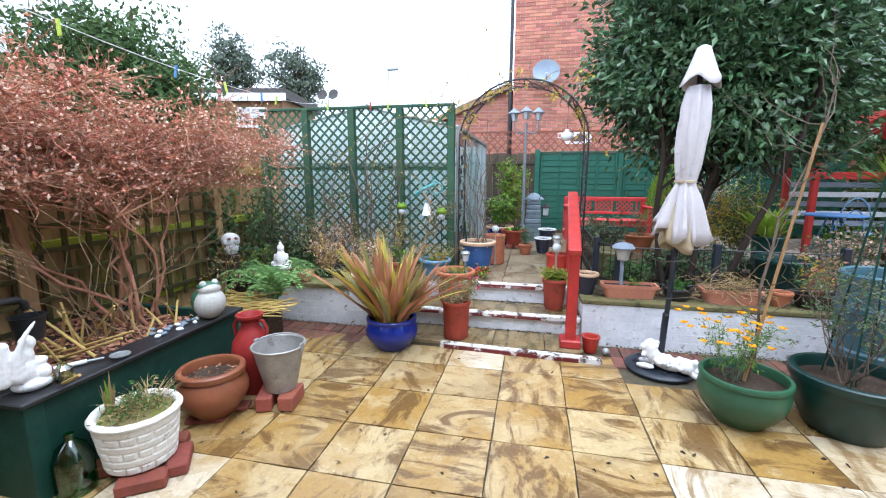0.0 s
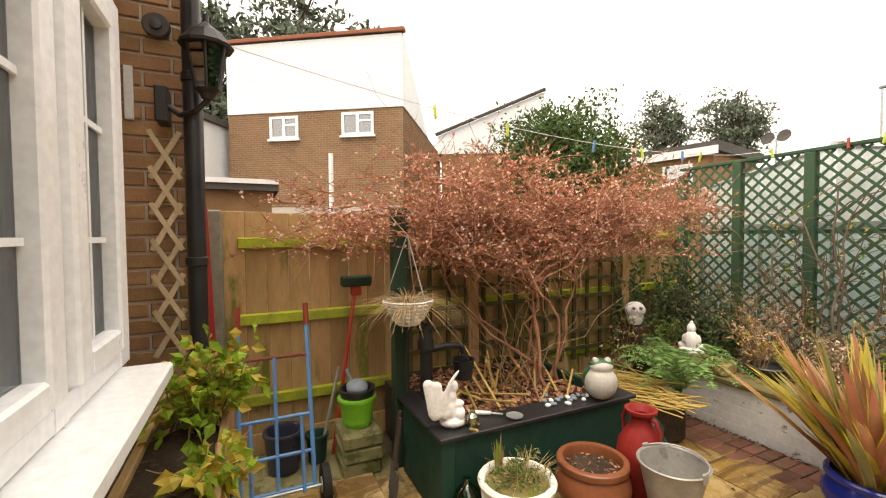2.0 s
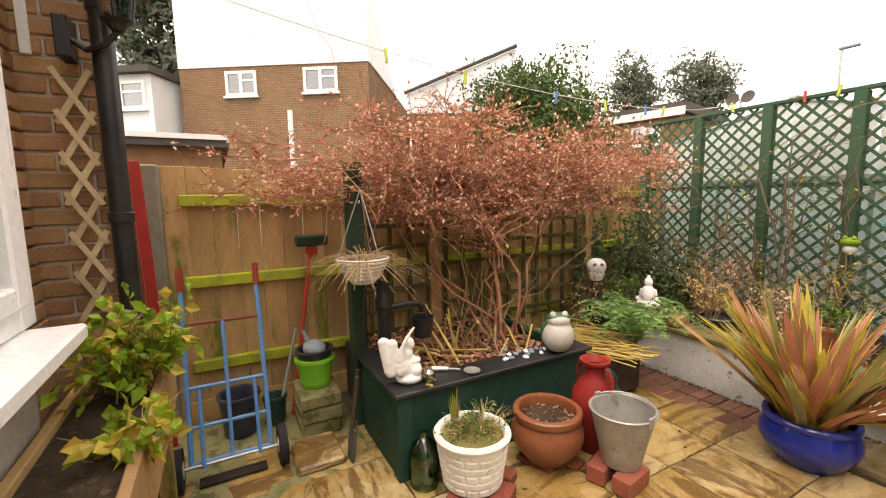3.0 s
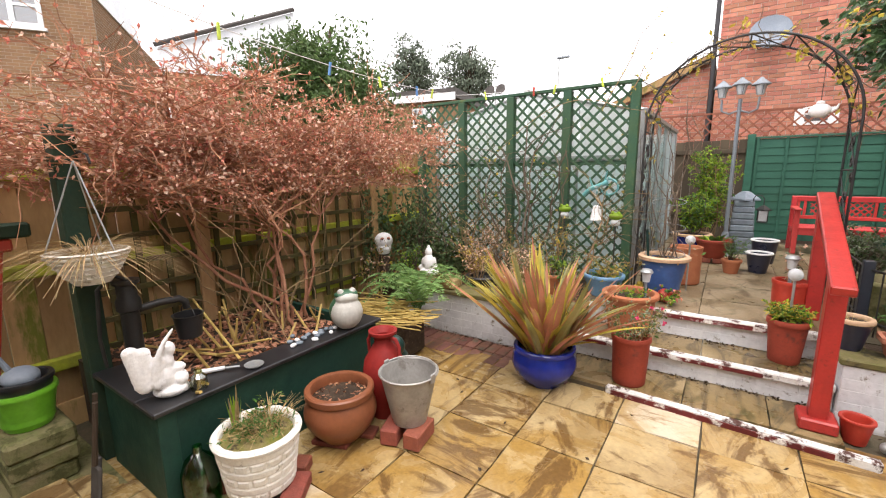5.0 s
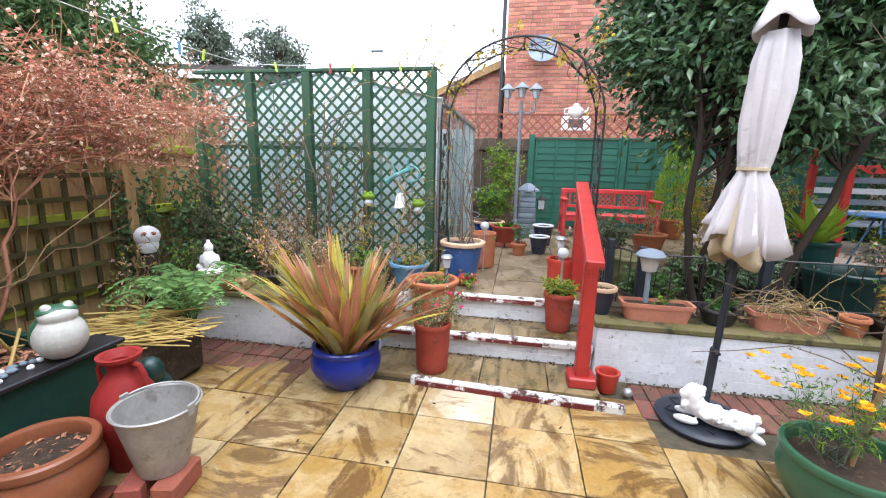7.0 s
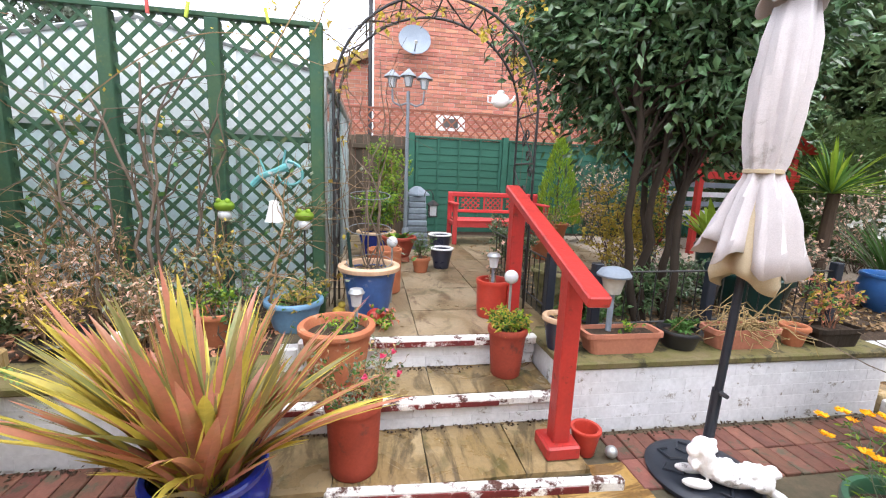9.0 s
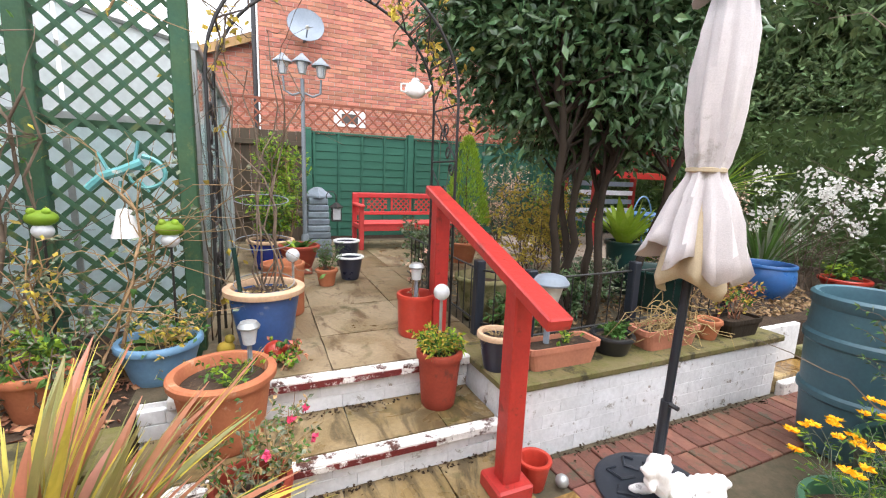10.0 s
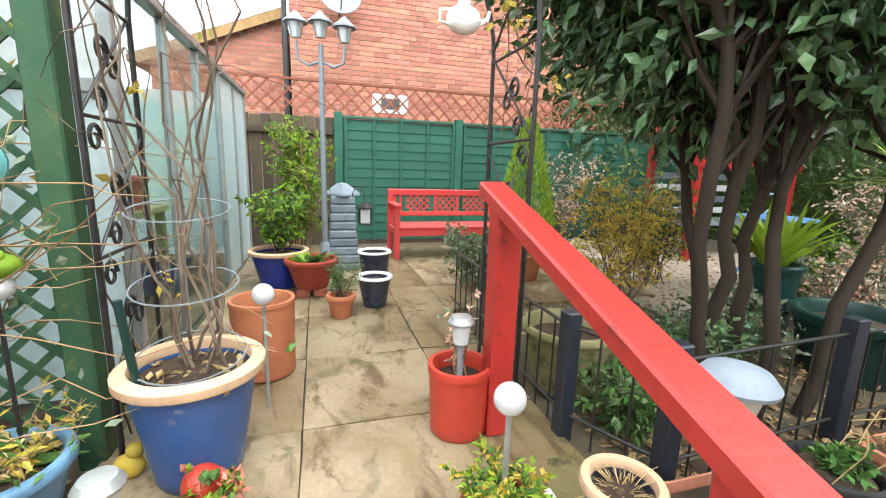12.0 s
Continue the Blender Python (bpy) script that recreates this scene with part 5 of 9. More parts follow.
# ---- ivy and bed plants in the corner ----
iv = thing("ivy", 0, 0, 0, "dark green ivy climbing in the fence corner", "ivy")
n = 2600
yy = rng.uniform(2.1, 2.95, n)
pos = np.stack([-3.22 + rng.uniform(0, 0.35, n) * (yy > 2.5), yy, 0.42 + rng.beta(1.2, 2.0, n) * 1.0], 1)
s2_ = rng.random(n) < 0.45
pos[s2_, 0] = rng.uniform(-3.2, -2.35, s2_.sum())
pos[s2_, 1] = rng.uniform(2.7, 2.9, s2_.sum())
pos[s2_, 2] = 0.42 + rng.beta(1.1, 3.2, s2_.sum()) * 0.8
part_l("foliage", leaves(pos, rng.normal(size=(n, 3)) + (0.5, -0.6, -0.3), 0.05, 0.045, rng), M["leaf_hedge"], iv)
part_l("stemwork", twigs([bent((rng.uniform(-3.2, -2.5), rng.uniform(2.6, 2.9), 0.4), (rng.uniform(-3.2, -2.6), rng.uniform(2.5, 2.9), rng.uniform(1.0, 1.5)), rng, 7, 0, 0.15) for _ in range(16)], 0.006, 0.003, 4), M["stem_grey"], iv)


# climbers on the trellis: bare thorny stems
def climber(name, label, seeds, rngc, top, n_side, mat_s, leafs=(), n_leaf=0):
    th = thing(name, 0, 0, 0, label, "climber")
    mains, side, pos = [], [], []
    for (x0, y0, x1, y1) in seeds:
        mains.append(bent((x0, y0, UP - 0.04), (x1, y1, top * rngc.uniform(0.75, 1.05)), rngc, 10, 0, 0.14))
    for i in range(n_side):
        m = mains[rngc.integers(len(mains))]
        k = rngc.integers(2, 10)
        e = m[k] + np.array((rngc.normal() * 0.35, rngc.normal() * 0.1, rngc.uniform(-0.15, 0.4)))
        q = bent(m[k], e, rngc, 6, 0.05, 0.18)
        side.append(q)
        pos.append(q[rngc.integers(1, 6)])
    for s in mains:
        part_l("main_stem", twigs([s], 0.011, 0.005, 5), mat_s, th)
    part_l("side_growth", twigs(side, 0.0035, 0.0012, 3), mat_s, th)
    for lm, c, sz in leafs:
        pp = np.array([pos[rngc.integers(len(pos))] for _ in range(c)]) + rngc.normal(size=(c, 3)) * 0.02
        part_l("foliage", leaves(pp, rngc.normal(size=(c, 3)), sz, sz * 0.65, rngc), lm, th)
    return th


climber("climbing_rose", "bare old rose stems tied against the trellis", [(-1.75, 2.72, -1.9, 2.88), (-1.7, 2.72, -1.55, 2.85), (-1.8, 2.7, -2.05, 2.86), (-1.62, 2.7, -1.3, 2.86)], rng, 1.75, 90, M["stem_grey"], [(M["leaf_green"], 60, 0.05), (M["leaf_yellow"], 30, 0.05)])
climber("dry_climber", "leafless tangled climber in the corner of the trellis", [(-2.6, 2.75, -2.7, 2.88), (-2.3, 2.75, -2.2, 2.88), (-1.15, 2.7, -1.0, 2.88), (-0.95, 2.72, -0.85, 2.86)], rng, 1.35, 130, M["stem_tan"], [(M["leaf_grey"], 120, 0.04), (M["leaf_green"], 60, 0.045)])
arc = thing("arching_stem", 0, 0, 0, "long arching rose stem with yellowed leaves over the trellis", "climber")
pa = [np.array([(-2.0 + 1.35 * t, 2.84 - 0.06 * math.sin(3 * t), 1.72 + 0.62 * math.sin(min(1, t * 1.15) * 1.9) - 0.30 * t) for t in np.linspace(0, 1, 14)]),
      bent((-1.0, 2.9, 2.05), (-0.35, 2.8, 2.95), rng, 8, 0.03, 0.06), bent((-0.75, 2.9, 2.2), (-0.5, 2.85, 2.55), rng, 6, 0.03, 0.1)]
part_l("stem", twigs(pa, 0.005, 0.002, 4), M["stem_tan"], arc)
part_l("foliage", leaves(np.concatenate(pa)[rng.integers(0, 28, 46)] + rng.normal(size=(46, 3)) * 0.02, rng.normal(size=(46, 3)), 0.03, 0.018, rng), M["leaf_yellow"], arc)

# bed plants in front of the trellis
for (bx_, by_, h, r, lm, sm_, lab) in (
        (-2.05, 2.45, 0.55, 0.3, [M["leaf_pale"], M["leaf_yellow"]], M["stem_tan"], "dry brown flower stems in the bed"),
        (-1.55, 2.45, 0.5, 0.3, [M["leaf_pale"], M["leaf_grey"]], M["stem_tan"], "dry brown flower stems in the bed"),
        (-2.75, 2.3, 0.4, 0.22, [M["leaf_green"], M["leaf_lime"]], M["stem_grey"], "low green herbs in the bed"),
        (-2.9, 1.9, 0.5, 0.22, [M["leaf_pale"], M["leaf_yellow"], M["leaf_green"]], M["stem_tan"], "withered yellowing stems by the fence"),
        (-1.15, 2.5, 0.42, 0.24, [M["leaf_green"], M["leaf_grey"]], M["stem_grey"], "grey-green perennials in the bed"),
        (-1.35, 2.75, 0.8, 0.25, [M["leaf_grey"], M["leaf_yellow"]], M["stem_tan"], "dry tall stems against the trellis")):
    shrub("bed_plant", bx_, by_, UP - 0.04 if by_ > 2.2 else 0.0, h if by_ > 2.2 else h + 0.35, r, sm_, lm, lab, "plant", rng, 12, 70, (0.035, 0.018), 5)

# plants in pots
shrub("pot_plant", -0.46, 1.845, 0.33, 0.30, 0.24, M["stem_tan"], [M["leaf_green"], M["leaf_grey"], M["straw"]], "trailing green plant with a few pink flowers", "plant", rng, 14, 120, (0.026, 0.014), 6, 0.9, 0.003)
fl = thing("pink_flowers", -0.46, 1.845, 0.33, "small pink flowers above the clay pot", "flowers")
fpos = np.array([(0.12, -0.08, 0.3), (0.17, 0.02, 0.27), (0.05, -0.14, 0.24), (0.2, -0.04, 0.2)])
for p in fpos:
    part_l("flower", leaves(np.repeat(p[None], 8, 0), rng.normal(size=(8, 3)) + (0, 0, 0.6), 0.022, 0.018, rng), M["pink_flower"], fl)
shrub("succulents", 0.42, 2.355, STEP + 0.275, 0.09, 0.15, M["leaf_green"], [M["leaf_green"], M["leaf_lime"], M["leaf_yellow"]], "small fleshy green and gold succulents", "plant", rng, 22, 190, (0.032, 0.014), 7, 0.9, 0.003, 0.1)
shrub("white_pot_weeds", -1.74, -0.16, 0.315, 0.07, 0.19, M["straw"], [M["leaf_green"], M["straw"], M["leaf_green"]], "moss and dry grass in the white tub", "plant", rng, 10, 120, (0.03, 0.008), 7, 0.95, 0.002, 0.0)
rosette("iris_shoots", -1.86, -0.2, 0.32, 14, 0.2, 0.016, [M["leaf_lime"], M["straw"]], "cut yellow-green iris shoots", "plant", rng, 0.05, (0.02, 0.2), 0.025)
rosette("dry_grass", -1.72, -0.12, 0.33, 60, 0.2, 0.004, [M["straw"]], "dry straw in the white tub", "plant", rng, 0.5, (0.2, 1.2), 0.07)

# marigolds with a leaning cane in the green planter
shrub("marigold", 1.45, 1.02, 0.25, 0.40, 0.28, M["leaf_grey"], [M["leaf_green"], M["leaf_lime"], M["leaf_green"]], "straggly marigold plant with orange flowers", "flowers", rng, 18, 150, (0.03, 0.008), 6, 0.8, 0.0025)
mg = thing("marigold_flowers", 1.45, 1.02, 0.25, "orange marigold flower heads", "flowers")
for i in range(38):
    a = rng.uniform(0, 2 * math.pi)
    r = 0.29 * math.sqrt(rng.uniform(0.05, 1))
    p = np.array((r * math.cos(a) - 0.08, r * math.sin(a), rng.uniform(0.26, 0.44)))
    ww = np.array([(math.cos(b), math.sin(b), 0.25) for b in np.linspace(0, 2 * math.pi, 10, endpoint=False)])
    part_l("flower", leaves(np.repeat(p[None], 10, 0), ww, 0.024, 0.017, rng), M["orange_flower"], mg)
cn = thing("sapling", 1.50, 1.0, 0.25, "bare sapling tied to a bamboo cane", "sapling")
part("cane", rod((0.0, 0, 0), (0.24, 0.05, 1.55), 0.011, 0.008, 8), M["cane_brown"], cn)
st = [bent((0.03, 0.02, 0), (0.28, 0.06, 1.75), rng, 10, 0, 0.04)]
sd = [bent(st[0][k], st[0][k] + np.array((rng.normal() * 0.3, rng.normal() * 0.25, rng.uniform(0.1, 0.45))), rng, 6, 0.02, 0.12) for k in range(2, 10) for _ in range(3)]
part_l("stem", twigs(st, 0.011, 0.004, 6), M["stem_grey"], cn)
part_l("side_growth", twigs(sd, 0.0035, 0.0014, 3), M["stem_grey"], cn)
# obelisk and stems in the large planter
ob_ = thing("plant_obelisk", 2.14, 1.06, 0.28, "thin metal obelisk with pale canes", "plant support")
for i in range(4):
    a = math.pi / 4 + i * math.pi / 2
    part("leg", rod((0.18 * math.cos(a), 0.18 * math.sin(a), 0), (0.03 * math.cos(a), 0.03 * math.sin(a), 1.35), 0.006, 0.006, 6), M["green_wood"], ob_)
part("cane", rod((0.1, -0.2, 0), (0.12, -0.19, 1.1), 0.008, 0.006, 6), M["stem_tan"], ob_)
shrub("hebe", 2.05, 1.04, 0.28, 0.75, 0.36, M["stem_grey"], [M["leaf_grey"], M["leaf_green"], M["leaf_hedge"]], "open grey-green shrub in the large planter", "shrub", rng, 14, 150, (0.03, 0.011), 7, 0.8, 0.005, 0.4)

# bare climbing stems in the blue pot
bs = thing("clematis", -0.40, 2.85, UP + 0.33, "bare brown clematis stems on wire hoops", "climber")
ms = [bent((rng.normal() * 0.05, rng.normal() * 0.05, 0), (rng.normal() * 0.12, rng.normal() * 0.12, rng.uniform(0.8, 1.35)), rng, 9, 0, 0.1) for _ in range(8)]
ss = [bent(m[k], m[k] + rng.normal(size=3) * (0.15, 0.15, 0.15), rng, 5, 0, 0.2) for m in ms for k in (3, 6, 8)]
for s in ms:
    part_l("stem", twigs([s], 0.006, 0.003, 5), M["stem_grey"], bs)
part_l("tendril_growth", twigs(ss, 0.002, 0.001, 3), M["stem_grey"], bs)
for zz, r in ((0.06, 0.15), (0.28, 0.14), (0.5, 0.13)):
    hb4 = bmesh.new()
    tube(hb4, [(r * math.cos(a), r * math.sin(a), zz + 0.02 * math.sin(a)) for a in np.linspace(0, 2 * math.pi, 25)], 0.0025, 0.0025, 4)
    part("hoop", hb4, M["grey_lamp"], bs)
part("green_cane", rod((-0.11, -0.1, 0), (-0.135, -0.1, 0.27), 0.011, 0.011, 8), M["dkgreen_pot"], bs)
part_l("dead_leaves", leaves(np.stack([rng.uniform(-0.13, 0.13, 120), rng.uniform(-0.13, 0.13, 120), rng.uniform(-0.01, 0.02, 120)], 1), rng.normal(size=(120, 3)) * (1, 1, 0.3), 0.04, 0.018, rng), M["straw"], bs)

# small plants of the upper path
shrub("rosemary", 0.105, 4.18, UP + 0.12, 0.28, 0.13, M["stem_grey"], [M["leaf_green"], M["leaf_hedge"]], "upright bushy green rosemary plant", "plant", rng, 14, 110, (0.028, 0.006), 8, 0.8, 0.003)
rosette("bergenia", -0.08, 4.72, UP + 0.23, 18, 0.2, 0.07, [M["leaf_green"], M["leaf_lime"]], "broad green leaves in the red bowl", "plant", rng, 0.6, (0.4, 1.1), 0.05)
shrub("bay", -0.33, 5.05, UP + 0.26, 0.55, 0.26, M["stem_grey"], [M["leaf_green"], M["leaf_lime"]], "green bay bush in the blue pot", "shrub", rng, 12, 170, (0.06, 0.026), 6, 0.8, 0.006)
shrub("yellow_shrub", -0.22, 5.62, UP, 1.42, 0.34, M["stem_tan"], [M["leaf_lime"], M["leaf_green"], M["leaf_lime"]], "tall dense yellow-green leafy shrub", "shrub", rng, 14, 420, (0.05, 0.022), 9, 0.75, 0.008, 0.3)
shrub("red_pot_plant", 0.465, 2.86, UP + 0.22, 0.32, 0.1, M["stem_tan"], [M["leaf_grey"], M["leaf_pale"]], "thin plant in the bright red pot", "plant", rng, 6, 30, (0.03, 0.016), 4, 0.8, 0.004)
rosette("dry_sedge", 0.705, 2.265, UP + 0.16, 70, 0.1, 0.003, [M["straw"]], "dead sedge in the navy pot", "plant", rng, 0.9, (0.2, 1.2), 0.05)
shrub("bowl_plants", -0.57, 2.36, STEP + 0.27, 0.10, 0.2, M["leaf_green"], [M["leaf_green"], M["leaf_lime"]], "scattered seedlings in the terracotta bowl", "plant", rng, 9, 22, (0.03, 0.016), 4, 0.9, 0.002)
shrub("heuchera", -0.33, 2.60, UP, 0.12, 0.12, M["stem_red"], [M["leaf_lime"], M["leaf_rust"], M["leaf_green"]], "small red and green leafy plant", "plant", rng, 8, 30, (0.035, 0.028), 5, 0.9, 0.002)
rosette("bluebowl_leaves", -0.87, 2.76, UP + 0.14, 16, 0.16, 0.055, [M["leaf_green"], M["leaf_yellow"]], "soft broad leaves in the blue bowl", "plant", rng, 0.8, (0.6, 1.3), 0.06)
shrub("corner_weeds", -0.85, 2.75, UP - 0.02, 0.35, 0.25, M["straw"], [M["leaf_green"], M["leaf_yellow"], M["straw"]], "straggling weeds at the foot of the trellis", "plant", rng, 14, 90, (0.035, 0.014), 5, 0.9, 0.003)
shrub("back_pot_plant", -1.25, 2.55, UP + 0.13, 0.16, 0.12, M["leaf_green"], [M["leaf_green"], M["leaf_lime"]], "small green shoots in the terracotta pot", "plant", rng, 8, 40, (0.05, 0.02), 4, 0.9, 0.003)

# ---- evergreen laurel tree ----
lt = thing("laurel_tree", 0, 0, 0, "large dark glossy evergreen tree with several bare trunks", "tree")
C, R = np.array((1.98, 3.3, 2.95)), np.array((1.26, 1.2, 1.45))
trunks, lim = [], []
for (tx, ty, ex, ey) in ((1.50, 2.66, 1.44, 2.75), (1.60, 2.76, 1.70, 2.9), (1.68, 2.64, 1.94, 2.95), (1.79, 2.78, 2.2, 3.05), (1.92, 2.62, 2.65, 2.8), (1.70, 2.95, 1.9, 3.7)):
    trunks.append(bent((tx, ty, UP - 0.05), (ex, ey, 2.6), rng, 12, 0.0, 0.045))
cl = []
while len(cl) < 960:
    d = unit(rng.normal(size=3))
    k = 0.72 + 0.34 * (0.5 + noise.noise(Vector(d * 2.3)))
    p = C + d * R * k * rng.uniform(0.62, 1.02)
    if len(cl) % 4 == 0:
        p = np.array((3.05, 4.0, 2.6)) + d * np.array((1.0, 0.9, 0.95)) * rng.uniform(0.5, 1.0)
    if p[2] < 1.55 + 0.25 * abs(noise.noise(Vector(p))) or p[0] < 0.78:
        continue
    cl.append(p)
for p in cl[:130]:
    t = trunks[rng.integers(len(trunks))]
    lim.append(bent(t[rng.integers(5, 9)], p, rng, 6, 0.03, 0.08))
# trunk and limb colour is darkened for the shade under the crown
for s in trunks:
    part_l("trunk", twigs([s], 0.033, 0.018, 8), M["bark_dark"], lt, smooth=True)
part_l("limbwork", twigs(lim, 0.012, 0.004, 5), M["bark_dark"], lt)
pos, way = [], []
for p in cl:
    out = unit((p - C) / R)
    for _ in range(58):
        pos.append(p + rng.normal(size=3) * 0.12)
        way.append(out * 0.9 + rng.normal(size=3) * 0.75 + (0, 0, 0.1))
part_l("crown", leaves(np.array(pos), np.array(way), 0.094, 0.042, rng, 0.15, 0.1), M["leaf_laurel"], lt)
sel = rng.choice(len(pos), 1300, replace=False)
part_l("young_leaves", leaves(np.array(pos)[sel], np.array(way)[sel], 0.1, 0.036, rng, 0.15, 0.1), M["leaf_hedge"], lt)

# ---- left corner: post, pump, basket, tools ----
gp = thing("green_post", -2.71, -0.455, 0, "dark green square timber post with a hook", "post")
part("post", box(-0.05, 0.05, -0.05, 0.05, 0, 1.77, 0.006), M["green_post"], gp)
hk = bmesh.new()
tube(hk, [(0.05, 0.03, 1.62), (0.12, 0.035, 1.64), (0.2, 0.04, 1.62), (0.22, 0.04, 1.58)], 0.006, 0.006, 6)
part("hook", hk, M["black"], gp)
hbk = thing("hanging_basket", -2.44, -0.49, 1.03, "white wicker hanging basket spilling dry grass", "hanging basket")
part("bowl", lathe([(0, 0), (0.07, 0.0), (0.11, 0.05), (0.15, 0.14), (0.162, 0.15), (0.15, 0.155), (0.1, 0.06), (0, 0.03)], 28), M["white_pot"], hbk, smooth=True)
for i in range(5):
    r_, z_ = 0.095 + 0.014 * i, 0.025 + 0.024 * i
    wb = bmesh.new()
    tube(wb, [((r_ + 0.004 * (-1) ** k) * math.cos(2 * math.pi * k / 28), (r_ + 0.004 * (-1) ** k) * math.sin(2 * math.pi * k / 28), z_ + 0.012) for k in range(29)], 0.008, 0.008, 5)
    part("weave", wb, M["white_pot"], hbk)
for i in range(3):
    a = i * 2.1 + 0.4
    part("chain", rod((0.15 * math.cos(a), 0.15 * math.sin(a), 0.15), (0.0, 0.0, 0.56), 0.0035, 0.0035, 5), M["alu"], hbk)
rosette("", 0, 0, 0, 320, 0.27, 0.004, [M["straw"], M["stem_tan"]], "", "", np.random.default_rng(3), 1.6, (0.5, 1.5), 0.12, parent=hbk, pname="dry_grass")
for c in hbk.children:
    if c.name.startswith("dry_grass"):
        c.location.z = 0.14

pu = thing("hand_pump", -2.52, -0.34, 0.47, "black cast iron hand pump on the planter", "pump")
part("body", lathe([(0, 0), (0.07, 0), (0.07, 0.02), (0.042, 0.035), (0.042, 0.36), (0.055, 0.37), (0.055, 0.42), (0.045, 0.44), (0.045, 0.5), (0.06, 0.51), (0.06, 0.53), (0, 0.53)], 20), M["black"], pu, smooth=True)
sp = bmesh.new()
tube(sp, [(0, 0.03, 0.36), (0, 0.14, 0.37), (0, 0.24, 0.365), (0, 0.27, 0.34), (0, 0.275, 0.3)], 0.021, 0.019, 10)
part("spout", sp, M["black"], pu, smooth=True)
lv = bmesh.new()
tube(lv, [(0, 0.02, 0.52), (0, -0.05, 0.56), (0, -0.12, 0.5), (0, -0.14, 0.25), (0, -0.13, 0.1)], 0.011, 0.009, 8)
part("lever", lv, M["black"], pu, smooth=True)
pb_ = thing("small_black_bucket", -2.52, -0.065, 0.60, "small black bucket hanging from the pump spout", "bucket")
part("body", lathe([(0, 0), (0.06, 0), (0.078, 0.13), (0.084, 0.135), (0.074, 0.135), (0.056, 0.01), (0, 0.01)], 24), M["black_plastic"], pb_, smooth=True)
bh2 = bmesh.new()
tube(bh2, [(0.078 * math.cos(a), 0, 0.13 + 0.06 * math.sin(a)) for a in np.linspace(0, math.pi, 12)], 0.003, 0.003, 5)
part("handle", bh2, M["black"], pb_)


def blob_mesh(balls, seg=16):
    """One joined mesh from ellipsoids (centre, radii, turn about x and z)."""
    bm = bmesh.new()
    for (c, r, rx, rz) in balls:
        m = Matrix.Translation(c) @ Matrix.Rotation(radians(rz), 4, "Z") @ Matrix.Rotation(radians(rx), 4, "X") @ Matrix.Diagonal((*r, 1))
        bmesh.ops.create_uvsphere(bm, u_segments=seg, v_segments=seg // 2 + 2, radius=1, matrix=m)
    return bm


def statue(name, bm, x, y, z, rz, label, category="statue", material=None):
    ob = part(name, bm, material or M["statue"], None, label, smooth=True)
    rm = ob.modifiers.new("merge", "REMESH")
    rm.mode = "VOXEL"
    rm.voxel_size = 0.008
    ob.matrix_world = pose(x, y, z, 0, 0, rz)
    return tagged(ob, label, category)


# kneeling winged statue
an = blob_mesh([((0.045, 0, 0.03), (0.075, 0.06, 0.034), 0, 0), ((0.075, 0.01, 0.02), (0.05, 0.05, 0.02), 0, 0), ((0.03, 0, 0.10), (0.045, 0.05, 0.085), 0, 0), ((0.035, 0, 0.17), (0.036, 0.042, 0.05), 0, 0), ((0.05, 0.0, 0.225), (0.032, 0.032, 0.036), 0, 0), ((0.075, 0, 0.13), (0.04, 0.026, 0.02), 30, 0), ((0.085, 0, 0.075), (0.035, 0.045, 0.04), 0, 0)])
for k in range(8):
    t = k / 7
    for sx, lift in ((-0.016, 0.0), (0.014, -0.012)):
        bmesh.ops.create_uvsphere(an, u_segments=10, v_segments=8, radius=1, matrix=Matrix.Translation((-0.05 - 0.014 * t + sx * (0.3 + 1.2 * t), -0.03, 0.09 + 0.155 * t + lift)) @ Matrix.Rotation(-0.35, 4, "Y") @ Matrix.Diagonal((0.040 - 0.006 * t, 0.017, 0.032, 1)))
    bmesh.ops.create_uvsphere(an, u_segments=10, v_segments=8, radius=1, matrix=Matrix.Translation((0.0 + 0.062 * t ** 2.6, -0.045, 0.09 + 0.215 * t)) @ Matrix.Rotation(0.1 + 0.55 * t, 4, "Y") @ Matrix.Diagonal((0.026 * (1 - 0.72 * t), 0.015, 0.036, 1)))
statue("angel_statue", an, -2.09, -0.41, 0.512, 68, "white kneeling winged figure statue on the planter edge")
# seated figure
bd = blob_mesh([((0, 0, 0.035), (0.1, 0.075, 0.035), 0, 0), ((0.06, 0.03, 0.075), (0.05, 0.045, 0.03), 0, 30), ((-0.06, 0.03, 0.075), (0.05, 0.045, 0.03), 0, -30), ((0, -0.01, 0.13), (0.06, 0.045, 0.085), 0, 0), ((0, 0, 0.235), (0.036, 0.036, 0.045), 0, 0), ((0, 0, 0.285), (0.016, 0.016, 0.018), 0, 0), ((0.055, 0.01, 0.12), (0.02, 0.025, 0.06), 0, 0), ((-0.055, 0.01, 0.12), (0.02, 0.025, 0.06), 0, 0)])
part_top("stone_block", box(-0.2, 0.22, -0.11, 0.11, 0, 0.10, 0.015), M["slab"], pose(-2.28, 2.12, UP, 0, 0, 12), "rough sandstone block on the wall top", "stone")
statue("seated_statue", bd, -2.37, 2.10, 0.52, 30, "small white seated figure statue on a stone block")
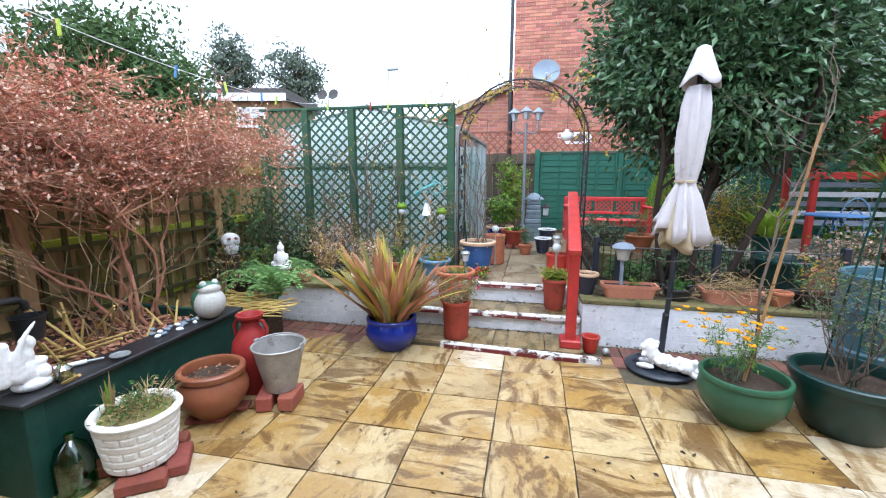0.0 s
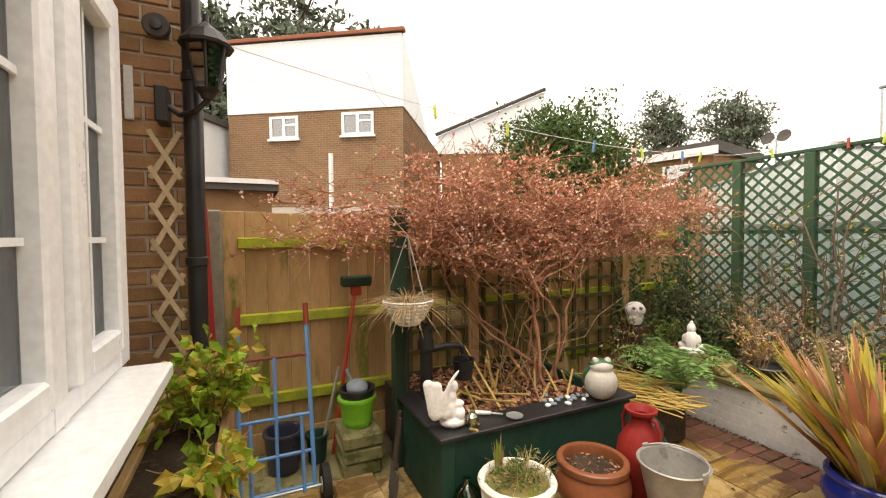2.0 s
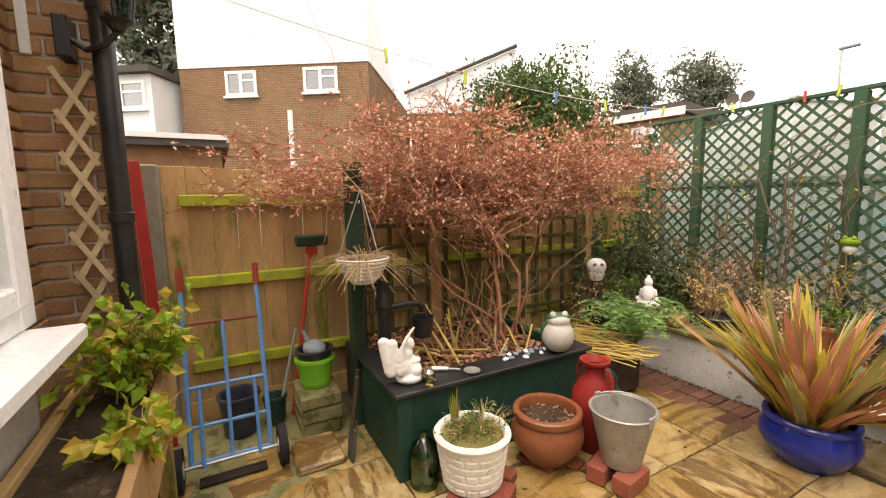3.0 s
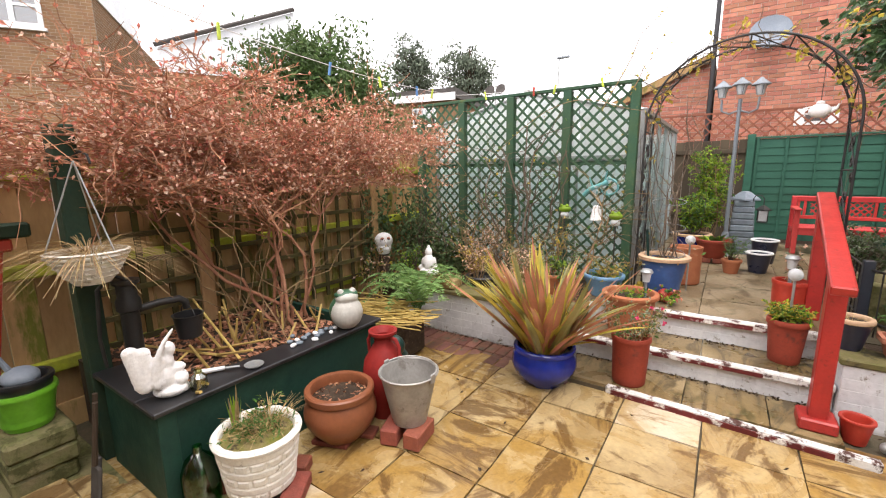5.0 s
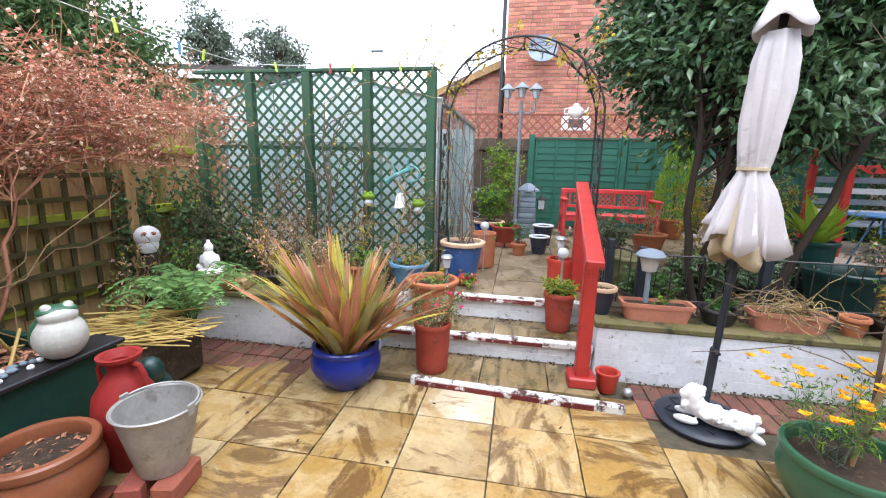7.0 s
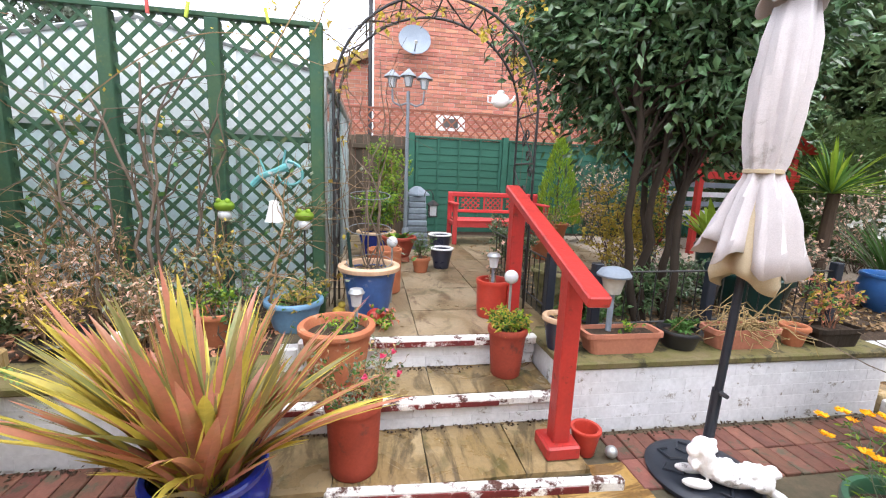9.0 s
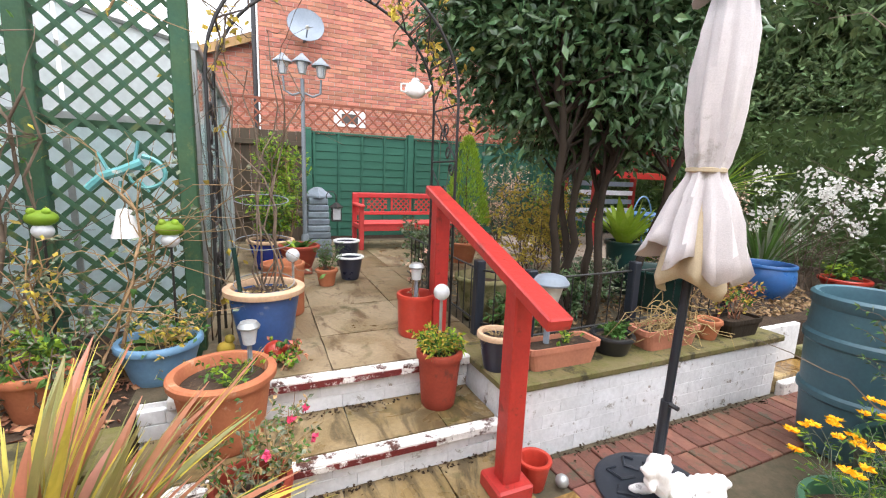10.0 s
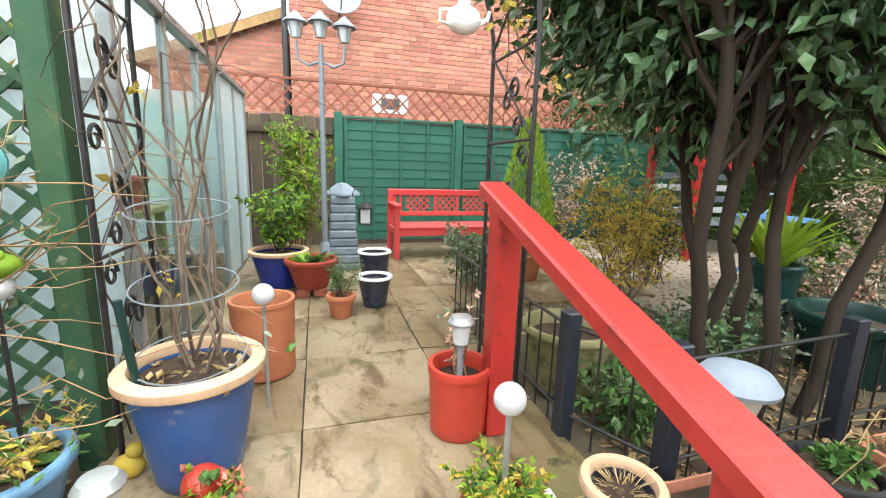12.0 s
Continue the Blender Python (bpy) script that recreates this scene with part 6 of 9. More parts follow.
# owl
ow = blob_mesh([((0, 0, 0.085), (0.082, 0.078, 0.088), 0, 0), ((0, 0, 0.155), (0.10, 0.09, 0.088), 0, 0), ((0, 0.0, 0.02), (0.06, 0.06, 0.02), 0, 0)], 20)
bmesh.ops.create_cone(ow, cap_ends=True, segments=8, radius1=0.012, radius2=0.001, depth=0.03, matrix=Matrix.Translation((0, -0.092, 0.155)) @ Matrix.Rotation(radians(110), 4, "X"))
part_top("tree_stump", lathe([(0.075, 0), (0.065, 0.1), (0.06, 0.26), (0, 0.26)], 14, wobble=0.2), M["bark"], pose(-3.06, 2.22, UP - 0.04), "short mossy tree stump", "stump", smooth=True)
owl = statue("owl_ornament", ow, -3.06, 2.22, 0.64, 55, "white owl ornament with red-brown face on a stump", "ornament")
for sx in (-1, 1):
    part("eye_ring", blob_mesh([((sx * 0.034, -0.079, 0.185), (0.020, 0.008, 0.016), 0, 0)], 14), M["terra_pale"], owl, "red-brown eye ring", smooth=True)
    part("eye", blob_mesh([((sx * 0.032, -0.086, 0.178), (0.008, 0.004, 0.008), 0, 0)], 10), M["black"], owl, "black eye", smooth=True)
# dog
rng_dog = np.random.default_rng(5)
dg = blob_mesh([((-0.175, -0.01, 0.185), (0.06, 0.055, 0.055), 0, 0), ((-0.225, -0.02, 0.17), (0.036, 0.034, 0.03), 0, 0), ((-0.165, 0.055, 0.165), (0.026, 0.014, 0.045), 0, 0), ((-0.165, -0.06, 0.165), (0.026, 0.014, 0.045), 0, 0), ((0, 0, 0.06), (0.15, 0.06, 0.055), 0, 0), ((0.13, 0, 0.065), (0.07, 0.075, 0.06), 0, 0), ((-0.16, -0.01, 0.13), (0.06, 0.055, 0.058), 0, 0), ((-0.21, -0.02, 0.115), (0.035, 0.035, 0.03), 0, 0), ((-0.13, 0, 0.09), (0.06, 0.055, 0.06), 0, 0), ((-0.15, 0.055, 0.12), (0.025, 0.014, 0.045), 0, 0), ((-0.15, -0.06, 0.12), (0.025, 0.014, 0.045), 0, 0), ((-0.2, 0.05, 0.025), (0.08, 0.025, 0.025), 0, 0), ((-0.2, -0.06, 0.025), (0.08, 0.025, 0.025), 0, 0), ((0.2, -0.05, 0.025), (0.06, 0.02, 0.022), 0, -40), ((0.2, 0.05, 0.02), (0.07, 0.03, 0.02), 0, 30)])
bmesh.ops.scale(dg, vec=(0.82, 0.95, 0.95), verts=dg.verts[:])
for k in range(70):
    a_, t_ = rng_dog.uniform(0, math.pi), rng_dog.uniform(-0.19, 0.17)
    bmesh.ops.create_uvsphere(dg, u_segments=8, v_segments=6, radius=rng_dog.uniform(0.012, 0.02), matrix=Matrix.Translation((t_, 0.058 * math.cos(a_), 0.055 + 0.055 * math.sin(a_) + (0.075 if t_ < -0.1 else 0.0) * rng_dog.uniform(0.4, 1.3))))
statue("dog_statue", dg, 1.25, 1.53, 0.045, -22, "white lying dog statue on the parasol base")
# frog pot
fg = blob_mesh([((0, 0, 0.11), (0.105, 0.095, 0.11), 0, 0), ((0, -0.01, 0.215), (0.075, 0.06, 0.045), 0, 0), ((0.04, -0.01, 0.255), (0.022, 0.022, 0.022), 0, 0), ((-0.04, -0.01, 0.255), (0.022, 0.022, 0.022), 0, 0)], 20)
fo = statue("frog_ornament", fg, -2.0, 0.67, 0.512, 65, "cream-bellied green frog ornament on the planter", "ornament", M["cream_plastic"])
fb = blob_mesh([((0.0, 0.03, 0.12), (0.108, 0.085, 0.11), 0, 0), ((0, 0.0, 0.235), (0.078, 0.055, 0.03), 0, 0)], 20)
part("back", fb, M["green_pot"], fo, "dark green glazed back", smooth=True)

# things along the planter edge
for i in range(16):
    part_top("stone", blob_mesh([((0, 0, 0.012), (0.022 * rng.uniform(0.6, 1.2), 0.016, 0.012), 0, 0)], 8), M["statue"] if i % 3 == 0 else M["slate"], pose(-2.08 + rng.normal() * 0.05, 0.28 + 0.022 * i, 0.512, 0, 0, rng.uniform(0, 180)), "small pale pebble on the planter edge", "pebble", "pebbles on the planter")
tw_ = thing("trowel", -2.05, -0.05, 0.516, "garden trowel with white handle and steel blade", "trowel", rz=55)
part("handle", rod((-0.2, 0, 0.012), (-0.07, 0, 0.015), 0.013, 0.011, 10), M["white_plain"], tw_)
part("neck", rod((-0.07, 0, 0.015), (0, 0, 0.012), 0.006, 0.006, 8), M["alu"], tw_)
part("blade", lathe([(0.0, 0), (0.045, 0.004), (0.05, 0.012), (0.045, 0.010), (0.0, 0.005)], 18, cx=0.07), M["alu"], tw_)
bt = thing("glass_jar", -2.02, -0.27, 0.512, "small clear glass bottle on the planter edge", "bottle")
part("body", lathe([(0, 0), (0.035, 0), (0.038, 0.02), (0.036, 0.06), (0.018, 0.08), (0.018, 0.1), (0.016, 0.1), (0.016, 0.08), (0.033, 0.06), (0.034, 0.008), (0, 0.008)], 20), M["bottle"], bt, smooth=True)
gb2 = thing("green_bottle", -1.915, -0.36, 0.0, "large green glass bottle leaning on the planter", "bottle")
part("body", lathe([(0, 0), (0.075, 0), (0.08, 0.02), (0.08, 0.17), (0.06, 0.23), (0.02, 0.27), (0.02, 0.3), (0.015, 0.3), (0.016, 0.27), (0.072, 0.16), (0.072, 0.01), (0, 0.01)], 24), M["bottle_green"], gb2, smooth=True)
sh = thing("hand_shovels", -2.42, -0.62, 0, "two dark worn hand shovels standing by the planter", "shovel")
for k in range(2):
    part("blade", box(-0.05, 0.05, -0.008, 0.008, 0.0, 0.2, 0.006, Matrix.Translation((0.1 * k, -0.03 * k, 0)) @ Matrix.Rotation(radians(-8), 4, "X")), M["felt"], sh)
    part("handle", rod((0.1 * k, 0.02 - 0.03 * k, 0.2), (0.1 * k, 0.06 - 0.03 * k, 0.5), 0.012, 0.012, 8), M["bark"], sh)

# cut canes and dry reeds in and beyond the planter
ck = [(p, p + np.array((rng.normal() * 0.25, rng.normal() * 0.12, rng.uniform(0.08, 0.3)))) for p in np.stack([rng.uniform(-2.75, -2.15, 26), rng.uniform(-0.3, 0.8, 26), np.full(26, 0.43)], 1)]
cks = thing("cut_canes", 0, 0, 0, "short cut yellow reed stalks standing in the planter", "reeds")
for a, b in ck:
    part("reed", rod(tuple(a), tuple(b), 0.009, 0.007, 6), M["cane"], cks)
rp = thing("reed_pile", 0, 0, 0, "heap of dry yellow reed stalks by the fern", "reeds")
for i in range(120):
    c = np.array((-2.25 + rng.normal() * 0.16, 1.32 + rng.normal() * 0.16, 0.36 + abs(rng.normal()) * 0.035))
    a = rng.normal() * 0.35 + 0.5
    d = np.array((math.cos(a), math.sin(a), rng.normal() * 0.07)) * rng.uniform(0.12, 0.28)
    part("reed", rod(tuple(c - d), tuple(c + d), 0.006, 0.005, 5), M["cane"], rp)
part("heap_core", box(-2.62, -2.03, 0.98, 1.6, 0.0, 0.33, 0.05), M["soil"], rp)
lit = thing("leaf_litter", 0, 0, 0, "brown fallen leaves and twigs in the planter", "leaves", kind="stuff")
n = 1400
part_l("leaves", leaves(np.stack([rng.uniform(-3.15, -2.1, n), rng.uniform(-0.38, 0.85, n), 0.422 + rng.uniform(0, 0.03, n)], 1), rng.normal(size=(n, 3)) * (1, 1, 0.25), 0.05, 0.026, rng), M["stem_red"], lit)
n = 900
part_l("leaves", leaves(np.stack([rng.uniform(-3.15, -0.95, n), rng.uniform(2.3, 2.9, n), UP - 0.028 + rng.uniform(0, 0.03, n)], 1), rng.normal(size=(n, 3)) * (1, 1, 0.25), 0.045, 0.025, rng), M["stem_red"], lit)
n = 4200
part_l("leaves", leaves(np.stack([rng.uniform(0.95, 4.6, n), 2.4 + 4.1 * rng.uniform(0, 1, n) ** 1.6, UP - 0.028 + rng.uniform(0, 0.03, n)], 1), rng.normal(size=(n, 3)) * (1, 1, 0.25), 0.05, 0.028, rng), M["stem_tan"], lit)
fl2 = thing("fallen_leaves", 0, 0, 0, "few dark fallen leaves scattered on the patio", "leaves", kind="stuff")
n = 60
part_l("leaves", leaves(np.stack([rng.uniform(-1.9, 2.6, n), rng.uniform(-1.2, 1.6, n), np.full(n, 0.006)], 1), rng.normal(size=(n, 3)) * (1, 1, 0.05), 0.035, 0.02, rng), M["bark"], fl2)
for xs, ys_, zs, cnt_ in ((-0.9, 2.115, 0.054, 150), (-0.9, 2.465, STEP + 0.002, 130), (0.85, 2.035, 0.006, 230), (-2.5, 2.035, 0.006, 220)):
    x1_ = xs + (1.5 if xs == -0.9 else 1.85 if xs > 0 else 1.6)
    dy_ = -abs(rng.normal(size=cnt_)) * 0.028
    part_l("leaves", leaves(np.stack([rng.uniform(xs, x1_, cnt_), ys_ + dy_, zs + rng.uniform(0, 0.012, cnt_)], 1), rng.normal(size=(cnt_, 3)) * (1, 1, 0.25), 0.022, 0.014, rng), M["soil"] if cnt_ < 200 else M["bark"], fl2)
for x_, y_, h_, lm in ((-2.15, 2.62, 0.62, [M["straw"], M["leaf_pale"]]), (-1.95, 2.74, 0.85, [M["leaf_pale"], M["stem_tan"]]), (-1.62, 2.6, 0.5, [M["straw"], M["leaf_green"]])):
    shrub("dry_bush", x_, y_, UP - 0.03, h_, 0.26, M["stem_tan"], lm, "brown dry twiggy plant below the trellis", "shrub", rng, 22, 120, (0.028, 0.012), 4, 0.7, 0.004, 0.1)
pr = thing("pruned_rose", 0, 0, 0, "thick bare forked rose stems against the trellis", "rose")
for k, (xt, zt) in enumerate(((-1.95, 1.75), (-1.68, 1.95), (-1.52, 1.85), (-1.28, 1.7))):
    m_ = bent((-1.72 + 0.03 * k, 2.8, UP - 0.03), (xt, 2.83, zt), rng, 9, 0, 0.09)
    part_l("stem", twigs([m_], 0.014, 0.006, 6), M["stem_grey"], pr, smooth=True)
    for q_ in (4, 5, 7):
        part_l("shoot", twigs([bent(m_[q_], m_[q_] + np.array((rng.normal() * 0.2, rng.uniform(-0.08, 0.02), rng.uniform(0.15, 0.4))), rng, 6, 0, 0.1)], 0.007, 0.002, 5), M["stem_grey"], pr)
# torn dark sheet by the urn
part_top("plastic_sheet", blob_mesh([((0, 0, 0.16), (0.16, 0.12, 0.16), 0, 0), ((0.06, -0.05, 0.30), (0.07, 0.06, 0.08), 0, 0)], 12), M["dkgreen_pot"], pose(-1.95, 0.99, 0.0, 0, 0, 40), "crumpled dark green plastic bag beside the urn", "bag", smooth=True)

# sack truck
sk = thing("sack_truck", 0, 0, 0, "blue tubular metal sack truck with rubber wheels", "sack truck")
yl, yr = -1.46, -1.06
for yy in (yl, yr):
    part("side_tube", rod((-2.52, yy, 0.12), (-2.80, yy, 1.02), 0.014, 0.014, 8), M["blue_metal"], sk)
    part("grip", rod((-2.80, yy, 1.02), (-2.835, yy, 1.15), 0.019, 0.019, 8), M["chimney"], sk)
    wh = part("wheel", tube(bmesh.new(), [(-2.5 , yy + (0.06 if yy == yr else -0.06) - 0.022, 0.115), (-2.5, yy + (0.06 if yy == yr else -0.06) + 0.022, 0.115)], 0.115, 0.115, 22), M["rubber"], sk, "black rubber tyre")
    part("hub", tube(bmesh.new(), [(-2.5, yy + (0.06 if yy == yr else -0.06) - 0.026, 0.115), (-2.5, yy + (0.06 if yy == yr else -0.06) + 0.026, 0.115)], 0.045, 0.045, 14), M["alu"], wh)
for t_, mm_ in ((0.12, "blue_metal"), (0.3, "blue_metal"), (0.5, "blue_metal"), (0.84, "rust_wood")):
    xx = -2.52 - 0.28 * (t_ - 0.12) / 0.9
    part("cross_bar", rod((xx, yl, t_), (xx, yr, t_), 0.011, 0.011, 8), M[mm_], sk)
part("centre_bar", rod((-2.52, -1.26, 0.12), (-2.74, -1.26, 0.84), 0.011, 0.011, 8), M["blue_metal"], sk)
for yy in (-1.4, -1.12):
    part("inner_bar", rod((-2.49, yy, 0.1), (-2.61, yy, 0.5), 0.011, 0.011, 8), M["blue_metal"], sk)
part("toe_plate", box(-2.54, -2.46, yl + 0.03, yr - 0.03, 0.012, 0.02), M["bark_dark"], sk)
part("axle", rod((-2.5, yl - 0.08, 0.115), (-2.5, yr + 0.08, 0.115), 0.009, 0.009, 8), M["alu"], sk)

brm = thing("broom", 0, 0, 0, "red-handled broom leaning head up with green bristles", "broom")
part("handle", rod((-3.05, -0.86, 0.0), (-3.17, -0.65, 1.2), 0.015, 0.015, 8), M["red_bright"], brm)
part("socket", box(-3.2, -3.14, -0.69, -0.61, 1.13, 1.2, 0.01), M["red_bright"], brm)
part("bristles", box(-3.21, -3.13, -0.76, -0.53, 1.2, 1.28, 0.012), M["green_post"], brm)
rod_ = part_top("steel_rod", rod((-2.95, -0.98, 0), (-3.1, -0.8, 0.62), 0.011, 0.011, 8), M["alu"], Matrix(), "grey metal rod leaning on the fence", "rod")
blk = thing("stone_blocks", 0, 0, 0, "stack of rough mossy stone blocks", "stones")
for k in range(3):
    part("block", box(-3.0 + rng.normal() * 0.01, -2.66 + rng.normal() * 0.01, -0.86, -0.60 + rng.normal() * 0.01, 0.097 * k, 0.097 * (k + 1) - 0.004, 0.014), M["moss"], blk)
part("block", box(-2.62, -2.3, -0.95, -0.68, 0, 0.05, 0.012), M["slab"], blk)
lb = pot("lime_bucket", -2.83, -0.73, 0.29, 0.125, 0.095, 0.2, M["lime_plastic"], "lime green plastic bucket on the stone blocks", "bucket", rim=0.008, rim_h=0.025, soil=False, fill=0.3)
lb2 = pot("black_bucket", -2.83, -0.73, 0.385, 0.118, 0.1, 0.16, M["black_plastic"], "black bucket nested in the green one", "bucket", rim=0.008, rim_h=0.02, soil=False, fill=0.3)
sc = thing("scoop", -2.83, -0.73, 0.52, "grey plastic scoop lying in the bucket", "scoop")
part("bowl", blob_mesh([((0, 0, 0.025), (0.095, 0.075, 0.05), 0, 0)], 14), M["grey_plastic"], sc, smooth=True)
part("handle", rod((-0.03, -0.03, 0.06), (-0.05, -0.06, 0.14), 0.014, 0.012, 8), M["grey_plastic"], sc)
pot("dark_bucket", -2.98, -1.2, 0.0, 0.125, 0.1, 0.28, M["navy"], "dark blue bucket by the fence", "bucket", rim=0.01, rim_h=0.02, soil=False, fill=0.3)
pot("green_bucket", -3.0, -0.98, 0.0, 0.075, 0.06, 0.2, M["dkgreen_pot"], "small green pot by the fence", "bucket", rim=0.008, rim_h=0.02, soil=False, fill=0.3)
for k in range(2):
    part_top("red_plank", box(-0.012, 0.012, -0.03, 0.03, 0, 1.72 + 0.06 * k, 0.003), M["red_wood"] if k else M["rust_wood"], pose(-3.06 + 0.05 * k, -1.66 + 0.07 * k, 0, 2, -2, 0), "red painted plank leaning beside the downpipe", "plank", "red planks")
# flat path by the fence corner
fs = part("side_path", box(-3.28, -2.05, -1.76, -0.5, -0.02, 0.0, 0.004), M["moss"], None, "mossy concrete strip beside the fence", kind="structure")

# ---- on the house wall ----
dp = thing("downpipe", -2.26, -1.605, 0, "black plastic rainwater downpipe on the house corner", "downpipe")
part("pipe", rod((0, 0, 0), (0, 0, 3.4), 0.041, 0.041, 16), M["black_plastic"], dp, smooth=True)
for zz in (0.5, 1.45, 2.3):
    part("bracket", lathe([(0.040, zz), (0.048, zz + 0.004), (0.048, zz + 0.04), (0.040, zz + 0.044)], 18, closed=True), M["black_plastic"], dp)
part("upper_box", lathe([(0, 2.62), (0.07, 2.62), (0.075, 2.66), (0.075, 2.9), (0, 2.9)], 16, cx=0.22, cy=-0.0), M["black_plastic"], dp)
cl_ = thing("coach_lamp", -2.14, -1.535, 2.20, "black coach lantern on a wall bracket", "wall lamp")
part("base", lathe([(0, 0), (0.02, 0.0), (0.03, 0.02), (0.05, 0.035), (0, 0.035)], 12), M["black"], cl_)
for i in range(6):
    a = i * math.pi / 3
    part("bar", rod((0.045 * math.cos(a), 0.045 * math.sin(a), 0.035), (0.075 * math.cos(a), 0.075 * math.sin(a), 0.2), 0.006, 0.006, 5), M["black"], cl_)
pn = part("pane", lathe([(0.043, 0.036), (0.073, 0.199), (0.071, 0.199), (0.041, 0.036)], 6, closed=True), M["pane"], cl_)
part("roof", lathe([(0.095, 0.2), (0.1, 0.21), (0.06, 0.26), (0.03, 0.28), (0.012, 0.3), (0.012, 0.33), (0, 0.33)], 12), M["black"], cl_)
for piece in cl_.children:
    piece.data.transform(Matrix.Scale(1.12, 4))
arm = bmesh.new()
tube(arm, [(0.0, 0.0, 0.0), (-0.03, -0.05, -0.05), (-0.09, -0.12, -0.06), (-0.1, -0.17, -0.02)], 0.012, 0.012, 8)
part("arm", arm, M["black"], cl_)
part("wall_plate", box(-0.178, -0.06, -0.213, -0.165, -0.1, 0.06, 0.006), M["black"], cl_)
ex = thing("expanding_trellis", 0, 0, 0, "pale expanding wooden trellis on the brick wall", "trellis")
for k in range(6):
    zc = 1.14 + k * 0.165
    part("slat", box(-0.004, 0.004, -0.125, 0.125, -0.012, 0.012, 0.001, Matrix.Translation((-2.284, -1.725, zc)) @ Matrix.Rotation(radians(61), 4, "X")), M["yellow_rag"], ex)
    part("back_slat", box(-0.003, 0.003, -0.125, 0.125, -0.010, 0.010, 0, Matrix.Translation((-2.276, -1.725, zc)) @ Matrix.Rotation(radians(-61), 4, "X")), M["yellow_rag"], ex)
part_top("thermometer", box(-0.018, 0.018, 0, 0.012, 0, 0.24, 0.003), M["white_plain"], pose(-2.315, -1.86, 2.12, 0, 0, -90), "narrow white plastic wall thermometer", "thermometer")
wbx = thing("window_box", 0, 0, 0, "brown wooden planter under the window sill", "planter")
part("front", box(-2.25, -0.7, -1.50, -1.47, 0.62, 0.86, 0.004), M["fence_wood"], wbx)
part("back", box(-2.25, -0.7, -1.76, -1.73, 0.62, 0.86, 0.004), M["fence_wood"], wbx)
part("end", box(-2.28, -2.252, -1.76, -1.47, 0.62, 0.86, 0.004), M["fence_wood"], wbx)
part("end", box(-0.698, -0.67, -1.76, -1.47, 0.62, 0.86, 0.004), M["fence_wood"], wbx)
part("base", box(-2.25, -0.7, -1.728, -1.502, 0.62, 0.64), M["fence_wood"], wbx)
part("soil", box(-2.248, -0.702, -1.728, -1.502, 0.642, 0.835), M["soil"], wbx)
for bxx in (-2.1, -0.85):
    part("leg", box(bxx - 0.03, bxx + 0.03, -1.74, -1.68, 0.0, 0.62, 0.004), M["fence_wood"], wbx)
    part("leg", box(bxx - 0.03, bxx + 0.03, -1.55, -1.49, 0.0, 0.62, 0.004), M["fence_wood"], wbx)
shrub("hydrangea", -1.85, -1.56, 0.83, 0.34, 0.3, M["stem_tan"], [M["leaf_lime"], M["leaf_lime"], M["leaf_lime"], M["leaf_yellow"]], "yellowing green leafy plant in the window box", "plant", rng, 14, 110, (0.055, 0.042), 5, 0.85, 0.004, 0.2)
shrub("hydrangea", -1.45, -1.52, 0.80, 0.12, 0.22, M["stem_tan"], [M["leaf_lime"], M["leaf_yellow"]], "yellowing green leafy plant in the window box", "plant", rng, 9, 30, (0.06, 0.045), 4, 0.9, 0.004, 0.2)

reel = thing("line_reel", -2.286, -1.74, 2.54, "dark grey plastic washing line reel on the brick", "reel", rz=90)
for nm, pts, mt in (("drum", [(0, 0), (0.05, 0), (0.055, 0.006), (0.055, 0.03), (0.05, 0.036), (0, 0.036)], "felt"), ("cap", [(0, 0.036), (0.025, 0.036), (0.023, 0.046), (0, 0.048)], "black_plastic")):
    bmr = lathe(pts, 22)
    bmr.transform(Matrix.Rotation(radians(-90), 4, "X") @ Matrix.Rotation(math.pi, 4, "X"))
    part(nm, bmr, M[mt], reel, smooth=True)

# washing line with pegs
wl = thing("washing_line", 0, 0, 0, "thin white washing line with coloured pegs", "washing line")


def sag(a, b, s, n=18):
    return [tuple(np.array(a) * (1 - t) + np.array(b) * t + np.array((0, 0, -s * 4 * t * (1 - t)))) for t in np.linspace(0, 1, n)]
l1 = sag((-2.262, -1.70, 2.55), (-2.52, 2.92, 2.34), 0.16)
l2 = sag((-2.52, 2.92, 2.34), (-0.7, 2.94, 2.33), 0.03)
lw = bmesh.new()
tube(lw, l1, 0.0028, 0.0028, 5)
tube(lw, l2, 0.0028, 0.0028, 5)
part("line", lw, M["rope"], wl)
for k, (p, mt) in enumerate([(l1[5], "peg_green"), (l1[7], "peg_green"), (l1[10], "blue_metal"), (l1[12], "peg_green"), (l1[14], "blue_metal"), (l1[15], "peg_green"), (l2[3], "peg_green"), (l2[8], "red_bright"), (l2[10], "peg_green"), (l2[14], "peg_green")]):
    part("peg", box(-0.009, 0.009, -0.007, 0.007, -0.065, 0.022, 0.002, Matrix.Translation(p) @ Matrix.Rotation(radians(12 * (k % 3 - 1)), 4, "Y")), M[mt], wl)

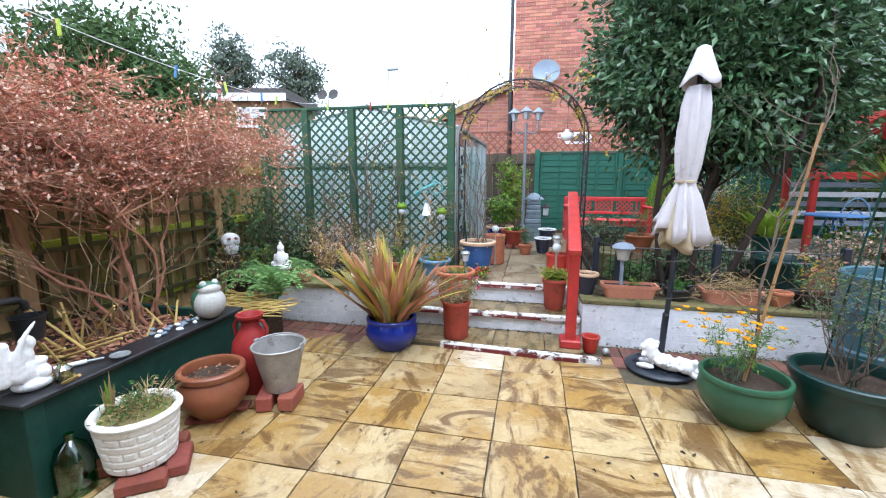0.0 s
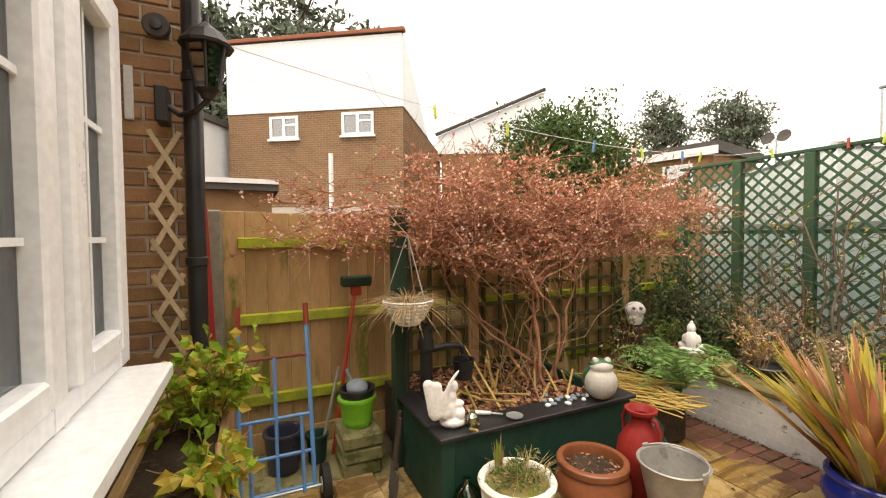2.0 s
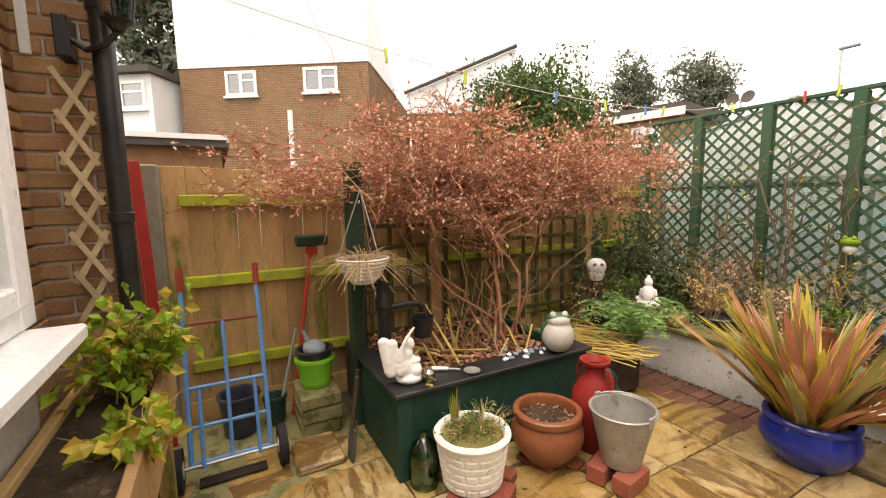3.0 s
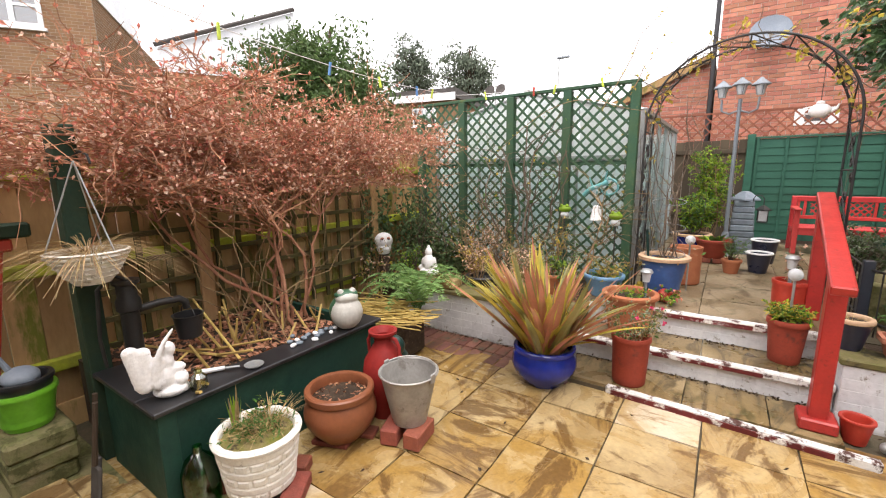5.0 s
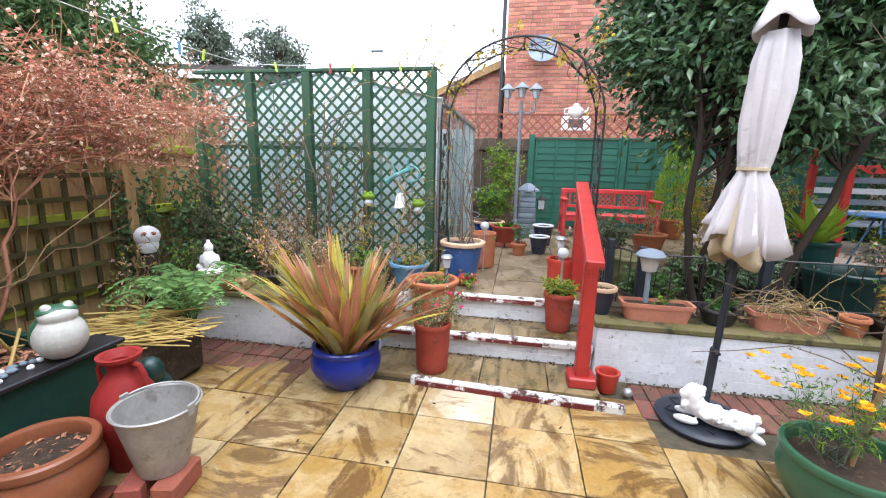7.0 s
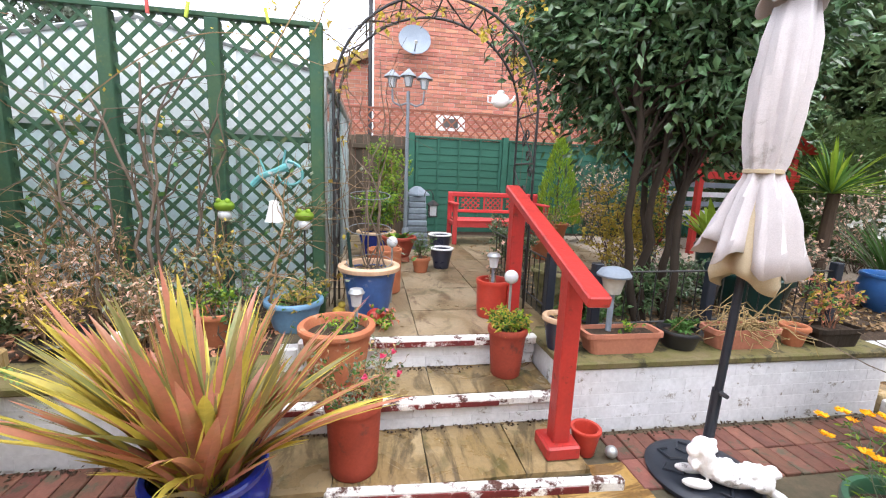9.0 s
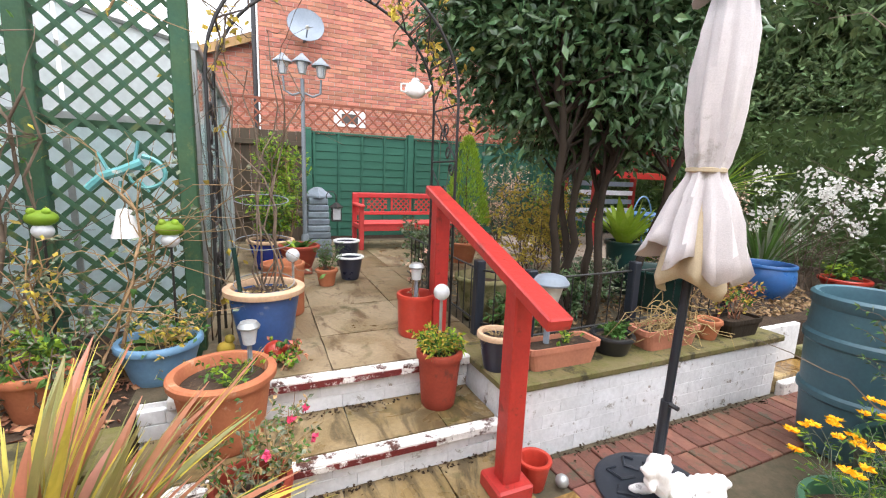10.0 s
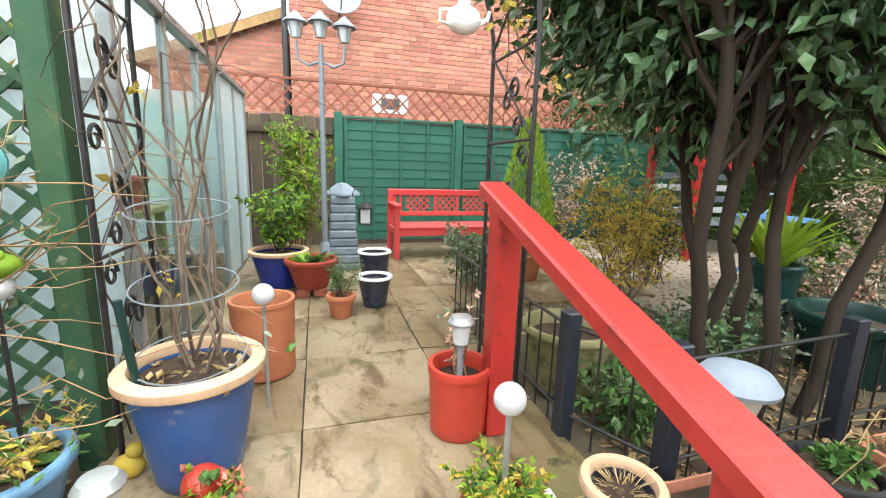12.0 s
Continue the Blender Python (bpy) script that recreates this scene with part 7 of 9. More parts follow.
# ---- metal arch ----
ar = thing("garden_arch", 0, 0, 0, "black wrought metal rose arch with scrolled sides", "arch")
AXL, AXR, AYF, AYB, SPR = -0.63, 0.72, 2.90, 3.30, 1.86
def hoop_pts(y_):
    r = (AXR - AXL) / 2
    cx = (AXL + AXR) / 2
    pts = [(AXL, y_, UP - 0.02), (AXL, y_, 1.2)]
    pts += [(cx - r * math.cos(a), y_, SPR + 0.64 * math.sin(a)) for a in np.linspace(0, math.pi, 25)]
    pts += [(AXR, y_, 1.2), (AXR, y_, UP - 0.02)]
    return pts
for yy in (AYF, AYB):
    part("hoop", tube(bmesh.new(), hoop_pts(yy), 0.009, 0.009, 8), M["black"], ar, smooth=True)
for zc in (0.7, 1.1, 1.5, 1.84):
    for xx in (AXL, AXR):
        part("cross_bar", rod((xx, AYF, zc), (xx, AYB, zc), 0.006, 0.006, 6), M["black"], ar)
for xx in (AXL, AXR):
    for z0 in (0.7, 1.1, 1.5):
        part("lattice_bar", rod((xx, AYF, z0), (xx, AYB, z0 + 0.36), 0.005, 0.005, 6), M["black"], ar)
        for yc, zc, s in ((3.07, z0 + 0.20, 1), (3.13, z0 + 0.16, -1), (2.97, z0 - 0.06, 1), (3.03, z0 + 0.05, -1)):
            sc_ = bmesh.new()
            tube(sc_, [(xx, yc + s * 0.04 * math.cos(a) * (1 - a / 11), zc + 0.045 * math.sin(a) * (1 - a / 11)) for a in np.linspace(0, 8, 24)], 0.007, 0.005, 5)
            part("scroll", sc_, M["black"], ar)
for k in range(1, 8):
    a = math.pi * k / 8
    cx = (AXL + AXR) / 2
    r = (AXR - AXL) / 2
    px, pz = cx - r * math.cos(a), SPR + 0.64 * math.sin(a)
    part("cross_bar", rod((px, AYF, pz), (px, AYB, pz), 0.006, 0.006, 6), M["black"], ar)
    a2 = math.pi * (k + 0.9) / 8
    part("lattice_bar", rod((px, AYF, pz), (cx - r * math.cos(a2), AYB, SPR + 0.64 * math.sin(a2)), 0.005, 0.005, 6), M["black"], ar)
av = thing("arch_climber", 0, 0, 0, "sparse thorny rose stems wound round the arch", "climber")
hp = np.array(hoop_pts(3.1))
vs_ = []
for k in range(9):
    i0 = rng.integers(0, len(hp) - 8)
    vs_.append(np.array([hp[i] + rng.normal(size=3) * (0.04, 0.1, 0.04) for i in range(i0, i0 + 8)]))
for k in range(26):
    p = hp[rng.integers(4, len(hp) - 1)]
    vs_.append(bent(p, p + rng.normal(size=3) * (0.2, 0.15, 0.2), rng, 5, 0, 0.15))
for k in range(5):
    p = np.array((AXL + rng.normal() * 0.05, 3.1 + rng.normal() * 0.15, UP))
    vs_.append(bent(p, p + np.array((rng.normal() * 0.12 + 0.06, rng.normal() * 0.1, rng.uniform(1.0, 1.9))), rng, 9, 0, 0.08))
part_l("stemwork", twigs(vs_, 0.0045, 0.002, 4), M["stem_grey"], av)
cp_ = np.concatenate(vs_)
sel = np.repeat(rng.integers(0, len(cp_), 46), 5)
part_l("foliage", leaves(cp_[sel] + rng.normal(size=(230, 3)) * 0.035, rng.normal(size=(230, 3)) + (0, 0, -0.5), 0.05, 0.034, rng), M["leaf_yellow"], av)

# ---- greenhouse ----
gh = thing("greenhouse", 0, 0, 0, "aluminium greenhouse with clear and white panes", "greenhouse")
GX0, GX1, GY0, GY1, GE, GR = -3.15, -0.74, 3.42, 6.4, 2.06, 2.36
gxm = (GX0 + GX1) / 2
for xx in (GX0, GX1):
    for yy in np.linspace(GY0, GY1, 6):
        part("upright", box(xx - 0.02, xx + 0.02, yy - 0.02, yy + 0.02, UP - 0.03, GE, 0.003), M["alu"], gh)
    part("gutter", box(xx - 0.035, xx + 0.035, GY0 - 0.02, GY1 + 0.02, GE, GE + 0.045, 0.004), M["alu"], gh)
    for a, b in zip(np.linspace(GY0, GY1, 6), np.linspace(GY0, GY1, 6)[1:]):
        part("pane", box(xx - 0.003, xx + 0.003, a + 0.02, b - 0.02, UP, GE - 0.002), M["gh_glass"] if xx == GX1 and a < 4.8 else M["frosted"], gh)
        rf = bmesh.new()
        v4 = [rf.verts.new(p) for p in ((xx, a + 0.01, GE + 0.048), (xx, b - 0.01, GE + 0.048), (gxm, b - 0.01, GR), (gxm, a + 0.01, GR))]
        rf.faces.new(v4)
        bmesh.ops.solidify(rf, geom=rf.faces[:], thickness=0.006)
        part("roof_pane", rf, M["gh_glass"], gh)
part("ridge", box(gxm - 0.03, gxm + 0.03, GY0 - 0.02, GY1 + 0.02, GR, GR + 0.04, 0.004), M["alu"], gh)
part("front_beam", box(GX0 + 0.02, GX1 - 0.02, GY0 - 0.02, GY0 + 0.02, 1.62, 1.67, 0.003), M["alu"], gh)
for k in range(4):
    a = GX0 + 0.02 + (GX1 - GX0 - 0.04) * k / 4
    b = GX0 + 0.02 + (GX1 - GX0 - 0.04) * (k + 1) / 4
    if k:
        part("upright", box(a - 0.015, a + 0.015, GY0 - 0.018, GY0 + 0.018, UP, 1.62, 0.002), M["alu"], gh)
    part("pane", box(a + 0.015, b - 0.015, GY0 - 0.003, GY0 + 0.003, UP, 1.62), M["frosted"], gh)
    def top(xv):
        return GE + 0.03 + (GR - GE - 0.03) * (1 - abs(xv - gxm) / (gxm - GX0))
    pg = bmesh.new()
    pts = [(a + 0.01, 1.671), (b - 0.01, 1.671), (b - 0.01, top(b - 0.01)), (a + 0.01, top(a + 0.01))]
    f1 = [pg.verts.new((px_, GY0 - 0.004, pz_)) for px_, pz_ in pts]
    f2 = [pg.verts.new((px_, GY0 + 0.004, pz_)) for px_, pz_ in pts]
    pg.faces.new(f1)
    pg.faces.new(f2[::-1])
    for i in range(4):
        pg.faces.new((f1[(i + 1) % 4], f1[i], f2[i], f2[(i + 1) % 4]))
    part("gable_pane", pg, M["poly"], gh, "milky white upper panel")
for xa, xb in ((GX0, gxm), (gxm, GX1)):
    za, zb = (GE + 0.03, GR) if xa == GX0 else (GR, GE + 0.03)
    part("gable_bar", rod((xa, GY0 - 0.01, za), (xb, GY0 - 0.01, zb), 0.018, 0.018, 6), M["alu"], gh)
part("back_wall", box(GX0, GX1, GY1, GY1 + 0.01, UP, GE), M["poly"], gh)
bench_in = thing("potting_table", 0, 0, 0, "wooden potting table inside the greenhouse", "table")
part("top", box(-2.9, -1.0, 4.2, 4.8, 1.05, 1.09, 0.004), M["yellow_rag"], bench_in)
for xx, yy in ((-2.85, 4.25), (-1.05, 4.25), (-2.85, 4.75), (-1.05, 4.75)):
    part("leg", box(xx - 0.025, xx + 0.025, yy - 0.025, yy + 0.025, UP - 0.03, 1.05), M["yellow_rag"], bench_in)
pot("pink_watering_can", -1.1, 4.4, 1.09, 0.1, 0.08, 0.2, M["pink_flower"], "pink plastic container inside the greenhouse", "container", soil=False, fill=0.3)
pot("blue_container", -1.45, 4.45, 1.09, 0.12, 0.1, 0.18, M["blue_pale"], "blue plastic container inside the greenhouse", "container", soil=False, fill=0.3)
pot("teal_container", -0.98, 3.75, UP - 0.03, 0.14, 0.12, 0.35, M["dkgreen_pot"], "dark teal tub inside the greenhouse", "container", soil=False, fill=0.3)

# ---- ornaments on the trellis ----
gk = thing("gecko_ornament", -1.0, 2.935, 1.345, "turquoise metal gecko ornament on the trellis", "ornament")
gkb = bmesh.new()
tube(gkb, [(-0.14, 0, -0.06), (-0.08, 0, 0.0), (0.0, 0, 0.03), (0.08, 0, 0.07)], 0.02, 0.024, 8)
tube(gkb, [(0.08 + 0.11 * math.sin(a) * (1 - a / 9), 0, 0.07 - 0.06 + 0.09 * math.cos(a) * (1 - a / 9)) for a in np.linspace(0, 6.5, 20)], 0.013, 0.005, 6)
for (lx, lz) in ((-0.09, 0.11), (-0.02, -0.1), (0.07, 0.17), (0.1, -0.07)):
    tube(gkb, [(lx * 0.6, 0, 0.0 + lz * 0.2), (lx, 0, lz)], 0.009, 0.007, 5)
part("body", gkb, M["turquoise"], gk, smooth=True)
bl = thing("bell_ornament", -1.0, 2.90, 1.06, "white hanging bell ornament on the trellis", "ornament")
part("bell", lathe([(0.06, 0), (0.055, 0.02), (0.04, 0.08), (0.03, 0.13), (0.0, 0.14)], 18), M["statue"], bl, smooth=True)
part("hanger", rod((0, 0.02, 0.14), (0, 0.03, 0.2), 0.003, 0.003, 5), M["black"], bl)
for fx, fy, fz in ((-0.80, 2.78, 1.10), (-1.26, 2.78, 1.15)):
    fr_ = thing("solar_frog_light", fx, fy, UP - 0.04, "green frog solar light on a thin stake", "solar light", "frog lights")
    part("stake", rod((0, 0, 0), (0, 0, fz - UP - 0.02), 0.006, 0.006, 6), M["black"], fr_)
    part("globe", blob_mesh([((0, 0, fz - UP), (0.04, 0.04, 0.035), 0, 0)], 14), M["clear_bulb"], fr_, smooth=True)
    part("frog", blob_mesh([((0, 0, fz - UP + 0.055), (0.06, 0.05, 0.035), 0, 0), ((0.025, -0.02, fz - UP + 0.085), (0.016, 0.016, 0.016), 0, 0), ((-0.025, -0.02, fz - UP + 0.085), (0.016, 0.016, 0.016), 0, 0)], 12), M["leaf_lime"], fr_, smooth=True)


def solar_globe(x, y, z, h, label="round frosted solar globe light on a stake"):
    th = thing("solar_globe_light", x, y, z, label, "solar light", "globe lights")
    part("stake", rod((0, 0, 0), (0, 0, h), 0.008, 0.008, 8), M["alu"], th)
    part("globe", blob_mesh([((0, 0, h + 0.035), (0.042, 0.042, 0.042), 0, 0)], 18), M["clear_bulb"], th, smooth=True)


solar_globe(0.425, 2.37, STEP + 0.25, 0.315)
solar_globe(-0.235, 3.18, UP + 0.0, 0.435)


def stake_light(x, y, z, h, label="silver solar stake light with clear lens"):
    th = thing("solar_stake_light", x, y, z, label, "solar light", "stake lights")
    part("stake", rod((0, 0, 0), (0, 0, h), 0.011, 0.011, 8), M["grey_lamp"], th)
    part("lens", lathe([(0, h), (0.026, h), (0.036, h + 0.07), (0, h + 0.07)], 18), M["clear_bulb"], th, smooth=True)
    part("cap", lathe([(0, h + 0.071), (0.045, h + 0.071), (0.048, h + 0.08), (0.035, h + 0.1), (0.012, h + 0.105), (0, h + 0.105)], 18), M["alu"], th, smooth=True)


stake_light(-0.47, 2.42, STEP + 0.26, 0.16)
stake_light(0.45, 2.82, UP + 0.2, 0.16)
part_top("bird_ornament", blob_mesh([((0, 0, 0.04), (0.045, 0.03, 0.04), 0, 0), ((0.02, 0, 0.09), (0.025, 0.022, 0.025), 0, 0)], 14), M["leaf_yellow"], pose(-0.60, 2.86, UP + 0.0), "small yellow duck ornament by the blue pot", "ornament", smooth=True)
part_top("red_ornament", blob_mesh([((0, 0, 0.055), (0.058, 0.055, 0.06), 0, 0), ((0.04, 0, 0.075), (0.025, 0.025, 0.025), 0, 0)], 14), M["red_bright"], pose(-0.36, 2.70, UP + 0.0), "small red ornament on the step edge", "ornament", smooth=True)
part_top("glass_ball", blob_mesh([((0, 0, 0.03), (0.032, 0.032, 0.032), 0, 0)], 16), M["alu"], pose(0.84, 1.84, 0.0), "small shiny ball beside the red bucket", "ornament", smooth=True)
# bicycle-shaped dark bird bath near the trellis
pot("shallow_dish", -1.95, 2.42, UP - 0.03, 0.15, 0.05, 0.12, M["black_plastic"], "dark shallow dish on the bed", "dish", rim=0.02, rim_h=0.015, soil=False, fill=0.5)
statue("gnome_ornament", blob_mesh([((0, 0, 0.06), (0.055, 0.05, 0.06), 0, 0), ((0, 0, 0.135), (0.04, 0.04, 0.04), 0, 0)], 14), -1.62, 2.28, UP - 0.02, 0, "small white and red garden ornament on the wall", "ornament")

# ---- three-headed lamp post ----
lpst = thing("lamp_post", 0.03, 5.3, UP - 0.02, "grey three-headed garden lamp post", "lamp post")
part("base", lathe([(0, 0), (0.09, 0), (0.09, 0.03), (0.05, 0.08), (0.04, 0.3), (0.03, 0.32), (0, 0.32)], 16), M["grey_lamp"], lpst, smooth=True)
part("column", rod((0, 0, 0.3), (0, 0, 1.95), 0.024, 0.02, 12), M["grey_lamp"], lpst, smooth=True)
for s, zz in ((-1, 1.98), (0, 2.0), (1, 1.98)):
    if s:
        ab = bmesh.new()
        tube(ab, [(0, 0, 1.82), (0.1 * s, 0, 1.78), (0.18 * s, 0, 1.82), (0.19 * s, 0, 1.96)], 0.012, 0.012, 8)
        part("arm", ab, M["grey_lamp"], lpst, smooth=True)
    hd = part("lantern", lathe([(0.0, zz), (0.035, zz), (0.06, zz + 0.11), (0.0, zz + 0.11)], 8, cx=0.19 * s), M["clear_bulb"], lpst, "frosted lantern")
    part("lantern_roof", lathe([(0.0, zz + 0.111), (0.1, zz + 0.111), (0.095, zz + 0.125), (0.03, zz + 0.18), (0.012, zz + 0.2), (0, zz + 0.2)], 8, cx=0.19 * s), M["grey_lamp"], hd)
    for i in range(4):
        a = i * math.pi / 2 + 0.4
        part("lantern_bar", rod((0.19 * s + 0.036 * math.cos(a), 0.036 * math.sin(a), zz), (0.19 * s + 0.061 * math.cos(a), 0.061 * math.sin(a), zz + 0.11), 0.005, 0.005, 5), M["grey_lamp"], hd)
sl = thing("slate_lantern", 0.2, 5.6, UP - 0.02, "stacked blue-grey slate lantern tower", "lantern")
zz = 0
for k in range(9):
    w_ = 0.15 - 0.005 * k
    part("slate", box(-w_, w_, -w_, w_, zz, zz + 0.075, 0.012), M["slate"], sl)
    zz += 0.079
part("cap", lathe([(0.17, zz), (0.165, zz + 0.02), (0.05, zz + 0.11), (0, zz + 0.12)], 4), M["slate"], sl)
hl = thing("hanging_lantern", 0.40, 5.50, UP + 0.42, "small black lantern with pale panes on a hook", "lantern")
part("glass", box(-0.045, 0.045, -0.045, 0.045, 0.02, 0.15, 0.004), M["clear_bulb"], hl)
part("base", box(-0.055, 0.055, -0.055, 0.055, 0, 0.018, 0.003), M["black"], hl)
part("roof", lathe([(0.085, 0.152), (0.08, 0.165), (0.02, 0.215), (0, 0.22)], 4), M["black"], hl)
for sx in (-0.05, 0.05):
    for sy in (-0.05, 0.05):
        part("bar", rod((sx, sy, 0.018), (sx, sy, 0.152), 0.006, 0.006, 5), M["black"], hl)
part("hook", tube(bmesh.new(), [(0, 0, 0.22), (0, 0, 0.30), (-0.03, 0, 0.34), (-0.09, 0, 0.34), (-0.11, 0, 0.30), (-0.11, 0, -0.44)], 0.006, 0.006, 6), M["black"], hl)

# ---- bench ----
bn = thing("bench", 1.443, 6.05, UP, "coral-red painted wooden garden bench with fretwork back", "bench")
W = 0.67
for s in (-1, 1):
    part("front_leg", box(s * W - 0.03, s * W + 0.03, -0.24, -0.18, 0, 0.56, 0.006), M["bench_red"], bn)
    part("back_leg", box(s * W - 0.03, s * W + 0.03, 0.2, 0.26, 0, 0.715, 0.006), M["bench_red"], bn)
    part("arm", box(s * W - 0.04, s * W + 0.04, -0.27, 0.2, 0.56, 0.59, 0.008), M["bench_red"], bn)
    part("side_rail", box(s * W - 0.02, s * W + 0.02, -0.18, 0.2, 0.26, 0.32, 0.004), M["bench_red"], bn)
for k in range(6):
    part("seat_slat", box(-W + 0.02, W - 0.02, -0.25 + k * 0.077, -0.185 + k * 0.077, 0.33, 0.35, 0.004), M["bench_red"], bn)
part("apron", box(-W + 0.03, W - 0.03, -0.24, -0.215, 0.25, 0.329, 0.004), M["bench_red"], bn)
part("back_top", box(-W - 0.03, W + 0.03, 0.215, 0.255, 0.655, 0.725, 0.008), M["bench_red"], bn)
part("back_bottom", box(-W + 0.03, W - 0.03, 0.215, 0.25, 0.42, 0.465, 0.004), M["bench_red"], bn)
for k in range(19):
    xx = -W + 0.05 + k * (2 * W - 0.1) / 18
    if -0.5 < xx < -0.2 or 0.2 < xx < 0.5 or abs(xx) < 0.12:
        continue
    part("back_slat", box(xx - 0.014, xx + 0.014, 0.225, 0.242, 0.465, 0.655), M["bench_red"], bn)
for c in (-0.35, 0.0, 0.35):
    hw = 0.14 if c else 0.11
    diamond(bn, c - hw, c + hw, 0.465, 0.655, 0.234, 0.077, M["bench_red"], 0.016, 0.008, "fret")

# ---- trough planters on the coping ----
def trough(x0, x1, y, z, h, material, label, d=0.16, name="trough_planter"):
    th = thing(name, (x0 + x1) / 2, y, z, label, "planter")
    L = (x1 - x0) / 2
    bm = bmesh.new()
    rings = []
    for k, (zz, s) in enumerate(((0, 0.86), (h - 0.03, 0.97), (h - 0.03, 1.04), (h, 1.04), (h, 0.95), (h * 0.7, 0.92))):
        ring = []
        for (sx, sy) in ((-1, -1), (1, -1), (1, 1), (-1, 1)):
            for a in np.linspace(0, math.pi / 2, 4):
                base_a = {(-1, -1): math.pi, (1, -1): 1.5 * math.pi, (1, 1): 0, (-1, 1): 0.5 * math.pi}[(sx, sy)]
                r = 0.035
                ring.append(bm.verts.new((sx * (L * s - r) + r * math.cos(base_a + a), sy * (d / 2 * (s if s > 0.9 else 0.88) - r) + r * math.sin(base_a + a), zz)))
        rings.append(ring)
    n_ = len(rings[0])
    for a, b in zip(rings, rings[1:]):
        for i in range(n_):
            j = (i + 1) % n_
            bm.faces.new((a[i], a[j], b[j], b[i]))
    bm.faces.new(rings[0][::-1])
    bm.faces.new(rings[-1])
    part("body", bm, material, th)
    part("soil", box(-L * 0.9, L * 0.9, -d * 0.42, d * 0.42, h * 0.7, h * 0.86, 0.01), M["soil"], th)
    return th


trough(0.83, 1.30, 2.22, UP, 0.125, M["terra_pale"], "pale terracotta trough with small seedlings on the coping")
trough(1.66, 2.12, 2.22, UP, 0.125, M["terra_pale"], "pale terracotta trough with dry stems on the coping")
trough(2.38, 2.72, 2.20, UP, 0.12, M["bark_dark"], "dark brown trough with leafy stems on the coping")
pot("black_planter", 1.48, 2.24, UP, 0.12, 0.095, 0.11, M["black_plastic"], "black cut-work round planter on the coping", rim=0.01, rim_h=0.02)
shrub("alpine", 1.48, 2.24, UP + 0.09, 0.07, 0.1, M["leaf_green"], [M["leaf_green"]], "low green alpine plant", "plant", rng, 8, 40, (0.04, 0.02), 5, 0.9, 0.002, 0.0)
shrub("trough_seedlings", 1.1, 2.22, UP + 0.1, 0.08, 0.12, M["leaf_green"], [M["leaf_lime"], M["leaf_green"]], "few seedlings in the trough", "plant", rng, 6, 14, (0.03, 0.016), 4, 0.9, 0.002, 0.0)
dst = thing("dead_plant", 1.9, 2.2, UP + 0.1, "tangled pale dead stems hanging from the trough", "plant")
part_l("stemwork", twigs([bent((rng.normal() * 0.12, 0, 0), (rng.normal() * 0.2, rng.normal() * 0.1 - 0.04, rng.uniform(-0.06, 0.12)), rng, 8, rng.uniform(0.1, 0.5), 0.25) for _ in range(60)], 0.0035, 0.002, 4), M["straw"], dst)
shrub("trough_plant", 2.55, 2.2, UP + 0.09, 0.34, 0.2, M["stem_red"], [M["leaf_yellow"], M["leaf_rust"], M["leaf_green"]], "leafy yellow and red-tinged plant in the dark trough", "plant", rng, 9, 70, (0.035, 0.02), 5, 0.9, 0.003)

mlp = thing("mushroom_lamp", 1.0, 2.24, UP + 0.11, "grey mushroom-topped solar lamp in the trough", "solar light")
part("stem", rod((0, 0, 0), (0, 0, 0.24), 0.017, 0.017, 10), M["grey_plastic"], mlp)
part("lens", lathe([(0, 0.23), (0.045, 0.23), (0.07, 0.33), (0, 0.33)], 20), M["cream_plastic"], mlp, smooth=True)
part("cap", lathe([(0, 0.331), (0.095, 0.331), (0.098, 0.342), (0.075, 0.372), (0.03, 0.386), (0, 0.386)], 24), M["grey_plastic"], mlp, smooth=True)

# ---- low black railing round the upper bed ----
ra = thing("railing", 0, 0, 0, "low black metal railing with thick square posts", "railing")
RP = [(0.86, 4.2), (0.84, 2.74), (1.0, 2.42), (1.85, 2.46), (2.85, 2.46)]
for x_, y_ in RP[1:]:
    part("post", box(x_ - 0.03, x_ + 0.03, y_ - 0.03, y_ + 0.03, UP - 0.05, 0.9, 0.006), M["dark_post"], ra)
for (xa, ya), (xb, yb) in zip(RP, RP[1:]):
    for zz in (0.84, 0.50):
        part("rail", rod((xa, ya, zz), (xb, yb, zz), 0.007, 0.007, 6), M["black"], ra)
    L = math.hypot(xb - xa, yb - ya)
    k = int(L / 0.1)
    for i in range(1, k):
        t = i / k
        part("bar", rod((xa + (xb - xa) * t, ya + (yb - ya) * t, UP - 0.02), (xa + (xb - xa) * t, ya + (yb - ya) * t, 0.84), 0.0045, 0.0045, 5), M["black"], ra)

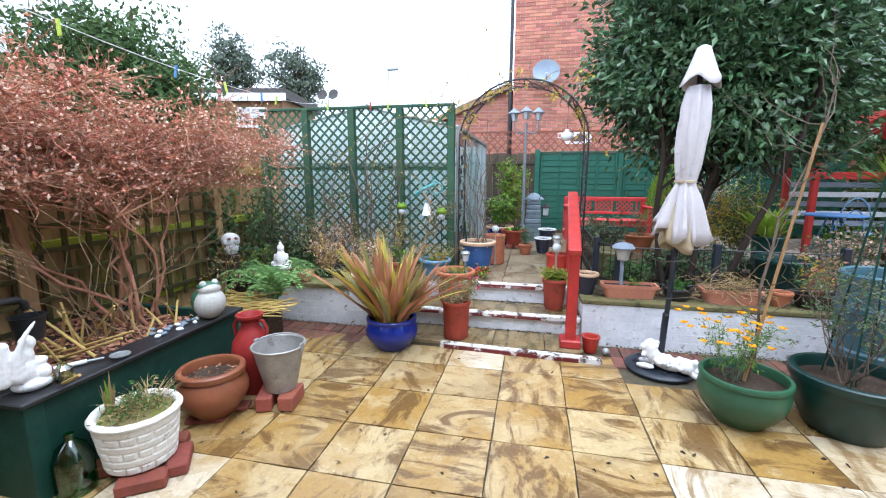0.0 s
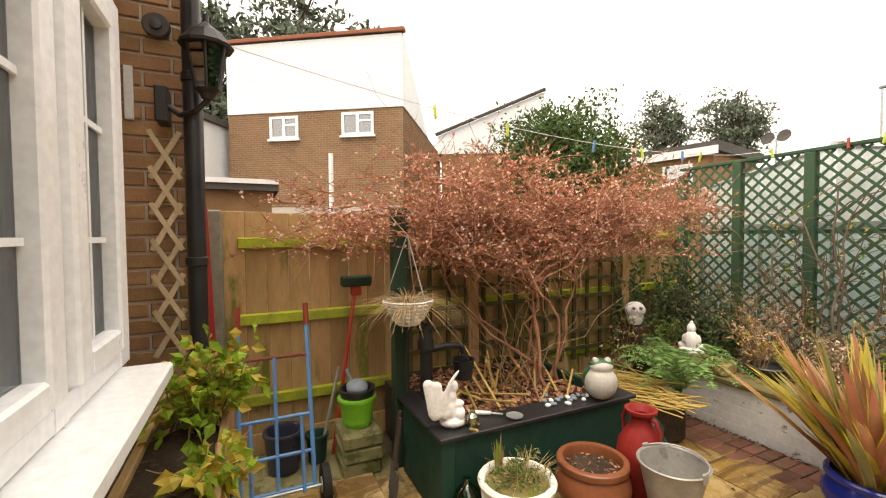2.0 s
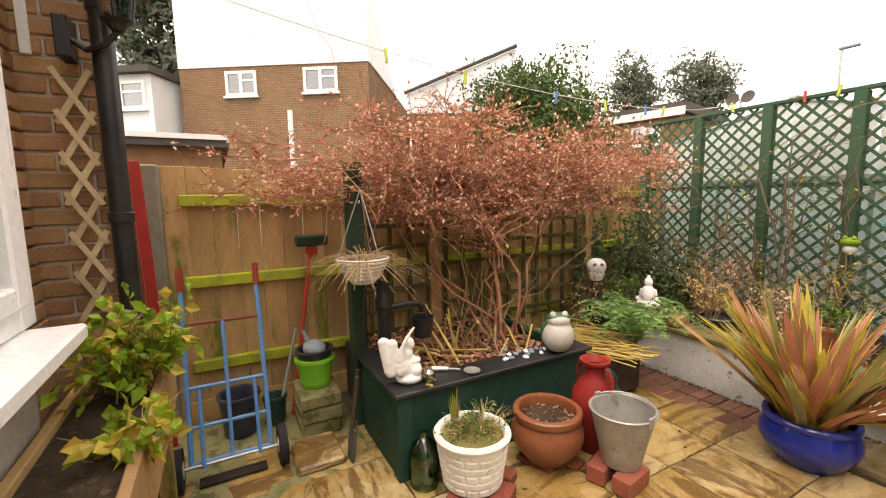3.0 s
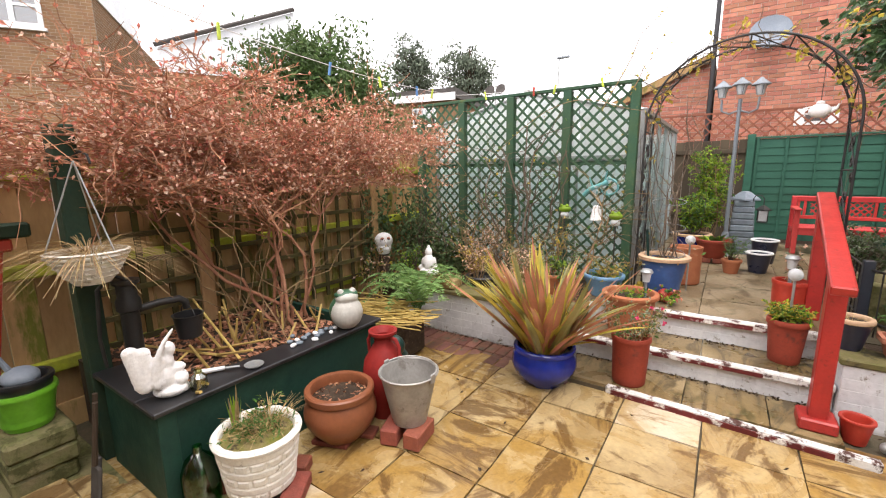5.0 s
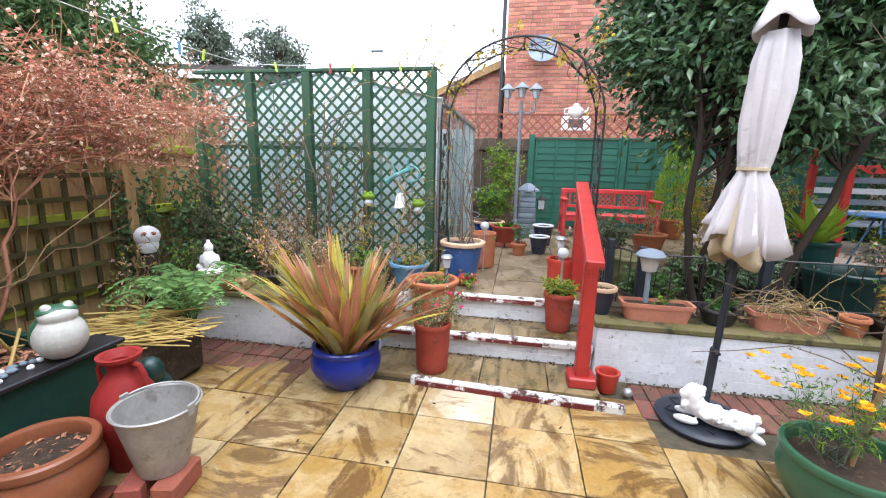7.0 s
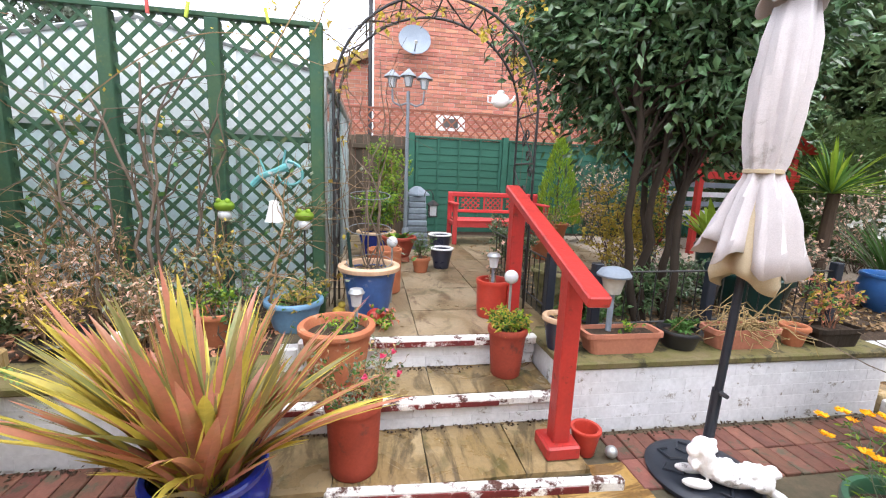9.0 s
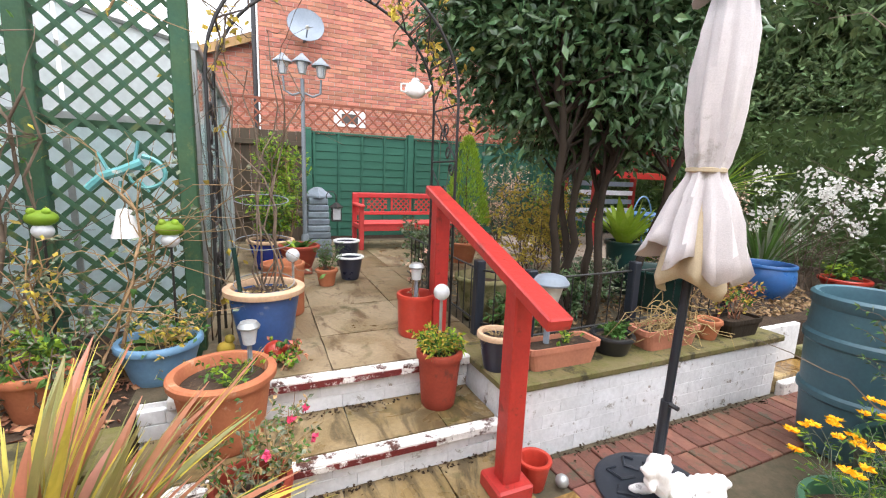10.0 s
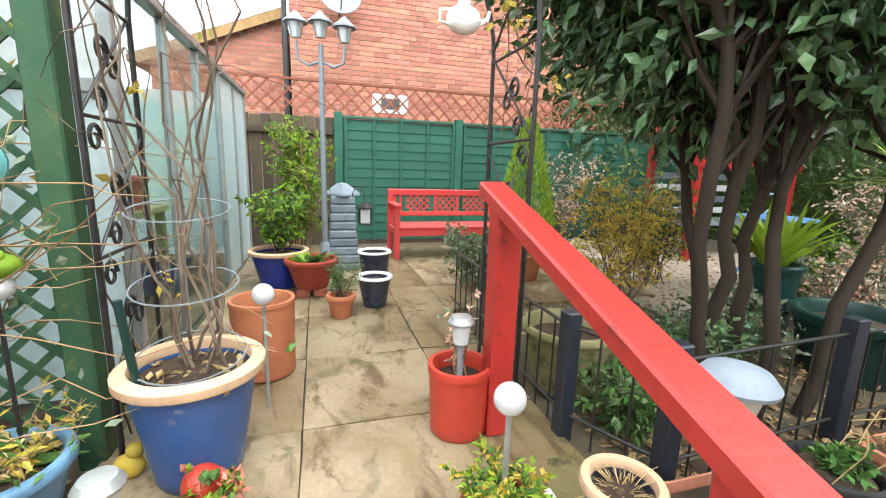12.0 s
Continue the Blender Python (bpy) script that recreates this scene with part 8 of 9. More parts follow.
# ---- water butt ----
wbt = thing("water_butt", 2.53, 1.52, 0, "blue-green ribbed plastic water butt without lid", "water butt")
butt_profile = [(0, 0), (0.23, 0), (0.245, 0.02), (0.272, 0.30), (0.292, 0.315), (0.292, 0.345), (0.277, 0.36), (0.292, 0.60), (0.308, 0.615), (0.308, 0.65), (0.292, 0.665), (0.285, 0.80), (0.298, 0.815), (0.303, 0.86), (0.285, 0.875), (0.262, 0.868), (0.255, 0.83), (0.258, 0.62), (0, 0.62)]
part("body", lathe([(0.87 * r_, z_) for r_, z_ in butt_profile], 44), M["butt"], wbt, smooth=True)
part("hose", tube(bmesh.new(), [(-0.1, -0.27, 0.85), (-0.14, -0.31, 0.5), (-0.05, -0.33, 0.25), (0.1, -0.31, 0.05)], 0.007, 0.007, 6), M["felt"], wbt)

# ---- upper garden, right ----
tub = pot("dark_tub", 2.6, 2.85, UP - 0.05, 0.25, 0.19, 0.36, M["dkgreen_pot"], "large dark green tub behind the railing", rim=0.025, rim_h=0.05)
rosette("lily_leaves", 2.68, 3.35, 0.85, 44, 0.46, 0.085, [M["leaf_lime"], M["leaf_lime"]], "clump of broad bright green leaves in a raised pot", "plant", rng, 0.5, (0.1, 0.8), 0.06, single=True)
pot("raised_pot", 2.68, 3.35, UP - 0.04, 0.15, 0.12, 0.5, M["dkgreen_pot"], "tall dark pot holding bright green leaves")
cor = thing("cordyline", 3.7, 3.25, UP - 0.05, "cordyline palm with spiky yellow-green leaves", "palm")
part_l("trunk", twigs([bent((0, 0, 0), (0.03, 0, 1.0), rng, 8, 0, 0.03)], 0.06, 0.045, 8), M["bark"], cor)
rosette("", 0, 0, 0, 110, 0.6, 0.03, [M["leaf_lime"], M["leaf_green"]], "", "", rng, 0.35, (0.1, 1.5), 0.03, parent=cor, pname="leaf_head")
for c in cor.children:
    if c.name.startswith("leaf_head"):
        c.location.z = 1.0
wbl = thing("blossom_shrub", 4.75, 2.85, UP - 0.03, "white-flowering shrub beside the blue pot", "shrub")
shrub("", 0, 0, 0, 1.0, 0.45, M["stem_grey"], [M["leaf_grey"], M["stem_grey"]], "", "", rng, 16, 120, (0.03, 0.01), 5, 0.9, 0.005, parent=wbl)
n = 900
cc = rng.normal(size=(44, 3)) * (0.30, 0.30, 0.2) + (0, 0, 0.95)
pos = cc[rng.integers(0, 44, n)] + rng.normal(size=(n, 3)) * 0.035
part_l("blossom", leaves(pos, rng.normal(size=(n, 3)), 0.04, 0.034, rng), M["white_flower"], wbl)
rosette("spiky_grass", 4.9, 3.4, UP, 90, 1.25, 0.03, [M["leaf_green"], M["leaf_grey"]], "tall spiky green grass clump", "plant", rng, 0.5, (0.05, 0.8), 0.1)
pot("red_dish", 5.1, 2.7, UP - 0.03, 0.2, 0.15, 0.14, M["red_bright"], "red bowl of green leaves")
shrub("red_dish_plant", 5.1, 2.7, UP + 0.08, 0.14, 0.2, M["leaf_green"], [M["leaf_green"], M["leaf_lime"]], "low green leaves in the red bowl", "plant", rng, 8, 50, (0.05, 0.03), 5)
pot("small_red_pot", 3.75, 2.25, 0.2, 0.11, 0.08, 0.16, M["red_bright"], "small red pot on the side step")
shrub("small_red_plant", 3.75, 2.25, 0.33, 0.1, 0.12, M["leaf_green"], [M["leaf_green"]], "green leaves in the small red pot", "plant", rng, 7, 40, (0.045, 0.02), 5)
st2 = thing("side_steps", 0, 0, 0, "low white-edged stone steps beside the bed", "steps", kind="structure")
part("step", box(2.875, 6.2, 2.06, 2.255, -0.04, 0.11, 0.01), M["slab"], st2)
part("step", box(2.86, 6.2, 2.0, 2.055, -0.04, 0.09, 0.01), M["white_flaky"], st2)
part("block", box(3.4, 3.9, 2.12, 2.25, 0.112, 0.2, 0.012), M["moss"], st2)
part("white_wall", box(2.875, 3.38, 2.21, 2.257, 0.112, 0.40, 0.006), M["white_brick"], st2)

# red arbour with slatted back
ab_ = thing("arbour", 4.9, 5.7, UP - 0.04, "red-roofed garden arbour with pale grey slats", "arbour")
for sx in (-0.75, 0.75):
    for sy in (-0.35, 0.35):
        part("post", box(sx - 0.04, sx + 0.04, sy - 0.04, sy + 0.04, 0, 1.6, 0.006), M["red_wood"], ab_)
part("beam", box(-0.85, 0.85, -0.40, -0.352, 1.1, 1.2, 0.006), M["red_wood"], ab_)
for k in range(4):
    part("slat", box(-0.71, 0.71, 0.3, 0.32, 0.52 + k * 0.15, 0.60 + k * 0.15, 0.004), M["grey_plastic"] if k % 2 else M["white_clad"], ab_)
part("seat", box(-0.71, 0.71, -0.25, 0.29, 0.42, 0.46, 0.005), M["grey_plastic"], ab_)
for s in (-1, 1):
    rf = bmesh.new()
    v4 = [rf.verts.new(p) for p in ((s * 0.98, -0.55, 1.5), (s * 0.98, 0.55, 1.5), (0, 0.55, 2.05), (0, -0.55, 2.05))]
    rf.faces.new(v4)
    bmesh.ops.solidify(rf, geom=rf.faces[:], thickness=0.04)
    part("roof", rf, M["red_wood"], ab_)
# blue table and chair
tb_ = thing("garden_table", 3.7, 4.1, UP - 0.03, "small round blue-painted metal table", "table")
part("top", lathe([(0, 0.66), (0.3, 0.66), (0.31, 0.67), (0.3, 0.68), (0, 0.68)], 30), M["blue_metal"], tb_)
for i in range(3):
    a = i * 2.09
    part("leg", rod((0.25 * math.cos(a), 0.25 * math.sin(a), 0), (0.06 * math.cos(a), 0.06 * math.sin(a), 0.66), 0.01, 0.01, 6), M["blue_metal"], tb_)
ch_ = thing("garden_chair", 4.15, 4.3, UP - 0.03, "pale blue metal garden chair with hooped back", "chair")
part("seat", lathe([(0, 0.42), (0.2, 0.42), (0.21, 0.43), (0.2, 0.44), (0, 0.44)], 24), M["blue_pale"], ch_)
for i in range(4):
    a = i * math.pi / 2 + 0.78
    part("leg", rod((0.2 * math.cos(a), 0.2 * math.sin(a), 0), (0.16 * math.cos(a), 0.16 * math.sin(a), 0.42), 0.01, 0.01, 6), M["blue_pale"], ch_)
for r_ in (0.19, 0.12):
    part("back_hoop", tube(bmesh.new(), [(r_ * math.cos(a), 0.17, 0.44 + 0.42 * (r_ / 0.19) * math.sin(a)) for a in np.linspace(0, math.pi, 16)], 0.009, 0.009, 6), M["blue_pale"], ch_)

# pale chippings among the far beds
gr = part("gravel_path", box(2.35, 6.0, 3.75, 6.9, UP - 0.034, UP - 0.008), M["gravel"], None, "pale stone chippings between the upper beds", kind="structure")
gr["category"] = "path"
# shrubs filling the right and back beds
for (x_, y_, h, r, lm, lab) in (
        (1.25, 4.6, 0.55, 0.4, [M["leaf_grey"], M["leaf_hedge"]], "grey-green low shrub"), (2.2, 4.15, 1.0, 0.42, [M["leaf_yellow"], M["leaf_yellow"]], "yellow-leaved open shrub"),
        (2.9, 4.5, 0.9, 0.45, [M["leaf_yellow"], M["leaf_green"]], "yellow-green bush"), (3.4, 3.3, 0.55, 0.4, [M["leaf_pale"], M["leaf_grey"]], "grey and buff dry bush"),
        (1.6, 2.9, 0.35, 0.35, [M["leaf_laurel"], M["leaf_hedge"]], "dark low foliage under the tree"), (2.2, 3.2, 0.35, 0.4, [M["leaf_laurel"], M["leaf_grey"]], "dark low foliage under the tree"),
        (3.2, 5.2, 1.1, 0.5, [M["leaf_lime"], M["leaf_grey"]], "pale green bush"), (5.4, 4.2, 1.2, 0.6, [M["leaf_pale"], M["leaf_grey"]], "grey-green bush by the hedge"),
        (3.0, 6.2, 1.3, 0.5, [M["leaf_pale"], M["leaf_grey"]], "bare twiggy shrub by the fence"), (1.15, 2.75, 0.25, 0.25, [M["leaf_hedge"], M["leaf_green"]], "small green plant behind the railing"),
        (5.3, 2.3, 0.6, 0.4, [M["leaf_green"], M["leaf_grey"]], "green border plant"), (3.9, 3.9, 0.6, 0.4, [M["leaf_lime"], M["leaf_green"]], "bright green bush")):
    shrub("garden_shrub", x_, y_, UP - 0.04, h, r, M["stem_grey"], lm, lab + " in the upper bed", "shrub", rng, 16, 230, (0.05, 0.024), 7, 0.85, 0.006)
tpy = thing("lime_conifer", 2.44, 6.2, UP, "lime-green conical conifer in a terracotta pot", "conifer")
n = 2600
hh = rng.uniform(0, 1, n) ** 1.3
aa = rng.uniform(0, 2 * math.pi, n)
rr_ = (0.34 * (1 - hh) ** 0.7 + 0.02) * rng.uniform(0.75, 1.05, n)
part_l("crown", leaves(np.stack([rr_ * np.cos(aa), rr_ * np.sin(aa), 0.3 + hh * 1.25], 1), np.stack([np.cos(aa) * 0.5, np.sin(aa) * 0.5, np.ones(n)], 1) + rng.normal(size=(n, 3)) * 0.25, 0.08, 0.02, rng), M["leaf_lime"], tpy)
part_l("trunk", twigs([bent((0, 0, 0.1), (0, 0, 1.3), rng, 5, 0, 0.01)], 0.02, 0.008, 6), M["bark"], tpy)
pot("conifer_pot", 2.44, 6.2, UP, 0.19, 0.14, 0.3, M["terracotta"], "terracotta pot of the lime conifer")
pot("terracotta_pot", 1.75, 4.9, UP - 0.02, 0.2, 0.15, 0.26, M["terracotta"], "wide terracotta pot in the upper bed")
shrub("pot_grass", 1.75, 4.9, UP + 0.2, 0.4, 0.2, M["straw"], [M["straw"], M["leaf_grey"]], "dry plant in the wide terracotta pot", "plant", rng, 10, 50, (0.05, 0.012), 4)

# hanging teapot, sign and dish
tp = thing("hanging_teapot", 0.517, 3.12, 1.90, "white teapot ornament hanging under the rose arch", "ornament")
part("body", blob_mesh([((0, 0, 0.07), (0.13, 0.1, 0.1), 0, 0), ((0, 0, 0.18), (0.05, 0.05, 0.03), 0, 0)], 18), M["statue"], tp, smooth=True)
part("spout", tube(bmesh.new(), [(0.11, 0, 0.05), (0.18, 0, 0.09), (0.2, 0, 0.15)], 0.025, 0.012, 8), M["statue"], tp, smooth=True)
part("handle", tube(bmesh.new(), [(-0.1, 0, 0.13), (-0.18, 0, 0.12), (-0.18, 0, 0.04), (-0.1, 0, 0.03)], 0.012, 0.012, 6), M["statue"], tp, smooth=True)
part("hanger", rod((0, 0, 0.19), (0, 0.0, 0.72), 0.005, 0.005, 5), M["black"], tp)
for piece in tp.children:
    piece.data.transform(Matrix.Scale(0.52, 4))
sg = thing("wall_plaque", 1.14, BY - 0.016, 2.24, "white plaque with a dark panel on the brick house", "plaque")
part("board", box(-0.29, 0.29, 0, 0.012, 0.0, 0.29, 0.004), M["white_plain"], sg)
part("panel", box(-0.15, 0.15, -0.004, -0.0005, 0.06, 0.23), M["felt"], sg)
ds = thing("satellite_dish", 0.36, BY - 0.28, 3.75, "grey round satellite dish on the brick wall", "satellite dish")
bmd = lathe([(0.0, 0.0), (0.1, 0.01), (0.2, 0.035), (0.29, 0.08), (0.295, 0.075), (0.2, 0.025), (0, -0.012)], 28)
bmd.transform(Matrix.Rotation(radians(70), 4, "X"))
part("reflector", bmd, M["grey_plastic"], ds, smooth=True)
part("arm", rod((0, 0, -0.22), (0, -0.3, -0.1), 0.012, 0.012, 6), M["grey_lamp"], ds)
part("head", rod((0, -0.33, -0.1), (0, -0.26, -0.07), 0.03, 0.03, 10), M["cream_plastic"], ds)
part("bracket", rod((0, 0.02, -0.05), (0, 0.29, -0.15), 0.02, 0.02, 8), M["grey_lamp"], ds)

# ---- hedge and trees closing the right side ----
hg = thing("hedge", 0, 0, 0, "tall dark mixed hedge along the garden edge", "hedge", kind="stuff")
n = 26000
u = rng.uniform(0, 1, n)
hx = np.where(u < 0.6, 6.3 + rng.normal(size=n) * 0.35, rng.uniform(3.4, 6.6, n))
hy = np.where(u < 0.6, rng.uniform(-1.4, 7.5, n), 7.25 + rng.normal(size=n) * 0.2)
hz = rng.uniform(0, 1, n) ** 0.8 * (2.7 + 0.5 * np.sin(hy * 2.1 + hx))
hp3 = np.stack([hx, hy, hz], 1)
hk3 = np.array([noise.noise(Vector(p) * 0.9) for p in hp3]) > 0.05
for sel, lm in ((hk3, M["leaf_hedge"]), (~hk3, M["leaf_olive"])):
    part_l("foliage", leaves(hp3[sel], rng.normal(size=(sel.sum(), 3)) + (-0.5, -0.3, 0.1), 0.10, 0.045, rng), lm, hg)
part("core", box(6.45, 6.7, -1.7, 7.5, -0.04, 2.4), M["leaf_olive"], hg)


def far_tree(name, x, y, z0, h, r, label, m_leaf, rngt, trunk_h, n_cl=120, leaf=0.35, crown=(1, 1, 0.7), seg=18):
    th = thing(name, x, y, z0, label, "tree")
    tr_ = bent((0, 0, 0), (rngt.normal() * 0.3, rngt.normal() * 0.3, h * 0.93), rngt, 8, 0, 0.015)
    part_l("trunk", twigs([tr_], h * 0.018, h * 0.006, 7), M["bark"], th)
    lm, pos, way = [], [], []
    c = np.array((0, 0, (h + trunk_h) / 2))
    for k in range(n_cl):
        d = unit(rngt.normal(size=3))
        q = 0.7 + 0.6 * noise.noise(Vector(d * 1.9 + Vector((x, y, 0)) * 0.1))
        p = c + d * np.array((r * crown[0], r * crown[1], (h - trunk_h) / 2)) * q * rngt.uniform(0.55, 1.05)
        if k < n_cl // 3:
            lm.append(bent(tr_[min(7, max(2, int(p[2] / h * 7)))], p, rngt, 5, 0.03, 0.08))
        s = r * rngt.uniform(0.08, 0.16)
        pos.append(p + rngt.normal(size=(seg, 3)) * (s, s, s * 0.5))
        way.append(rngt.normal(size=(seg, 3)) + (0, 0, 0.4))
    part_l("limbwork", twigs(lm, h * 0.005, h * 0.002, 4), M["bark"], th)
    part_l("crown", leaves(np.concatenate(pos), np.concatenate(way), leaf, leaf * 0.45, rngt), m_leaf, th)
    return th


rt = np.random.default_rng(21)
far_tree("evergreen_tree", -11.6, 8.8, 0, 6.7, 2.9, "broad green evergreen tree behind the fence", M["leaf_olive"], rt, 0.8, 560, 0.2, seg=34)
# the pines' needle colour already holds the haze of distance
for (x_, y_, h, r, th_, lab) in ((-31.8, 40.0, 17.0, 3.4, 8.5, "tall scots pine in the distance"), (-24.2, 40.0, 15.2, 3.7, 7.0, "scots pine in the distance")):
    far_tree("scots_pine", x_, y_, 0, h, r, lab, M["leaf_far_haze"], rt, th_, 130, 0.45, (1, 1, 0.6), 30)
for (x_, y_, h, r) in ((-26, -3.0, 16, 3.5), (-25, 1.5, 17, 3.2), (-24, 4.6, 15, 2.6)):
    far_tree("pine_tree", x_, y_, 0, h, r, "dark pine standing behind the white-clad house", M["leaf_far_haze"], rt, 5, 150, 0.5, (1, 1, 1), 26)
for (x_, y_, h, r) in ((7.6, 6.2, 5.6, 2.0), (8.0, 3.4, 5.8, 2.1), (8.0, 0.2, 5.0, 1.9)):
    far_tree("garden_tree", x_, y_, 0, h, r, "dark green tree beyond the hedge", M["leaf_hedge"], rt, 1.0, 420, 0.19, seg=46)

# ---- distant houses ----
def local(o, rz):
    return Matrix.Translation(o) @ Matrix.Rotation(radians(rz), 4, "Z")


def far_window(parent, x, z, w, h, y=-0.02):
    wf_ = bmesh.new()
    for (a, b, c, d) in ((-w / 2, w / 2, 0, 0.09), (-w / 2, w / 2, h - 0.09, h), (-w / 2, -w / 2 + 0.09, 0.09, h - 0.09), (w / 2 - 0.09, w / 2, 0.09, h - 0.09), (-0.05, 0.05, 0.09, h - 0.09)):
        bx(wf_, x + a, x + b, y - 0.04, y + 0.02, z + c, z + d)
    bx(wf_, x + 0.05, x + w / 2 - 0.09, y - 0.03, y + 0.02, z + h * 0.58, z + h * 0.66)
    wnd = part("window", wf_, M["upvc"], parent)
    part("pane", box(x - w / 2 + 0.08, x + w / 2 - 0.08, y + 0.0, y + 0.012, z + 0.08, z + h - 0.08), M["pane"], wnd)
    part("sill", box(x - w / 2 - 0.06, x + w / 2 + 0.06, y - 0.1, y - 0.0, z - 0.07, z - 0.004), M["upvc"], wnd)


def far_bricks(parent, x0, x1, z0, z1, y, material, face="front"):
    """Courses of bricks over a wall, joined into one mesh."""
    V_, F_, b_ = [], [], 0
    r = 0
    z = z0
    while z < z1:
        x = x0 - (0.113 if r % 2 else 0)
        while x < x1:
            a, b = max(x, x0), min(x + 0.215, x1)
            if b - a > 0.03:
                V_.append(np.array([(a, y - 0.008, z), (b, y - 0.008, z), (b, y - 0.008, z + 0.065), (a, y - 0.008, z + 0.065)]))
                F_.append([b_, b_ + 1, b_ + 2, b_ + 3])
                b_ += 4
            x += 0.225
        z += 0.075
        r += 1
    return part_np("brickwork", np.concatenate(V_), F_, material, parent, kind="stuff")


h1 = thing("clad_house", 0, 0, 0, "brown brick house with white clad upper storey", "house")
h1.matrix_world = local((-13.3, 3.33, 0), 57.2)
part("wall", box(-6.3, 0, 0, 8.5, -0.05, 5.86), M["mortar"], h1)
far_bricks(h1, -6.3, 0, 2.6, 5.86, 0.0, M["brown_brick_i"])
sw = far_bricks(h1, 0, 8.5, 2.6, 5.86, 0.0, M["brown_brick_i"])
sw.matrix_basis = Matrix.Rotation(radians(90), 4, "Z")
k = 0
z = 5.87
while z < 8.25:
    part("cladding_board", box(-6.3, 0.02, -0.05 + 0.0, 0.0, z, z + 0.155, 0.0), M["white_clad"], h1)
    z += 0.16
gbm = bmesh.new()
pts = [(0, 5.865), (0, 8.27), (4.6, 5.865)]
f1 = [gbm.verts.new((0.0, a, b)) for a, b in pts]
f2 = [gbm.verts.new((0.05, a, b)) for a, b in pts]
gbm.faces.new(f1[::-1])
gbm.faces.new(f2)
for i in range(3):
    gbm.faces.new((f1[i], f1[(i + 1) % 3], f2[(i + 1) % 3], f2[i]))
part("gable_cladding", gbm, M["white_clad"], h1)
rbm = bmesh.new()
v4 = [rbm.verts.new(p) for p in ((-6.5, -0.12, 8.30), (0.05, -0.12, 8.30), (0.05, 4.65, 5.86), (-6.5, 4.65, 5.86))]
rbm.faces.new(v4)
bmesh.ops.solidify(rbm, geom=rbm.faces[:], thickness=0.03)
part("roof", rbm, M["roof"], h1)
part("ridge_tile", box(-6.5, 0.12, -0.14, 0.1, 8.3, 8.44, 0.02), M["rust_wood"], h1, "red-brown ridge tiles")
far_window(h1, -4.2, 4.95, 1.05, 0.78, -0.02)
far_window(h1, -1.55, 4.98, 1.12, 0.78, -0.02)
wing = thing("house_wing", 0, 0, 0, "white rendered wing with flat dark roof", "house")
wing.matrix_world = local((-16.6, -1.8, 0), 57.2)
part("wall", box(-3.6, -0.5, -0.9, 5, -0.05, 5.5), M["white_clad"], wing)
part("roof", box(-3.9, -0.35, -1.15, 5.2, 5.5, 5.7), M["felt"], wing)
far_window(wing, -1.5, 4.45, 1.6, 0.85, -0.92)
gar = thing("garage", 0, 0, 0, "low dark brick garage with felt roof beyond the fence", "garage")
part("wall", box(-9.5, -5.0, -7.5, -1.15, -0.05, 2.08), M["brown_brick_i"], gar)
part("roof", box(-9.6, -4.9, -7.6, -1.08, 2.08, 2.18), M["felt"], gar)
part("fascia", box(-4.9, -4.88, -7.6, -1.08, 2.15, 2.2), M["white_plain"], gar)
part_top("plastic_pipe", rod((-8.4, 0.1, 0), (-8.4, 0.1, 3.2), 0.045, 0.045, 10), M["white_plain"], Matrix(), "white plastic vent pipe beyond the fence", "pipe")

h2 = thing("white_gable_house", 0, 0, 0, "distant house with white sloping gable", "house")
h2.matrix_world = local((-19.5, 7.6, 0), 62)
part("wall", box(0, 5.2, 0, 8, -0.05, 5.7), M["brown_brick_i"], h2)
g2 = bmesh.new()
pts = [(-0.2, 5.7), (-0.2, 6.6), (5.2, 8.7), (5.2, 5.7)]
f1 = [g2.verts.new((a, -0.05, b)) for a, b in pts]
f2 = [g2.verts.new((a, 6, b)) for a, b in pts]
g2.faces.new(f1[::-1])
g2.faces.new(f2)
for i in range(4):
    g2.faces.new((f1[i], f1[(i + 1) % 4], f2[(i + 1) % 4], f2[i]))
part("cladding", g2, M["white_clad"], h2)
part("verge", rod((-0.3, -0.15, 6.65), (5.2, -0.15, 8.79), 0.09, 0.09, 6), M["felt"], h2)

ter = thing("terrace_row", 0, 0, 0, "row of low brick houses with flat roofs and white fascia", "house")
ter.matrix_world = local((-25.2, 17.0, -0.4), 12)
part("wall", box(0, 12.2, 0, 6, -0.05, 6.0), M["brown_brick_i"], ter)
part("fascia", box(-0.3, 12.5, -0.3, -0.25, 5.85, 6.25), M["white_plain"], ter)
part("roof", box(-0.3, 12.5, -0.25, 6.3, 6.0, 6.5), M["felt"], ter)
for x_ in (2.6, 6.5, 10.5):
    far_window(ter, x_, 4.55, 1.5, 1.0, -0.02)
fence2_ = thing("street_lamp", -9.1, 25.0, 0, "grey street lamp on a tall column", "street lamp")
part("column", rod((0, 0, 0), (0, 0, 8.15), 0.07, 0.045, 10), M["alu"], fence2_)
part("head", box(-0.1, 0.65, -0.1, 0.1, 8.1, 8.22, 0.03), M["grey_lamp"], fence2_)
aer = thing("aerial_pole", -17.0, 15.2, 0, "thin white aerial pole on the roof line", "aerial")
part("pole", rod((0, 0, 0), (0, 0, 10.2), 0.05, 0.04, 6), M["white_plain"], aer)
dsh = thing("roof_dishes", -12.2, 22.8, -0.9, "pair of grey dishes on a roof mast", "satellite dish")
part("mast", rod((0, 0, 0), (0, 0, 7.2), 0.05, 0.05, 6), M["alu"], dsh)
